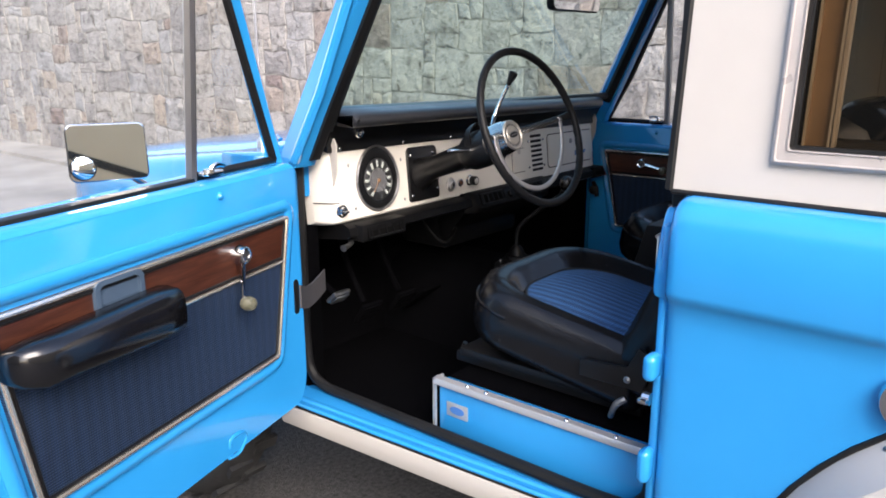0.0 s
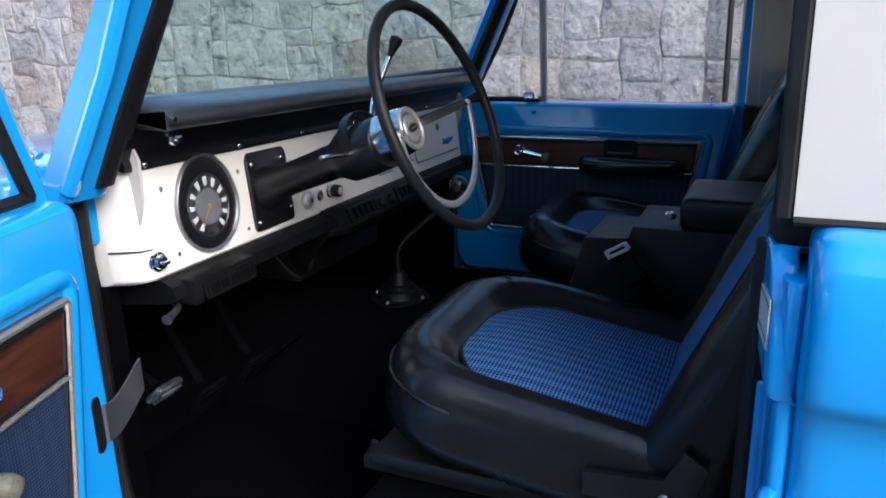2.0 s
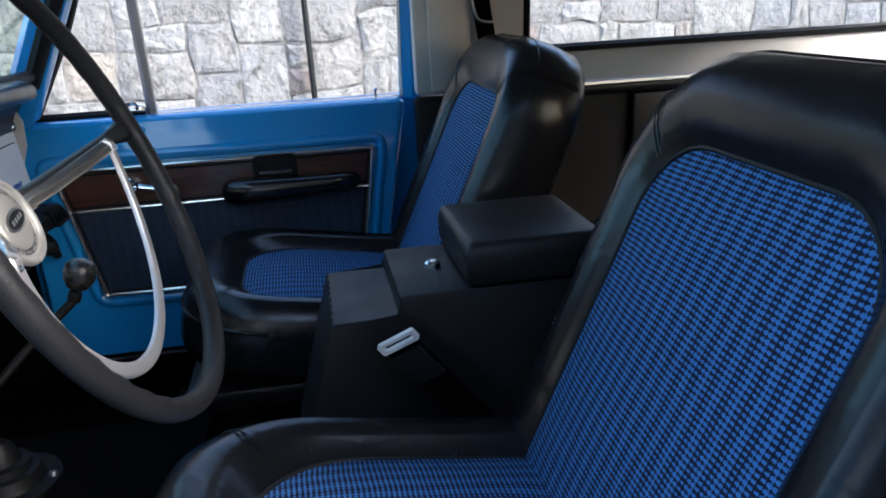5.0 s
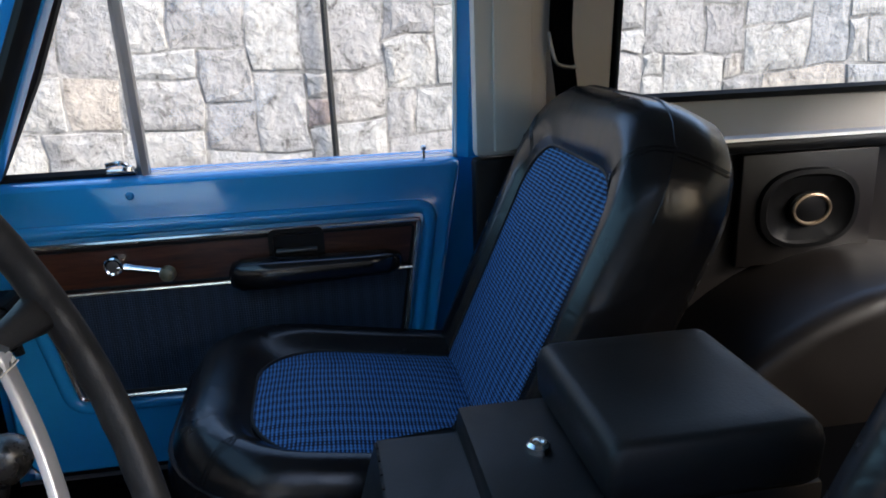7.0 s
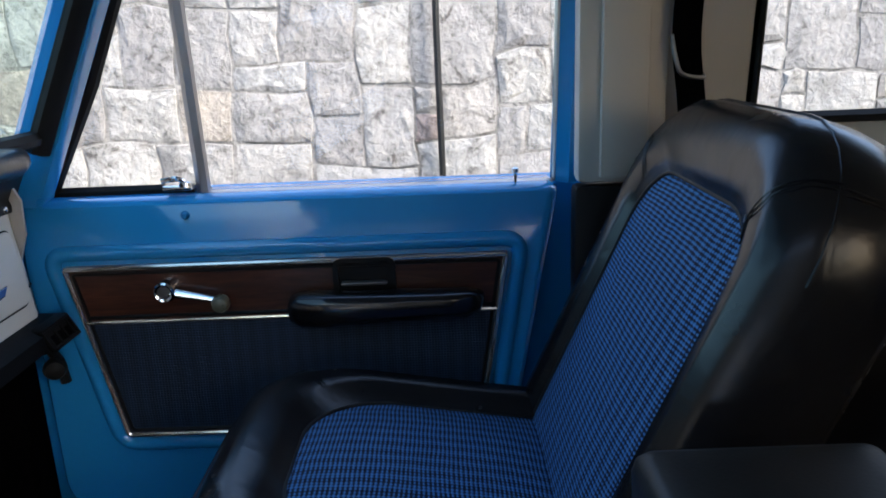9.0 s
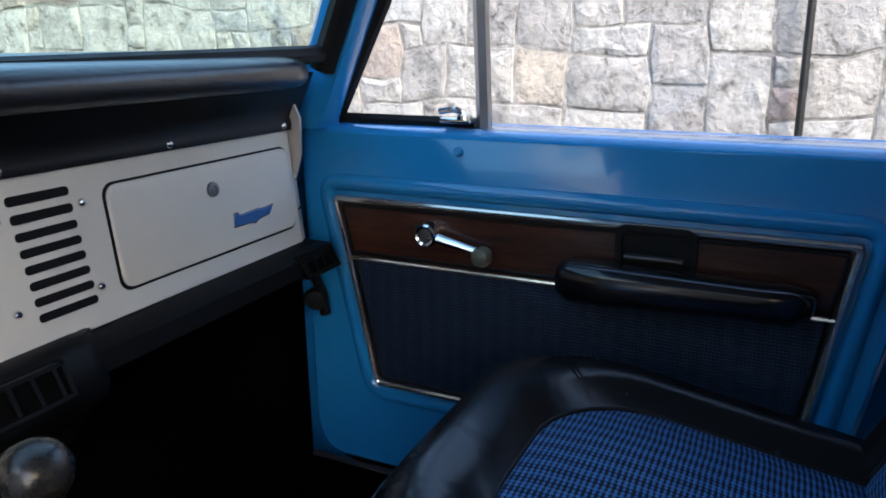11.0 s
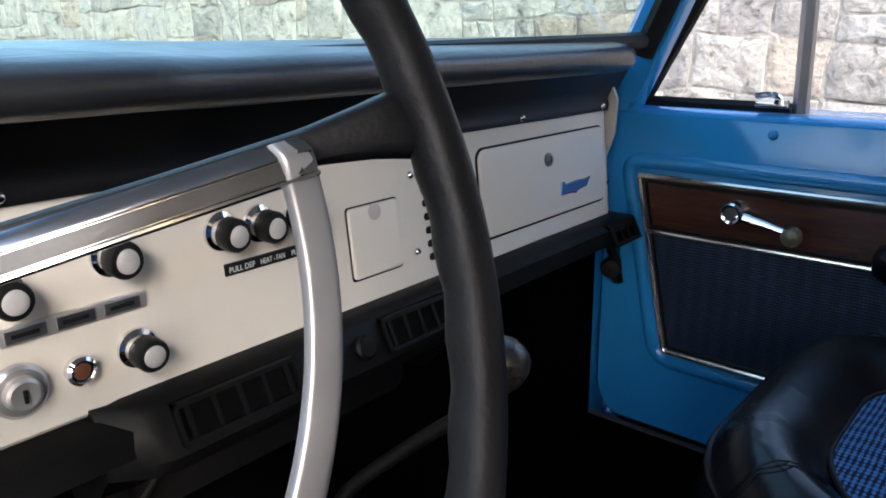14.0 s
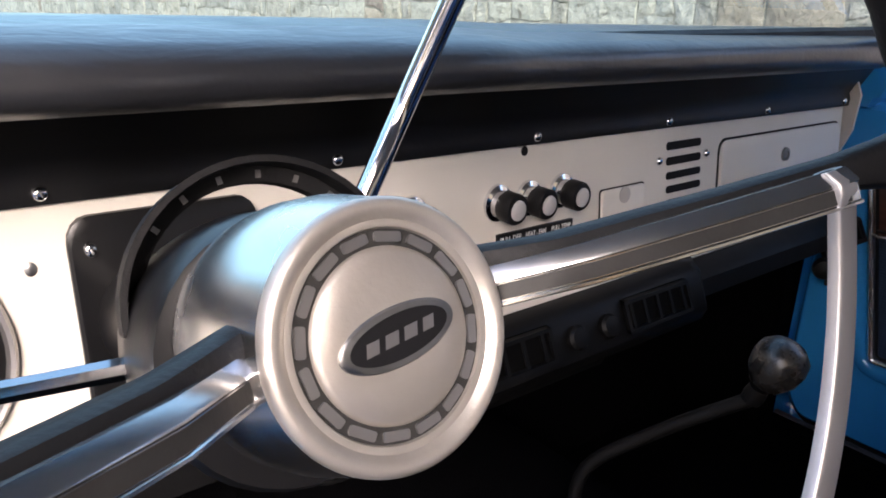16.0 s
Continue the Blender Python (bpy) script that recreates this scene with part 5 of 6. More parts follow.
    lathe(bm, [(0.0085, 0.004), (0.006, 0.0068), (0.001, 0.0075)], (-0.165, face_y(0.974), 0.974), (0, -1, 0), 16)
    part("lens", bm, RED, wl)
    # control plates with their bars
    bm = bmesh.new()
    box(bm, -0.213, -0.105, face_y(1.012) - 0.0025, face_y(1.012) + 0.004, 1.006, 1.020, 0.001)
    t = part("control_plate", bm, ALU, d, "bright plate with three dark windows")
    for k in range(3):
        bm = bmesh.new()
        box(bm, -0.210 + 0.0355 * k, -0.182 + 0.0355 * k, face_y(1.012) - 0.0035, face_y(1.012) - 0.002, 1.0085, 1.0175)
        w = part("plate_window", bm, STEEL, t)
        bm = bmesh.new()
        box(bm, -0.206 + 0.0355 * k, -0.187 + 0.0355 * k, face_y(1.012) - 0.0042, face_y(1.012) - 0.0034, 1.0115, 1.0145)
        part("print_bar", bm, INK, w)
    bm = bmesh.new()
    box(bm, -0.031, 0.071, face_y(1.016) - 0.0025, face_y(1.016) + 0.003, 1.0105, 1.0215, 0.001)
    t = part("control_plate", bm, BLACK, d, "black plate with pale lettering")
    # words on the heater plate
    for word, x in (("PULL DEF", -0.028), ("HEAT - FAN", 0.005), ("PULL TEMP", 0.040)):
        cu = bpy.data.curves.new("lettering", "FONT")
        cu.body, cu.size, cu.extrude = word, 0.0072, 0.0002
        tmp = bpy.data.objects.new("lettering", cu)
        me = bpy.data.meshes.new_from_object(tmp)
        bm = bmesh.new()
        bm.from_mesh(me)
        wide = max((v.co.x for v in bm.verts), default=1.0)
        bmesh.ops.scale(bm, vec=(0.027 / wide, 1, 1), verts=bm.verts)
        part("lettering", bm, WHITE, t, m=Matrix.Translation((x, face_y(1.016) - 0.0029, 1.0135)) @ Matrix.Rotation(radians(90), 4, "X"))
        bpy.data.objects.remove(tmp)
        bpy.data.curves.remove(cu)
    bm = bmesh.new()
    lathe(bm, [(0.0042, 0.0), (0.0042, 0.0006), (0.001, 0.0007)], (0.0055, face_y(1.089), 1.089), (0, -1, 0.1), 12)
    part("screw_hole", bm, INK, d)
    # blank cover
    bm = bmesh.new()
    loft(bm, [[(u, face_y(v) - w, v) for u, v in round_rect(0.1125, 0.1865, 0.9665, 1.0435, (0.004,) * 4, 3)] for w in (-0.002, 0.0006)])
    # black sheet behind the cover, its rim drawn as the shaded gap
    part("panel_gap", bm, INK, d)
    bm = bmesh.new()
    loft(bm, [[(u, face_y(v) - w, v) for u, v in round_rect(0.1145 + i, 0.1850 - i, 0.9690 + i, 1.0420 - i, (0.004,) * 4, 3)] for w, i in ((0.0, 0), (0.0025, 0), (0.0035, 0.001))])
    k = part("ashtray_cover", bm, DASHWHITE, d, "small off-white ashtray cover")
    bm = bmesh.new()
    lathe(bm, [(0.009, 0.003), (0.009, 0.0042), (0.001, 0.0044)], (0.150, face_y(1.036), 1.034), (0, -1, 0.1), 16)
    part("finger_notch", bm, CREAM, k)
    # speaker slots: black sheets on the face, coloured for the shade inside
    for i in range(8):
        z = 1.0745 - i * 0.01555
        x0 = 0.2235 + i * 0.0010
        bm = bmesh.new()
        loft(bm, [[(u, face_y(z) - w + (v - z) * 0.1, v) for u, v in round_rect(x0, x0 + 0.066, z - 0.0042, z + 0.0042, (0.0035,) * 4, 3)] for w in (-0.001, 0.0006)])
        part("speaker_slot", bm, INK, d, "dark sheet for the shade in a dash slot")
    for x, z in ((0.301, 1.061), (0.211, 1.061), (0.303, 0.976), (0.211, 0.977)):
        bm = bmesh.new()
        bolt(bm, (x, face_y(z), z), (0, -1, 0.1), 0.0045, 0.0035)
        part("screw", bm, CHROME, d)
    # glove box lid
    bm = bmesh.new()
    loft(bm, [[(u, face_y(v) - w, v) for u, v in round_rect(0.326, 0.632, 0.961, 1.074, (0.014,) * 4, 5)] for w in (-0.002, 0.0006)])
    # black sheet under the lid: the shade of the gap as colour
    part("panel_gap", bm, INK, d)
    bm = bmesh.new()
    loft(bm, [[(u, face_y(v) - w, v) for u, v in round_rect(0.3295 + i, 0.6305 - i, 0.9645 + i, 1.0715 - i, (0.013,) * 4, 5)] for w, i in ((0.0, 0), (0.0025, 0), (0.004, 0.0015))])
    gl = part("glove_box_lid", bm, DASHWHITE, d, "off-white glove box lid with a small blue badge")
    bm = bmesh.new()
    lathe(bm, [(0.0095, 0.003), (0.0085, 0.007), (0.005, 0.0075), (0.0045, 0.0055), (0.001, 0.0055)], (0.478, face_y(1.042), 1.042), (0, -1, 0.1), 20)
    part("lock", bm, STEEL, gl, "steel lock barrel")
    by = face_y(1.0) - 0.0050
    bm = bmesh.new()
    prism(bm, [(0.503, 0.989), (0.533, 0.9885), (0.545, 0.986), (0.553, 0.990), (0.574, 0.992), (0.583, 1.0045), (0.560, 1.0035), (0.548, 1.005), (0.516, 1.0035), (0.512, 1.0075), (0.505, 1.007)], "y", by - 0.0005, by + 0.002)
    bd = part("badge", bm, CHROME, gl, "small plain blue badge")
    bm = bmesh.new()
    prism(bm, [(0.5045, 0.9905), (0.533, 0.990), (0.545, 0.988), (0.552, 0.9915), (0.573, 0.9935), (0.5805, 1.003), (0.560, 1.002), (0.548, 1.0035), (0.515, 1.002), (0.511, 1.006), (0.506, 1.0055)], "y", by - 0.0015, by)
    part("badge_inlay", bm, BADGE, bd)
    return d


DASH = dashboard()


def skew_dash():
    """The dash hangs a little askew: its upper edge rises, and the whole comes nearer, towards the driver's side."""
    for ob in (DASH, *DASH.children_recursive):
        for v in ob.data.vertices:
            x, y, z = v.co
            top = min(max((z - 1.050) / 0.045, 0.0), 1.0)
            v.co = (x, y + 0.008 * x, z - 0.004 * x + (0.0065 - 0.011 * x) * top)


skew_dash()


def underdash():
    bm = bmesh.new()
    prof = [(0.012, 0.936), (-0.022, 0.934), (-0.040, 0.925), (-0.045, 0.905), (-0.03, 0.897), (0.10, 0.88), (0.10, 0.936)]
    loft(bm, [[(x, y, z) for y, z in prof] for x in (-0.64, 0.655)])
    u = part("lower_dash_trim", bm, DARKPLASTIC, CAR, "black lower dash trim")
    # add-on air unit with two vents and controls
    bm = bmesh.new()
    prof = [(0.02, 0.937), (-0.030, 0.944), (-0.044, 0.937), (-0.062, 0.900), (-0.056, 0.886), (0.10, 0.80), (0.12, 0.90)]
    loft(bm, [[(x, y * k, z - (1 - k) * 0.004) for y, z in prof] for x, k in ((-0.165, 0.45), (-0.140, 0.9), (-0.125, 1.0), (0.245, 1.0), (0.262, 0.8), (0.275, 0.45))])
    ac = part("air_unit", bm, DARKPLASTIC, u, "black under-dash air unit with vents")

    def vent(x0, x1, yt, yb, zt, zb, n, parent):
        def on(u, w, out):
            t = (zt - w) / (zt - zb)
            return (u, yt + (yb - yt) * t - out, w)
        bm = bmesh.new()
        for i, (a0, a1, b0, b1) in enumerate(((x0, x1, zt, zt - 0.0035), (x0, x1, zb + 0.0035, zb), (x0, x0 + 0.004, zt, zb), (x1 - 0.004, x1, zt, zb))):
            loft(bm, [[on(a0, b0, w), on(a1, b0, w), on(a1, b1, w), on(a0, b1, w)] for w in (0.0, 0.005)])
        # flat near-black sheet behind the slats: the shade inside the vent as colour
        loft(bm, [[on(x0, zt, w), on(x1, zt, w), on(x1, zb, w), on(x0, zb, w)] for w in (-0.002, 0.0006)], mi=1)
        for k in range(n):
            x = x0 + (x1 - x0) * (k + 0.5) / n
            loft(bm, [[on(x - 0.002, zt - 0.003, w), on(x + 0.002, zt - 0.003, w), on(x + 0.002, zb + 0.003, w), on(x - 0.002, zb + 0.003, w)] for w in (0.0, 0.0035)])
        part("air_vent", bm, [DARKPLASTIC, VENTSHADE], parent, "black louvred air vent")
    vent(-0.118, 0.002, -0.0445, -0.0590, 0.938, 0.907, 5, u)
    vent(0.108, 0.216, -0.0445, -0.0590, 0.938, 0.907, 5, u)
    vent(0.583, 0.660, -0.035, -0.050, 0.930, 0.902, 4, u)
    vent(-0.598, -0.470, -0.058, -0.066, 0.926, 0.896, 5, u)
    bm = bmesh.new()
    box(bm, -0.615, -0.455, -0.062, 0.02, 0.888, 0.932, 0.006)
    part("vent_housing", bm, DARKPLASTIC, u)
    bm = bmesh.new()
    box(bm, 0.583, 0.664, -0.040, 0.02, 0.896, 0.934, 0.005)
    part("vent_housing", bm, DARKPLASTIC, u)
    for x in (0.034, 0.080):
        bm = bmesh.new()
        lathe(bm, [(0.0125, 0), (0.0125, 0.006), (0.010, 0.009), (0.003, 0.010)], (x, -0.0525, 0.919), (0, -0.88, 0.44), 20)
        part("dial", bm, DARKPLASTIC, u, "black rotary dial")
    # pull handle, kick-panel switch, release lever
    bm = bmesh.new()
    tube(bm, smooth_line([(-0.60, 0.0, 0.885), (-0.625, -0.03, 0.885), (-0.665, -0.045, 0.882)], 4), [0.006] * 8 + [0.009], 8)
    part("brake_release", bm, STEEL, u, "steel release handle")
    bm = bmesh.new()
    lathe(bm, [(0.016, 0), (0.018, 0.012), (0.014, 0.02), (0.004, 0.022)], (0.690, 0.01, 0.835), (-1, -0.4, 0), 16)
    tube(bm, [(0.70, 0.02, 0.86), (0.685, 0.0, 0.845), (0.685, -0.005, 0.81)], 0.008, 8)
    part("kick_knob", bm, PLASTIC, u, "black knob on the kick panel")
    # pedals
    for x, z, w, name in ((-0.50, 0.66, 0.038, "clutch_pedal"), (-0.36, 0.66, 0.040, "brake_pedal")):
        bm = bmesh.new()
        tube(bm, smooth_line([(x, 0.16, 0.90), (x, 0.12, 0.78), (x, 0.06, 0.68)], 4), 0.009, 8)
        q = Matrix.Translation((x, 0.05, z)) @ Matrix.Rotation(radians(35), 4, "X")
        b2 = bmesh.new()
        box(b2, -w, w, -0.012, 0.0, -0.035, 0.035, 0.006)
        for k in range(4):
            box(b2, -w * 0.85, w * 0.85, -0.016, -0.011, -0.028 + 0.016 * k, -0.020 + 0.016 * k)
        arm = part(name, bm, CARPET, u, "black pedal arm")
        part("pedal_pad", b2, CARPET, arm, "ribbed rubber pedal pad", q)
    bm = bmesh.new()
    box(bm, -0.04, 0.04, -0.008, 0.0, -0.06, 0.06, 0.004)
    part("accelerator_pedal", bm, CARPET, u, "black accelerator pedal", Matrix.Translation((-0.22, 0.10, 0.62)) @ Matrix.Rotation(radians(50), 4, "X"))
    # foot-operated parking brake pad at the kick panel
    bm = bmesh.new()
    box(bm, -0.028, 0.028, -0.014, 0.0, -0.022, 0.022, 0.007)
    for k in range(3):
        box(bm, -0.022, 0.022, -0.018, -0.013, -0.016 + 0.012 * k, -0.010 + 0.012 * k)
    pb = part("parking_brake_pedal", bm, STEEL, u, "grey parking brake pedal", Matrix.Translation((-0.655, -0.005, 0.757)) @ Matrix.Rotation(radians(50), 4, "X"))
    bm = bmesh.new()
    tube(bm, smooth_line([(-0.655, 0.005, 0.757), (-0.66, 0.08, 0.80), (-0.66, 0.14, 0.86)], 4), 0.007, 8)
    part("pedal_arm", bm, CARPET, pb)
    # loose wires and ducts behind
    bm = bmesh.new()
    tube(bm, smooth_line([(-0.25, 0.08, 0.88), (-0.2, 0.04, 0.80), (-0.1, 0.07, 0.79), (-0.02, 0.1, 0.87)], 6), 0.004, 6)
    part("wiring", bm, RUBBER, u, "hanging black wires")
    bm = bmesh.new()
    box(bm, -0.10, 0.30, 0.10, 0.29, 0.74, 0.92, 0.02)
    part("heater_box", bm, BLACK, u, "black heater box")


underdash()


# ---- steering ----
def steering():
    n = Vector((-0.0179, -0.9326, 0.3604)).normalized()
    u = (Vector((1, 0, 0)) - n * n.x).normalized()
    v = n.cross(u)
    c = Vector((-0.379, -0.396, 1.174))             # centre of the rim
    turn = radians(4.6)
    m = Matrix.Translation(c) @ Matrix((u, v, n)).transposed().to_4x4() @ Matrix.Rotation(turn, 4, "Z")
    R = 0.1828
    bm = bmesh.new()
    rings, k1 = [], 150
    for i in range(k1):
        a = 2 * math.pi * i / k1
        grip = 0.0013 * (0.5 + 0.5 * math.cos(a * 42)) if abs(math.sin(a)) < 0.86 else 0.0
        ring = []
        for j in range(14):
            b = 2 * math.pi * j / 14
            r = 0.0090
            if math.cos(b) < 0.3:
                r -= grip * (0.3 - math.cos(b))
            ring.append(((R + r * math.cos(b)) * math.cos(a), (R + r * math.cos(b)) * math.sin(a), r * 1.05 * math.sin(b)))
        rings.append(ring)
    rows = [[bm.verts.new(p) for p in ring] for ring in rings]
    for i in range(k1):
        for j in range(14):
            bm.faces.new((rows[i][j], rows[(i + 1) % k1][j], rows[(i + 1) % k1][(j + 1) % 14], rows[i][(j + 1) % 14]))
    w = part("steering_wheel", bm, PLASTIC, CAR, "black two-spoke steering wheel with chrome horn ring", m, sharp=80)
    dish = -0.070
    for sgn in (1, -1):
        bm = bmesh.new()
        rings = []
        for r, h, wd, th in ((0.032, dish - 0.006, 0.016, 0.007), (0.06, dish + 0.010, 0.0122, 0.008), (0.11, -0.036, 0.0112, 0.008), (0.150, -0.016, 0.0112, 0.007), (0.168, -0.006, 0.0130, 0.007), (0.181, -0.002, 0.015, 0.006)):
            low = 0.1 + 0.6 * max(0.0, (r - 0.15) / 0.03)
            rings.append([(sgn * r, -wd * low, h - th), (sgn * r, wd, h - th), (sgn * r, wd * 0.85, h + th * 0.6), (sgn * r, -wd * low * 0.8, h + th * 0.6)])
        loft(bm, rings)
        bev(bm, list(bm.verts), 0.003, 2)
        part("spoke", bm, PLASTIC, w, "black spoke", m)
        # bright channel along the spoke: bevelled lips on both sides of a dark brushed face
        line = ((0.0345, dish - 0.001), (0.060, -0.0475), (0.100, -0.0265), (0.1375, -0.0106), (0.1420, -0.0098))
        bm = bmesh.new()
        loft(bm, [[(sgn * r, y, h + z) for y, z in ((-0.0050, -0.004), (-0.0050, 0.0010), (-0.0045, 0.0026), (-0.0037, 0.0026), (-0.0032, 0.0018), (0.0020, 0.0018), (0.0026, 0.0026), (0.0034, 0.0024), (0.0074, -0.0008), (0.0074, -0.004))] for r, h in line])
        tr = part("spoke_trim", bm, SATINCHROME, w, "chrome spoke trim with a dark brushed face", m, sharp=25)
        bm = bmesh.new()
        loft(bm, [[(sgn * r, y, h + z) for y, z in ((-0.0031, 0.0012), (0.0019, 0.0012), (0.0017, 0.0022), (-0.0029, 0.0022))] for r, h in ((0.0350, dish - 0.001), (0.060, -0.0475), (0.100, -0.0265), (0.1375, -0.0106))])
        part("trim_inlay", bm, SPOKEFACE, tr, "dark brushed spoke face", m)
    # half ring hung from the two spokes, a flat band with rounded edges
    bm = bmesh.new()
    rings = []
    band = ((-0.0061, -0.0026), (-0.0062, 0.0008), (-0.0057, 0.0015), (-0.0047, 0.0018), (0.0026, 0.0019), (0.0040, 0.0016), (0.0050, 0.0009), (0.0054, -0.0004), (0.0054, -0.0026), (0.0042, -0.0034), (-0.0042, -0.0034))
    rings.append([(0.1385 + min(du, 0.0050), 0.0074, -0.0134 + dh) for du, dh in band])
    rings.append([(0.1385 + du, 0.0034, -0.0100 + dh) for du, dh in band])
    for i in range(97):
        a = -math.pi * i / 96
        sn = max(0.0, math.sin(-a))
        r, h = 0.1407 - 0.0022 * (1 - sn) ** 6, -0.0098 - 0.0167 * sn ** 0.65
        rings.append([((r + du) * math.cos(a), (r + du) * math.sin(a), h + dh) for du, dh in band])
    rings.append([(-0.1385 - du, 0.0034, -0.0100 + dh) for du, dh in band])
    rings.append([(-0.1385 - min(du, 0.0050), 0.0074, -0.0134 + dh) for du, dh in band])
    loft(bm, rings)
    part("horn_ring", bm, SATINRING, w, "brushed chrome horn ring", m, sharp=48)
    # hub and horn button
    bm = bmesh.new()
    lathe(bm, [(0.0405, dish - 0.048), (0.0415, dish - 0.036), (0.0408, dish - 0.020), (0.0388, dish - 0.008), (0.0368, dish + 0.003), (0.0360, dish + 0.0072)], (0, 0, 0), (0, 0, 1), 64)
    part("hub", bm, HUBMETAL, w, "polished metal hub", m, sharp=50)
    bm = bmesh.new()
    lathe(bm, [(0.0358, dish + 0.003), (0.0366, dish + 0.0072), (0.0363, dish + 0.0094), (0.0350, dish + 0.0109), (0.0334, dish + 0.0110), (0.0318, dish + 0.0100), (0.0304, dish + 0.0086), (0.0296, dish + 0.0088), (0.0284, dish + 0.0084), (0.0280, dish + 0.0070), (0.0236, dish + 0.0070), (0.0233, dish + 0.0086), (0.0218, dish + 0.0096), (0.015, dish + 0.0106), (0.001, dish + 0.0110)], (0, 0, 0), (0, 0, 1), 72)
    hb = part("horn_button", bm, BRUSHED, w, "brushed metal horn button with an oval badge", m, sharp=50)
    bm = bmesh.new()
    lathe(bm, [(0.0281, dish + 0.0066), (0.0281, dish + 0.0073), (0.0235, dish + 0.0073), (0.0235, dish + 0.0066)], (0, 0, 0), (0, 0, 1), 64)
    part("button_groove", bm, SPOKEFACE, hb, m=m)
    for i in range(16):
        a = 2 * math.pi * (i + 0.35) / 16
        bm = bmesh.new()
        loft(bm, [[(x, y, dish + h) for x, y in round_rect(0.02445, 0.02720, -0.0040, 0.0040, (0.0007,) * 4, 3)] for h in (0.0068, 0.0080)])
        part("button_pad", bm, RINGMETAL, hb, m=m @ Matrix.Rotation(a, 4, "Z"))
    mo = m @ Matrix.Rotation(radians(4), 4, "Z")
    bm = bmesh.new()
    loft(bm, [[(0.0180 * k * math.cos(t2 * math.pi / 18), 0.0078 * k * math.sin(t2 * math.pi / 18), dish + h) for t2 in range(36)] for k, h in ((1.0, 0.0092), (1.0, 0.0112), (0.95, 0.0117))])
    part("oval_badge", bm, STEEL, hb, "plain oval badge", mo)
    bm = bmesh.new()
    loft(bm, [[(0.0153 * math.cos(t2 * math.pi / 18), 0.0058 * math.sin(t2 * math.pi / 18), dish + h) for t2 in range(36)] for h in (0.0113, 0.0121)])
    part("oval_inlay", bm, INK, hb, m=mo)
    bm = bmesh.new()
    for cx, wd in ((-0.0088, 0.0024), (-0.0028, 0.0026), (0.0032, 0.0026), (0.0090, 0.0022)):
        loft(bm, [[(cx + wd * k * x + 0.35 * y, y * k, dish + h) for x, y in ((-0.8, -0.0017), (0.8, -0.0017), (0.8, 0.0017), (-0.8, 0.0017))] for k, h in ((1.0, 0.0120), (1.0, 0.0122), (0.8, 0.0123))])
    part("badge_script", bm, RINGMETAL, hb, "raised plain slanted bars", m=mo)
    # column, shift housing and lever
    a, b = Vector((-0.380, -0.285, 1.126)), Vector((-0.335, 0.0, 1.022))
    way = (b - a).normalized()
    bm = bmesh.new()
    L = (b - a).length
    lathe(bm, [(0.043, -0.006), (0.0455, 0.0), (0.047, 0.04), (0.046, 0.075), (0.036, 0.095), (0.031, 0.11), (0.030, L - 0.07), (0.036, L - 0.03), (0.046, L)], a, way, 32)
    col = part("steering_column", bm, BLACK, CAR, "black steering column with shift housing", sharp=50)
    bm = bmesh.new()
    ax = way.to_track_quat("Z", "Y").to_matrix().to_4x4()
    gm = Matrix.Translation(a + way * 0.045 + Vector((0.006, 0.0, 0.015))) @ ax
    up = gm.to_3x3().inverted() @ Vector((0, 0, 1))
    base_a = math.atan2(up.y, up.x)
    rings = []
    for r, h in ((0.044, 0.014), (0.051, 0.014), (0.0525, 0.009), (0.0525, -0.008), (0.0500, -0.008), (0.0500, 0.004), (0.044, 0.006)):
        rings.append([(r * math.cos(base_a + radians(-95 + 190 * k / 24)), r * math.sin(base_a + radians(-95 + 190 * k / 24)), h) for k in range(25)])
    loft(bm, rings, closed=False, cap=False)
    gi = part("gear_indicator", bm, PLASTIC, col, "black half-round gear indicator", gm)
    for k in range(6):
        bm = bmesh.new()
        box(bm, 0.0455, 0.0485, -0.0010, 0.0010, 0.0045, 0.0062)
        part("indicator_mark", bm, STEEL, gi, m=gm @ Matrix.Rotation(base_a + radians(-50 + 18 * k), 4, "Z"))
    bm = bmesh.new()
    s0, tip = Vector((-0.330, -0.232, 1.135)), Vector((-0.265, -0.259, 1.291))
    kn = (tip - Vector((-0.291, -0.226, 1.197))).normalized()
    tube(bm, smooth_line([s0, (-0.312, -0.229, 1.163), (-0.291, -0.226, 1.197), tip - kn * 0.02], 6), 0.0048, 10)
    lathe(bm, [(0.010, -0.012), (0.011, 0.0), (0.007, 0.010)], s0, Vector((0.018, 0.003, 0.028)), 14)
    lv = part("shift_lever", bm, CHROME, col, "chrome column shift lever")
    bm = bmesh.new()
    lathe(bm, [(0.005, -0.032), (0.0075, -0.02), (0.0115, -0.004), (0.011, 0.003), (0.004, 0.006)], tip, kn, 16)
    part("lever_knob", bm, PLASTIC, lv, "black lever knob")
    bm = bmesh.new()
    tube(bm, [a + way * 0.05 + Vector((-0.03, 0, 0.0)), a + way * 0.06 + Vector((-0.13, -0.01, 0.012))], [0.0045, 0.0035], 8)
    part("turn_signal_stalk", bm, CHROME, col, "chrome turn signal stalk")


steering()


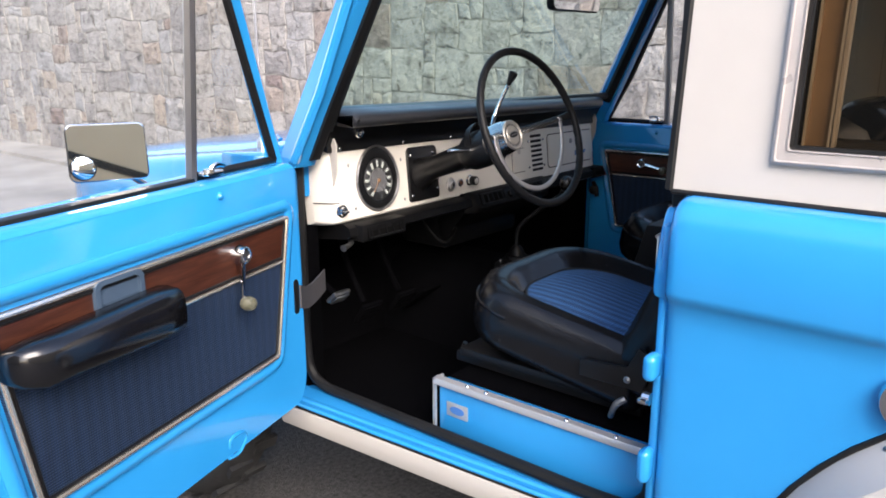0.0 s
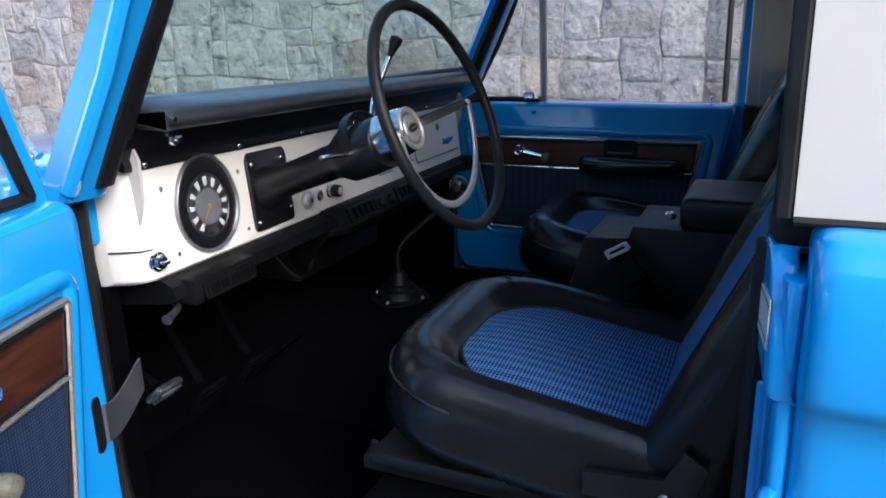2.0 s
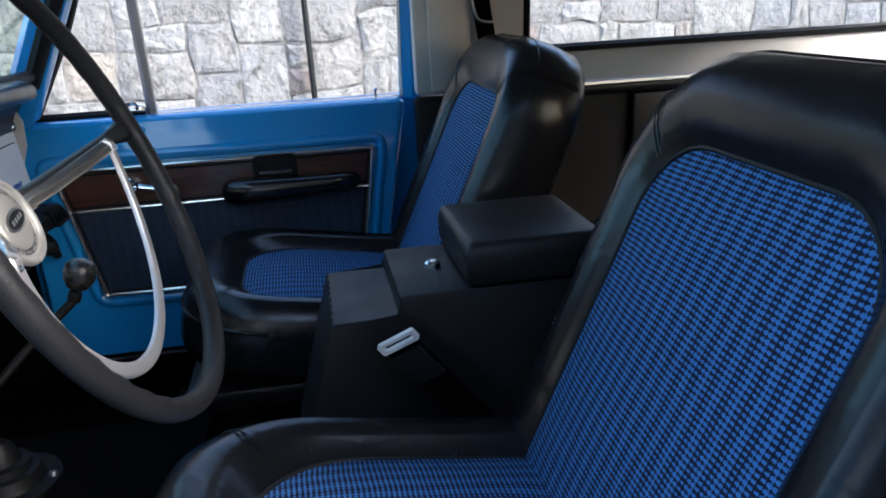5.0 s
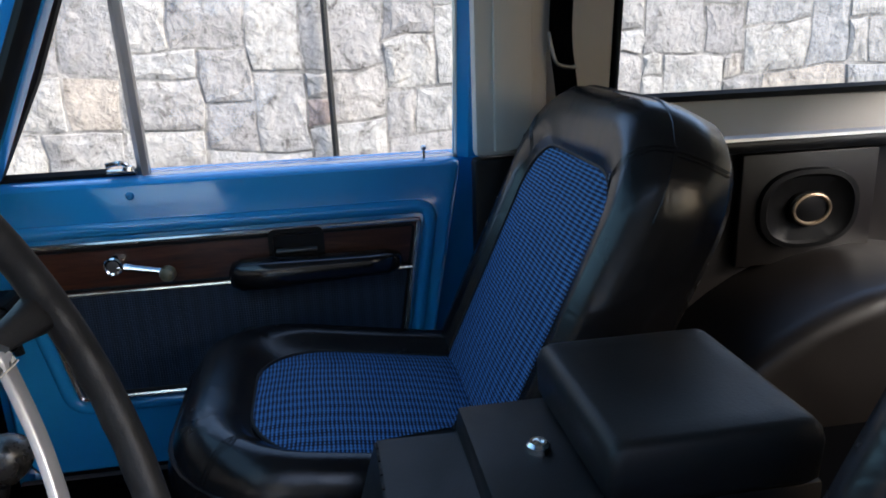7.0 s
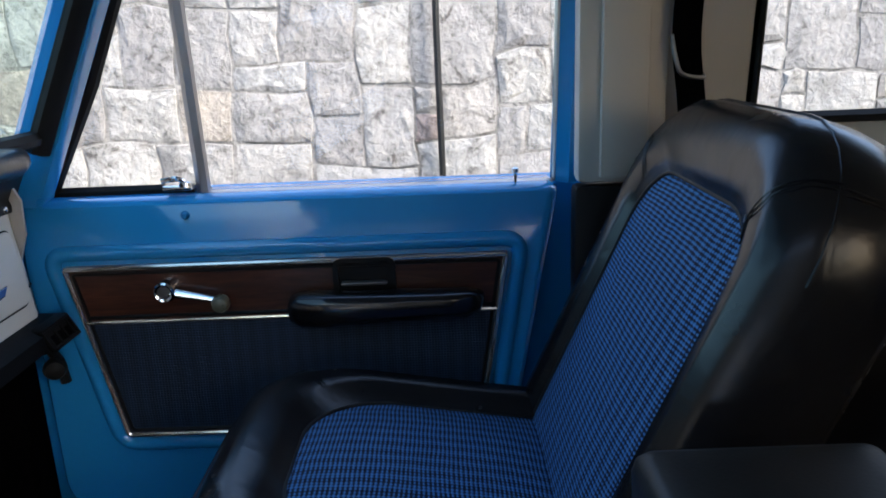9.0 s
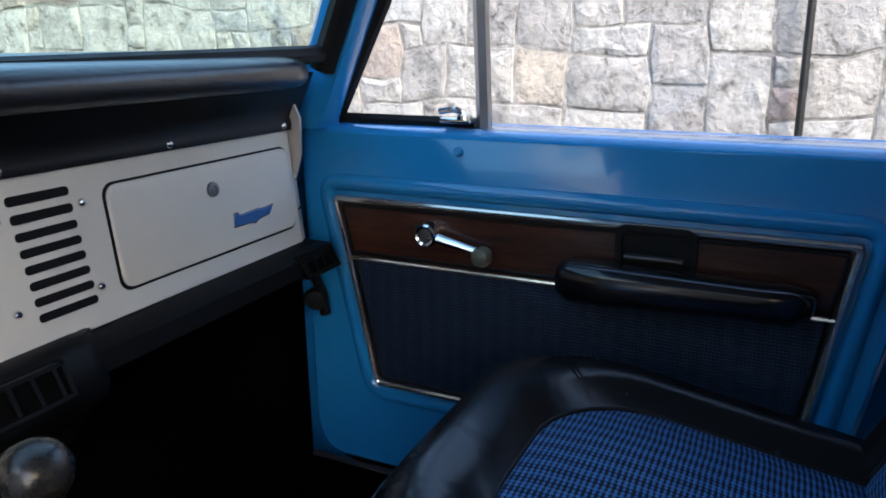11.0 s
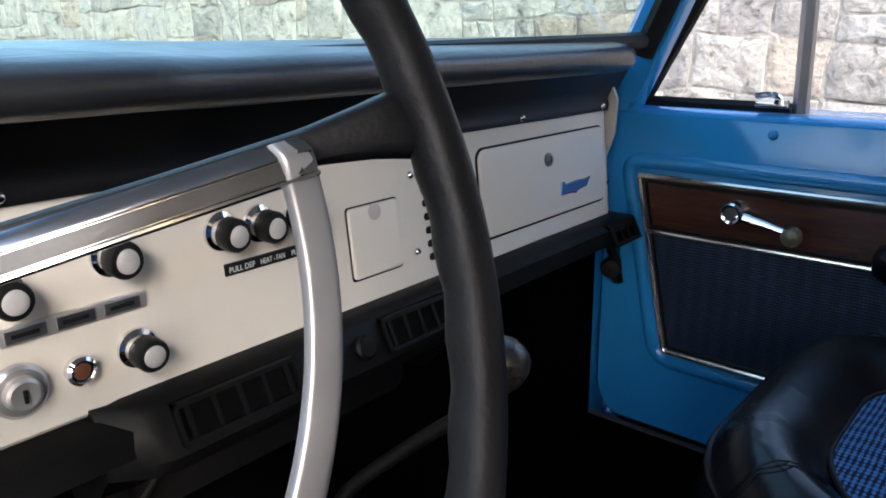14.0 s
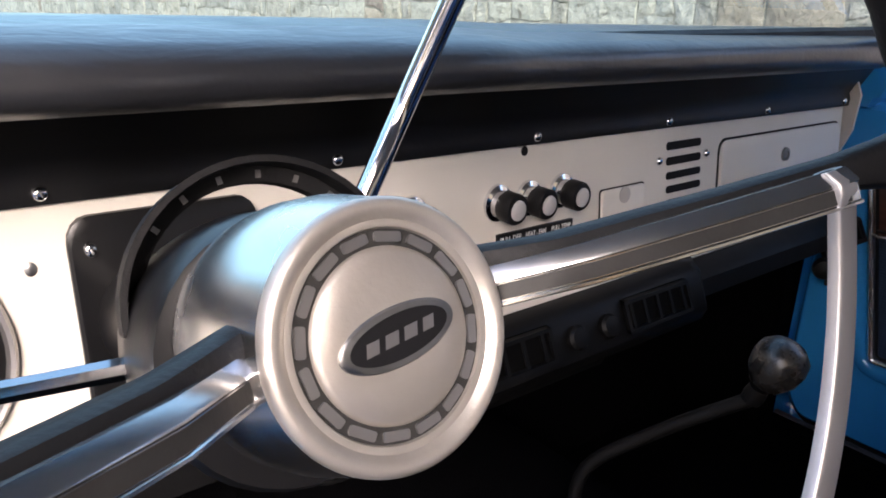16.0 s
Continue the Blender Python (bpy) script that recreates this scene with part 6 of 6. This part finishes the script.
def floor_shifter():
    bm = bmesh.new()
    base = Vector((-0.025, -0.120, 0.710))
    lathe(bm, [(0.068, 0), (0.068, 0.006), (0.050, 0.008), (0.047, 0.014), (0.044, 0.024), (0.036, 0.026), (0.034, 0.036), (0.025, 0.038), (0.020, 0.055), (0.012, 0.066)], base, (0, 0, 1), 24)
    g = part("gear_boot", bm, DARKPLASTIC, CAR, "black rubber gear lever boot with screws")
    for k in range(4):
        a = radians(90 * k)
        bm = bmesh.new()
        bolt(bm, base + Vector((0.059 * math.cos(a), 0.059 * math.sin(a), 0.006)), (0, 0, 1), 0.006, 0.006)
        part("screw", bm, GREY, g)
    knob = Vector((0.049, -0.242, 0.970))
    bm = bmesh.new()
    pts = smooth_line([base + Vector((0, 0, 0.06)), base + Vector((0.01, 0.0, 0.12)), Vector((0.015, -0.17, 0.885)), knob + Vector((-0.006, 0.012, -0.034))], 6)
    tube(bm, pts, 0.0062, 10)
    lathe(bm, [(0.008, 0), (0.009, 0.006), (0.008, 0.014)], knob + Vector((-0.0065, 0.013, -0.036)), Vector((0.1, -0.35, 1)), 12)
    lv = part("gear_lever", bm, DARKPLASTIC, g, "thin black gear lever")
    bm = bmesh.new()
    lathe(bm, [(0.006, -0.024), (0.013, -0.020), (0.0195, -0.009), (0.0212, 0.002), (0.0195, 0.011), (0.013, 0.018), (0.005, 0.0205)], knob, Vector((0.1, -0.35, 1)), 28)
    k = part("gear_knob", bm, KNOB, lv, "worn black gear knob", sharp=80)


floor_shifter()


# ---- seats ----
def pad_rings(frame_at, u0, u1, v0, v1, radii, levels, n=8):
    return [[frame_at(u, v, h) for u, v in round_rect(u0 + i, u1 - i, v0 + j0, v1 - j1, [max(r - max(i, 0) * 0.8, 0.012) for r in radii], n)] for i, j0, j1, h in levels]


def insert_grid(bm, frame_at, outline, h_edge, h_mid, rows=5):
    """A domed cloth inset inside an outline, with UV in metres."""
    uvl = bm.loops.layers.uv.new("UVMap")
    cu, cv = sum(p[0] for p in outline) / len(outline), sum(p[1] for p in outline) / len(outline)
    flat = {}
    rings = []
    for k in range(rows):
        t = 1 - k / rows
        ring = []
        for u, v in outline:
            uu, vv = cu + (u - cu) * t, cv + (v - cv) * t
            h = h_edge + (h_mid - h_edge) * (1 - t ** 3)
            vert = bm.verts.new(frame_at(uu, vv, h))
            flat[vert] = (uu, vv)
            ring.append(vert)
        rings.append(ring)
    c = bm.verts.new(frame_at(cu, cv, h_mid))
    flat[c] = (cu, cv)
    k2 = len(outline)
    for r, q in zip(rings, rings[1:]):
        for i in range(k2):
            bm.faces.new((r[i], r[(i + 1) % k2], q[(i + 1) % k2], q[i]))
    for i in range(k2):
        bm.faces.new((rings[-1][i], rings[-1][(i + 1) % k2], c))
    for f in bm.faces:
        for lp in f.loops:
            lp[uvl].uv = flat[lp.vert]


def seat(cx, label):
    st = thing("car_seat", (cx, -0.6, 0.645), label, "seat", "front seats")
    # cushion: u across, v forward from the backrest, h up
    q0, tilt = Vector((cx, -0.78, 0.674)), radians(9.0)

    def cus(u, v, h):
        return q0 + Vector((u, v * math.cos(tilt) - h * math.sin(tilt), v * math.sin(tilt) + h * math.cos(tilt)))
    W, L = 0.241, 0.436
    rad = (0.03, 0.03, 0.150, 0.150)
    bm = bmesh.new()
    loft(bm, pad_rings(cus, -W, W, -0.02, L, rad, [(0.022, 0.0, 0.03, 0.0), (0.006, 0, 0.008, 0.008), (0.0, 0, 0.0, 0.03), (0.0, 0, 0.0, 0.068), (0.005, 0, 0.006, 0.098), (0.018, 0, 0.02, 0.126), (0.038, 0, 0.046, 0.1385), (0.060, 0, 0.080, 0.127), (0.074, 0, 0.102, 0.103)], 10))
    part("cushion", bm, VINYL, st, "black vinyl seat cushion", sharp=70)
    outline = round_rect(-W + 0.070, W - 0.070, -0.02, L - 0.098, [0.02, 0.02, 0.125, 0.125], 10)
    bm = bmesh.new()
    insert_grid(bm, cus, outline, 0.104, 0.122, 7)
    part("cushion_insert", bm, CLOTH, st, "blue and black woven seat insert", sharp=70)
    bm = bmesh.new()
    tube(bm, [cus(u, v, 0.1050) for u, v in outline], 0.0028, 6, closed=True)
    part("cushion_piping", bm, RUBBER, st)
    lip = round_rect(-W + 0.002, W - 0.002, -0.02, L - 0.002, rad, 8)
    bm = bmesh.new()
    tube(bm, [cus(u, v, 0.086) for u, v in lip][9:36], 0.0032, 6)
    part("edge_piping", bm, VINYL, st)
    # backrest: u across, v up the back, h towards the front
    lean = radians(24.5)
    q1 = Vector((cx, -0.772, 0.770))

    def bak(u, v, h):
        return q1 + Vector((u, -v * math.sin(lean) + h * math.cos(lean), v * math.cos(lean) + h * math.sin(lean)))
    H, TOPR = 0.517, 0.135
    rad = (0.04, 0.04, TOPR, TOPR)
    bm = bmesh.new()
    loft(bm, pad_rings(bak, -W, W, -0.05, H, rad, [(0.04, 0.02, 0.05, -0.116), (0.014, 0.006, 0.016, -0.109), (0.002, 0.0, 0.003, -0.092), (0.0, 0.0, 0.0, -0.05), (0.003, 0.0, 0.003, -0.020), (0.010, 0, 0.012, 0.004), (0.026, 0.0, 0.034, 0.022), (0.046, 0.0, 0.068, 0.024), (0.062, 0.01, 0.098, 0.014), (0.070, 0.012, 0.112, 0.002)]))
    part("backrest", bm, VINYL, st, "black vinyl high-back rest", sharp=70)
    outline = round_rect(-W + 0.066, W - 0.066, -0.03, H - 0.107, [0.02, 0.02, 0.085, 0.085], 8)
    bm = bmesh.new()
    insert_grid(bm, bak, outline, 0.004, 0.014, 7)
    part("backrest_insert", bm, CLOTH, st, "blue and black woven back insert", sharp=70)
    bm = bmesh.new()
    tube(bm, [bak(u, v, 0.0052) for u, v in outline], 0.0028, 6, closed=True)
    part("backrest_piping", bm, RUBBER, st)
    bm = bmesh.new()
    edge = round_rect(-W + 0.004, W - 0.004, -0.05, H - 0.004, rad, 8)
    tube(bm, [bak(u, v, -0.018) for u, v in edge][9:36], 0.0026, 6)
    part("edge_piping", bm, VINYL, st)
    # double stitched seams over the rolled edges
    def seam(at, path):
        for off in (-0.003, 0.003):
            bm = bmesh.new()
            tube(bm, smooth_line([at(u + du * off, v + dv * off, h) for u, v, h, du, dv in path], 4), 0.0007, 5)
            part("seam", bm, VINYL, st)
    def corner(side, top, i, j, r0, angle):
        r = max(r0 - i * 0.8, 0.012)
        a2 = radians(angle)
        return side * (W - i - r + r * math.cos(a2)), top - j - r + r * math.sin(a2)
    for sgn in (-1, 1):
        seam(cus, [(*corner(sgn, L, i, j, 0.150, 42), h + 0.0002, -sgn * 0.7, 0.7) for i, j, h in ((0.0, 0.0, 0.050), (0.0, 0.0, 0.068), (0.005, 0.006, 0.098), (0.018, 0.02, 0.126), (0.038, 0.046, 0.1385), (0.060, 0.080, 0.127))])
        seam(bak, [(*corner(sgn, H, i, i, TOPR, 36), h, -sgn * 0.6, 0.8) for i, h in ((0.002, -0.092), (-0.0008, -0.05), (0.0025, -0.021))])
        seam(bak, [(*corner(sgn, H, i, j, TOPR, 38), h + 0.0002, -sgn * 0.6, 0.8) for i, j, h in ((0.003, 0.003, -0.020), (0.010, 0.012, 0.004), (0.026, 0.034, 0.022), (0.046, 0.068, 0.024), (0.062, 0.098, 0.014))])
    # runners and recline bracket
    for sgn in (-1, 1):
        bm = bmesh.new()
        box(bm, cx + sgn * 0.17 - 0.016, cx + sgn * 0.17 + 0.016, -0.34, -0.80, 0.648, 0.672, 0.004)
        tube(bm, [(cx + sgn * 0.17, -0.345, 0.665), (cx + sgn * 0.17, -0.355, 0.690)], 0.006, 6)
        part("seat_runner", bm, BLACK, st, "black steel seat runner")
        bm = bmesh.new()
        prism(bm, [(-0.70, 0.735), (-0.83, 0.735), (-0.85, 0.80), (-0.82, 0.82), (-0.80, 0.775), (-0.70, 0.77)], "x", cx + sgn * 0.247, cx + sgn * 0.255, 0.002)
        r = part("recline_bracket", bm, BLACK, st, "black hinge bracket")
        bm = bmesh.new()
        bolt(bm, (cx + sgn * 0.255, -0.80, 0.753), (sgn, 0, 0), 0.007, 0.004)
        part("bolt", bm, STEEL, r)
    bm = bmesh.new()
    tube(bm, smooth_line([(cx - 0.236, -0.79, 0.705), (cx - 0.245, -0.775, 0.690), (cx - 0.243, -0.765, 0.662)], 4), [0.007] * 5 + [0.006, 0.006, 0.006, 0.005], 8)
    part("seat_lever", bm, STEEL, st, "steel seat adjusting lever")
    bm = bmesh.new()
    box(bm, cx - 0.2, cx + 0.2, -0.36, -0.79, 0.668, 0.690, 0.006)
    part("seat_pan", bm, BLACK, st, "black steel seat pan")
    return st


DRIVER_SEAT = seat(-0.41, "black vinyl bucket seat with blue woven inserts")
copy_thing(DRIVER_SEAT, pose(0.41, -0.55, 0.637))


# ---- console, belts, rear ----
def console():
    c = thing("center_console", (0, -0.75, 0.641), "black metal centre console box between the seats", "console")
    bm = bmesh.new()
    prism(bm, [(-0.50, 0.645), (-0.505, 0.70), (-0.566, 0.916), (-0.652, 0.916), (-0.653, 0.943), (-0.93, 0.943), (-0.93, 0.645)], "x", -0.100, 0.098, 0.004)
    part("console_body", bm, PLASTIC, c)
    bm = bmesh.new()
    rings = []
    for z, i in ((0.945, 0.010), (0.952, 0.002), (0.985, 0.0), (0.996, 0.004), (1.002, 0.012), (1.0035, 0.022), (1.0038, 0.05)):
        rings.append([(x, y, z) for x, y in round_rect(-0.108 + i * 0.6, 0.106 - i * 0.6, -0.925 + i * 0.6, -0.738 - i * 0.6, (0.010,) * 4, 4)])
    loft(bm, rings)
    part("armrest_lid", bm, LIDVINYL, c, "padded black vinyl lid", sharp=60)
    bm = bmesh.new()
    lathe(bm, [(0.0115, 0), (0.011, 0.006), (0.008, 0.009), (0.0055, 0.009), (0.005, 0.007), (0.001, 0.0075)], (0.0, -0.711, 0.943), (0, 0, 1), 20)
    part("console_lock", bm, CHROME, c, "chrome console lock")
    for k in range(8):
        bm = bmesh.new()
        box(bm, -0.085 + 0.0235 * k, -0.075 + 0.0235 * k, -0.566, -0.5685, 0.9155, 0.9168)
        part("hinge_mark", bm, INK, c)


console()


def seat_belt(x, tip, foot, label):
    b = thing("seat_belt", (x, foot[1], foot[2]), label, "seat belt", "front seat belts")
    bm = bmesh.new()
    a, t = Vector(foot), Vector(tip)
    d = (t - a).normalized()
    wide = Vector((0.15, 0.9, 0.35))
    wide = (wide - d * wide.dot(d)).normalized() * 0.022
    thick = d.cross(wide).normalized() * 0.002
    pts = [a.lerp(t, k / 6) for k in range(7)]
    loft(bm, [[p - wide - thick, p + wide - thick, p + wide + thick, p - wide + thick] for p in pts])
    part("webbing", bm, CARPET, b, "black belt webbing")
    bm = bmesh.new()
    for r0, r1, th in ((0.024, 0.016, 0.0032),):
        nrm = thick.normalized()
        across = wide.normalized()
        ring = lambda hw, hl, o: [t + d * 0.004 + across * u + d * v + nrm * o for u, v in round_rect(-hw, hw, -hl, hl, (0.003,) * 4, 4)]
        rows = [ring(0.027, 0.008, -th), ring(0.027, 0.008, th), ring(0.022, 0.0035, th), ring(0.022, 0.0035, -th)]
        loft(bm, rows + rows[:1], cap=False)
    part("belt_tongue", bm, CAP, b, "chrome belt tongue")
    bm = bmesh.new()
    p0 = t - d * 0.012
    loft(bm, [[p0 - wide * 0.9 - thick * 3, p0 + wide * 0.9 - thick * 3, p0 + wide * 0.9 + thick * 3, p0 - wide * 0.9 + thick * 3], [q - d * 0.05 for q in (p0 - wide * 0.9 - thick * 3, p0 + wide * 0.9 - thick * 3, p0 + wide * 0.9 + thick * 3, p0 - wide * 0.9 + thick * 3)]])
    part("belt_sleeve", bm, PLASTIC, b, "black plastic sleeve")


seat_belt(-0.16, (-0.165, -0.643, 0.910), (-0.14, -0.80, 0.70), "black seat belt with chrome tongue beside the console")


def shoulder_belt():
    b = thing("shoulder_belt", (0.69, -0.985, 1.1), "black shoulder belt hanging from the passenger pillar", "seat belt")
    bm = bmesh.new()
    pts = smooth_line([(0.69, -0.96, 1.66), (0.685, -0.955, 1.4), (0.685, -0.952, 1.29), (0.69, -0.965, 1.2), (0.70, -0.975, 1.10)], 5)
    loft(bm, [[p + Vector((-0.002, 0.020, 0)), p + Vector((0.002, 0.020, 0)), p + Vector((0.002, -0.020, 0)), p + Vector((-0.002, -0.020, 0))] for p in pts])
    part("webbing", bm, CARPET, b)
    bm = bmesh.new()
    tube(bm, smooth_line([(0.684, -0.930, 1.300), (0.680, -0.936, 1.268), (0.680, -0.946, 1.246), (0.682, -0.975, 1.240), (0.688, -0.978, 1.244)], 4), 0.0032, 8)
    part("belt_guide", bm, STEEL, b, "chrome belt guide")


shoulder_belt()


def rear_speaker(s):
    sp = thing("rear_speaker", (0.70, -1.46, 0.95), "black oval loudspeaker with a brass ring on the side panel", "speaker")
    bm = bmesh.new()
    box(bm, 0.700, 0.7245, -1.315, -1.60, 0.84, 1.062, 0.004)
    part("speaker_board", bm, REARVINYL, sp)
    bm = bmesh.new()
    rings = []
    for k, x in ((1.0, 0.7), (0.97, 0.690), (0.86, 0.688), (0.80, 0.694), (0.42, 0.700), (0.40, 0.690), (0.28, 0.686), (0.05, 0.684)):
        rings.append([(x, -1.457 + 0.108 * k * math.copysign(abs(math.cos(a)) ** 0.8, math.cos(a)), 0.951 + 0.080 * k * math.copysign(abs(math.sin(a)) ** 0.8, math.sin(a))) for a in [2 * math.pi * j / 32 for j in range(32)]])
    loft(bm, rings)
    part("speaker_cone", bm, DARKPLASTIC, sp)
    bm = bmesh.new()
    tube(bm, [(0.686, -1.457 + 0.038 * math.cos(2 * math.pi * j / 32), 0.951 + 0.029 * math.sin(2 * math.pi * j / 32)) for j in range(32)], 0.004, 8, closed=True)
    part("speaker_ring", bm, BRASS, sp, "brass ring")


rear_speaker(1)


def jamb_label():
    st = thing("data_sticker", (-0.79, -0.905, 1.03), "pale paper data sticker on the blue door jamb", "sticker")
    bm = bmesh.new()
    face = lambda x: -0.8830 - (-x - 0.709) * 0.13
    a = [Vector((x, face(x), z)) for x, z in ((-0.7225, 1.0585), (-0.7890, 1.0625), (-0.7890, 1.0135), (-0.7225, 1.0125))]
    loft(bm, [[p + Vector((0, o, 0)) for p in a] for o in (-0.0006, 0.0006)])
    part("sticker_sheet", bm, PALE, st)
    rng = random.Random(4)
    for k in range(11):
        z = 1.0565 - 0.0042 * k
        x = -0.7250
        # broken rows of small print, two of them bold
        while x > -0.785:
            w = rng.uniform(0.003, 0.010)
            x1 = max(x - w, -0.7865)
            bm = bmesh.new()
            h = 0.0020 if k in (0, 8) else 0.0009
            loft(bm, [[(xx, face(xx) + o, zz) for xx, zz in ((x, z), (x1, z), (x1, z - h), (x, z - h))] for o in (0.0002, 0.0009)])
            part("print_bar", bm, INK if k in (0, 8) else INKGREY, st)
            x = x1 - rng.uniform(0.0015, 0.004 if k not in (3, 6) else 0.012)


jamb_label()


def sill_badge():
    b = thing("sill_badge", (-0.697, -0.42, 0.585), "small silver plate with a blue oval on the blue seat riser", "badge")
    bm = bmesh.new()
    box(bm, -0.6965, -0.695, -0.394, -0.452, 0.565, 0.598, 0.0005)
    part("badge_plate", bm, ALU, b)
    bm = bmesh.new()
    loft(bm, [[(x, -0.423 + 0.020 * math.cos(2 * math.pi * j / 28), 0.5815 + 0.009 * math.sin(2 * math.pi * j / 28)) for j in range(28)] for x in (-0.6964, -0.6975)])
    part("badge_oval", bm, BADGE, b)


sill_badge()


# ---- stone wall ----
def stone_wall():
    rng = random.Random(11)
    wall = thing("stone_wall", (3.25, 0, 0), "tall grey granite rubble retaining wall with recessed mortar", "wall", kind="structure")
    wall.rotation_euler = (0, 0, radians(1.7))
    S0, S1, TOP, CELL = -7.0, 24.0, 2.5, 0.125
    bm = bmesh.new()
    box(bm, 0.0, 0.5, S0, S1, -0.1, TOP)
    part_local("wall_core", bm, MORTAR, wall)
    nx, nz = int((S1 - S0) / CELL), int(TOP / CELL)
    used = np.zeros((nx, nz), bool)
    sizes = [(4, 3), (3, 3), (3, 2), (4, 2), (2, 2), (2, 3), (3, 2), (2, 2), (2, 1), (3, 1), (1, 2), (1, 1)]
    weights = [1.2, 2.2, 3, 1.4, 3, 2.0, 2, 2, 1.6, 0.9, 0.8, 0.6]
    near, far = [], []
    for j in range(nz):
        for i in range(nx):
            if used[i, j]:
                continue
            for w, h in [rng.choices(sizes, weights)[0] for _ in range(5)] + [(1, 1)]:
                if i + w <= nx and j + h <= nz and not used[i:i + w, j:j + h].any():
                    break
            used[i:i + w, j:j + h] = True
            s, z = S0 + (i + w / 2) * CELL, (j + h / 2) * CELL
            (near if -2.9 < s < 3.6 and z < 2.0 else far).append((s, z, w, h, rng.randrange(5)))
    near.sort(key=lambda r: abs(r[0] - 0.2) + abs(r[1] - 1.2))
    far += near[295:]

    def warp(s, z):
        """Joints wander: the grid is bent by slow waves and by a jitter of its own at each corner."""
        r3 = random.Random(int(round(s * 200)) * 7919 + int(round(z * 200)))
        a2 = 0.020 * math.sin(2.1 * s + 1.7 * z) + 0.010 * math.sin(5.3 * s - 3.1 * z + 1.0)
        b2 = 0.020 * math.sin(2.7 * s - 1.3 * z + 0.5) + 0.010 * math.sin(6.1 * s + 2.3 * z)
        return s + a2 + (r3.random() - 0.5) * 0.026, z + b2 + (r3.random() - 0.5) * 0.026

    def shape(s, z, w, h):
        r2 = random.Random(int(s * 1000) * 31 + int(z * 1000))
        rim = []
        nu, nv = max(2, w), max(2, h)
        s0, z0, s1, z1 = s - w * CELL / 2, z - h * CELL / 2, s + w * CELL / 2, z + h * CELL / 2
        rim += [(s0 + (s1 - s0) * q / nu, z0) for q in range(nu)] + [(s1, z0 + (z1 - z0) * q / nv) for q in range(nv)]
        rim += [(s1 - (s1 - s0) * q / nu, z1) for q in range(nu)] + [(s0, z1 - (z1 - z0) * q / nv) for q in range(nv)]
        rim = [warp(*p) for p in rim]
        cs, cz = sum(p[0] for p in rim) / len(rim), sum(p[1] for p in rim) / len(rim)
        corner = {0, nu, nu + nv, 2 * nu + nv}
        gap = 0.0015 + 0.004 * r2.random()
        out = []
        for q, (u, v) in enumerate(rim):
            du, dv = u - cs, v - cz
            ln = math.hypot(du, dv)
            k = 1 - (gap + (0.004 + 0.008 * r2.random() if q in corner else 0.004 * r2.random())) / ln
            out.append((du * k, dv * k))
        deep = 0.006 + 0.009 * r2.random()
        lean_s, lean_z = (r2.random() - 0.5) * 0.06, (r2.random() - 0.6) * 0.08
        face = lambda u, v, k: -deep * k + u * lean_s + v * lean_z
        verts = [(0.012, u, v) for u, v in out]
        verts += [(min(face(u, v, 0.25 + 0.6 * r2.random()), -0.003), u * 0.98, v * 0.98) for u, v in out]
        verts += [(min(face(u, v, 0.7 + 0.8 * r2.random()), -0.004), u * 0.66 + (r2.random() - 0.5) * 0.03, v * 0.66 + (r2.random() - 0.5) * 0.03) for u, v in out]
        verts.append((-deep * (0.8 + 0.7 * r2.random()), (r2.random() - 0.5) * 0.05, (r2.random() - 0.5) * 0.05))
        n = len(out)
        faces = []
        for a in (0, 1):
            for q in range(n):
                p = (q + 1) % n
                faces.append((a * n + q, a * n + p, (a + 1) * n + p, (a + 1) * n + q))
        faces += [(2 * n + q, 2 * n + (q + 1) % n, 3 * n) for q in range(n)]
        return cs, cz, verts, [f[::-1] for f in faces]
    for s, z, w, h, k in near[:295]:
        cs, cz, v, f = shape(s, z, w, h)
        me = bpy.data.meshes.new("stone")
        me.from_pydata(v, [], f)
        me.materials.append(STONE)
        ob = new("stone", me)
        ob.parent = wall
        ob.location = (0, cs, cz)
    vs, fs = [], []
    for s, z, w, h, k in far:
        cs, cz, v, f = shape(s, z, w, h)
        o = len(vs)
        vs += [(x, cs + y, cz + zz) for x, y, zz in v]
        fs += [tuple(o + q for q in g) for g in f]
    me = bpy.data.meshes.new("stones")
    me.from_pydata(vs, [], fs)
    me.materials.append(STONE)
    ob = tagged(new("stones", me), kind="stuff")
    ob.parent = wall


def part_local(name, bm, material, parent):
    me = bpy.data.meshes.new(name)
    bmesh.ops.recalc_face_normals(bm, faces=bm.faces)
    bm.to_mesh(me)
    bm.free()
    me.materials.append(material)
    ob = new(name, me)
    ob.parent = parent
    return ob


stone_wall()


def wall_cable():
    bm = bmesh.new()
    tube(bm, smooth_line([(3.2, -0.61, 0.0), (3.2, -0.605, 0.8), (3.2, -0.600, 1.4), (3.2, -0.606, 2.0), (3.2, -0.60, 2.5)], 5), 0.016, 8)
    tagged(part("wall_cable", bm, RUBBER), "black cable hanging down the stone wall", "cable")


wall_cable()
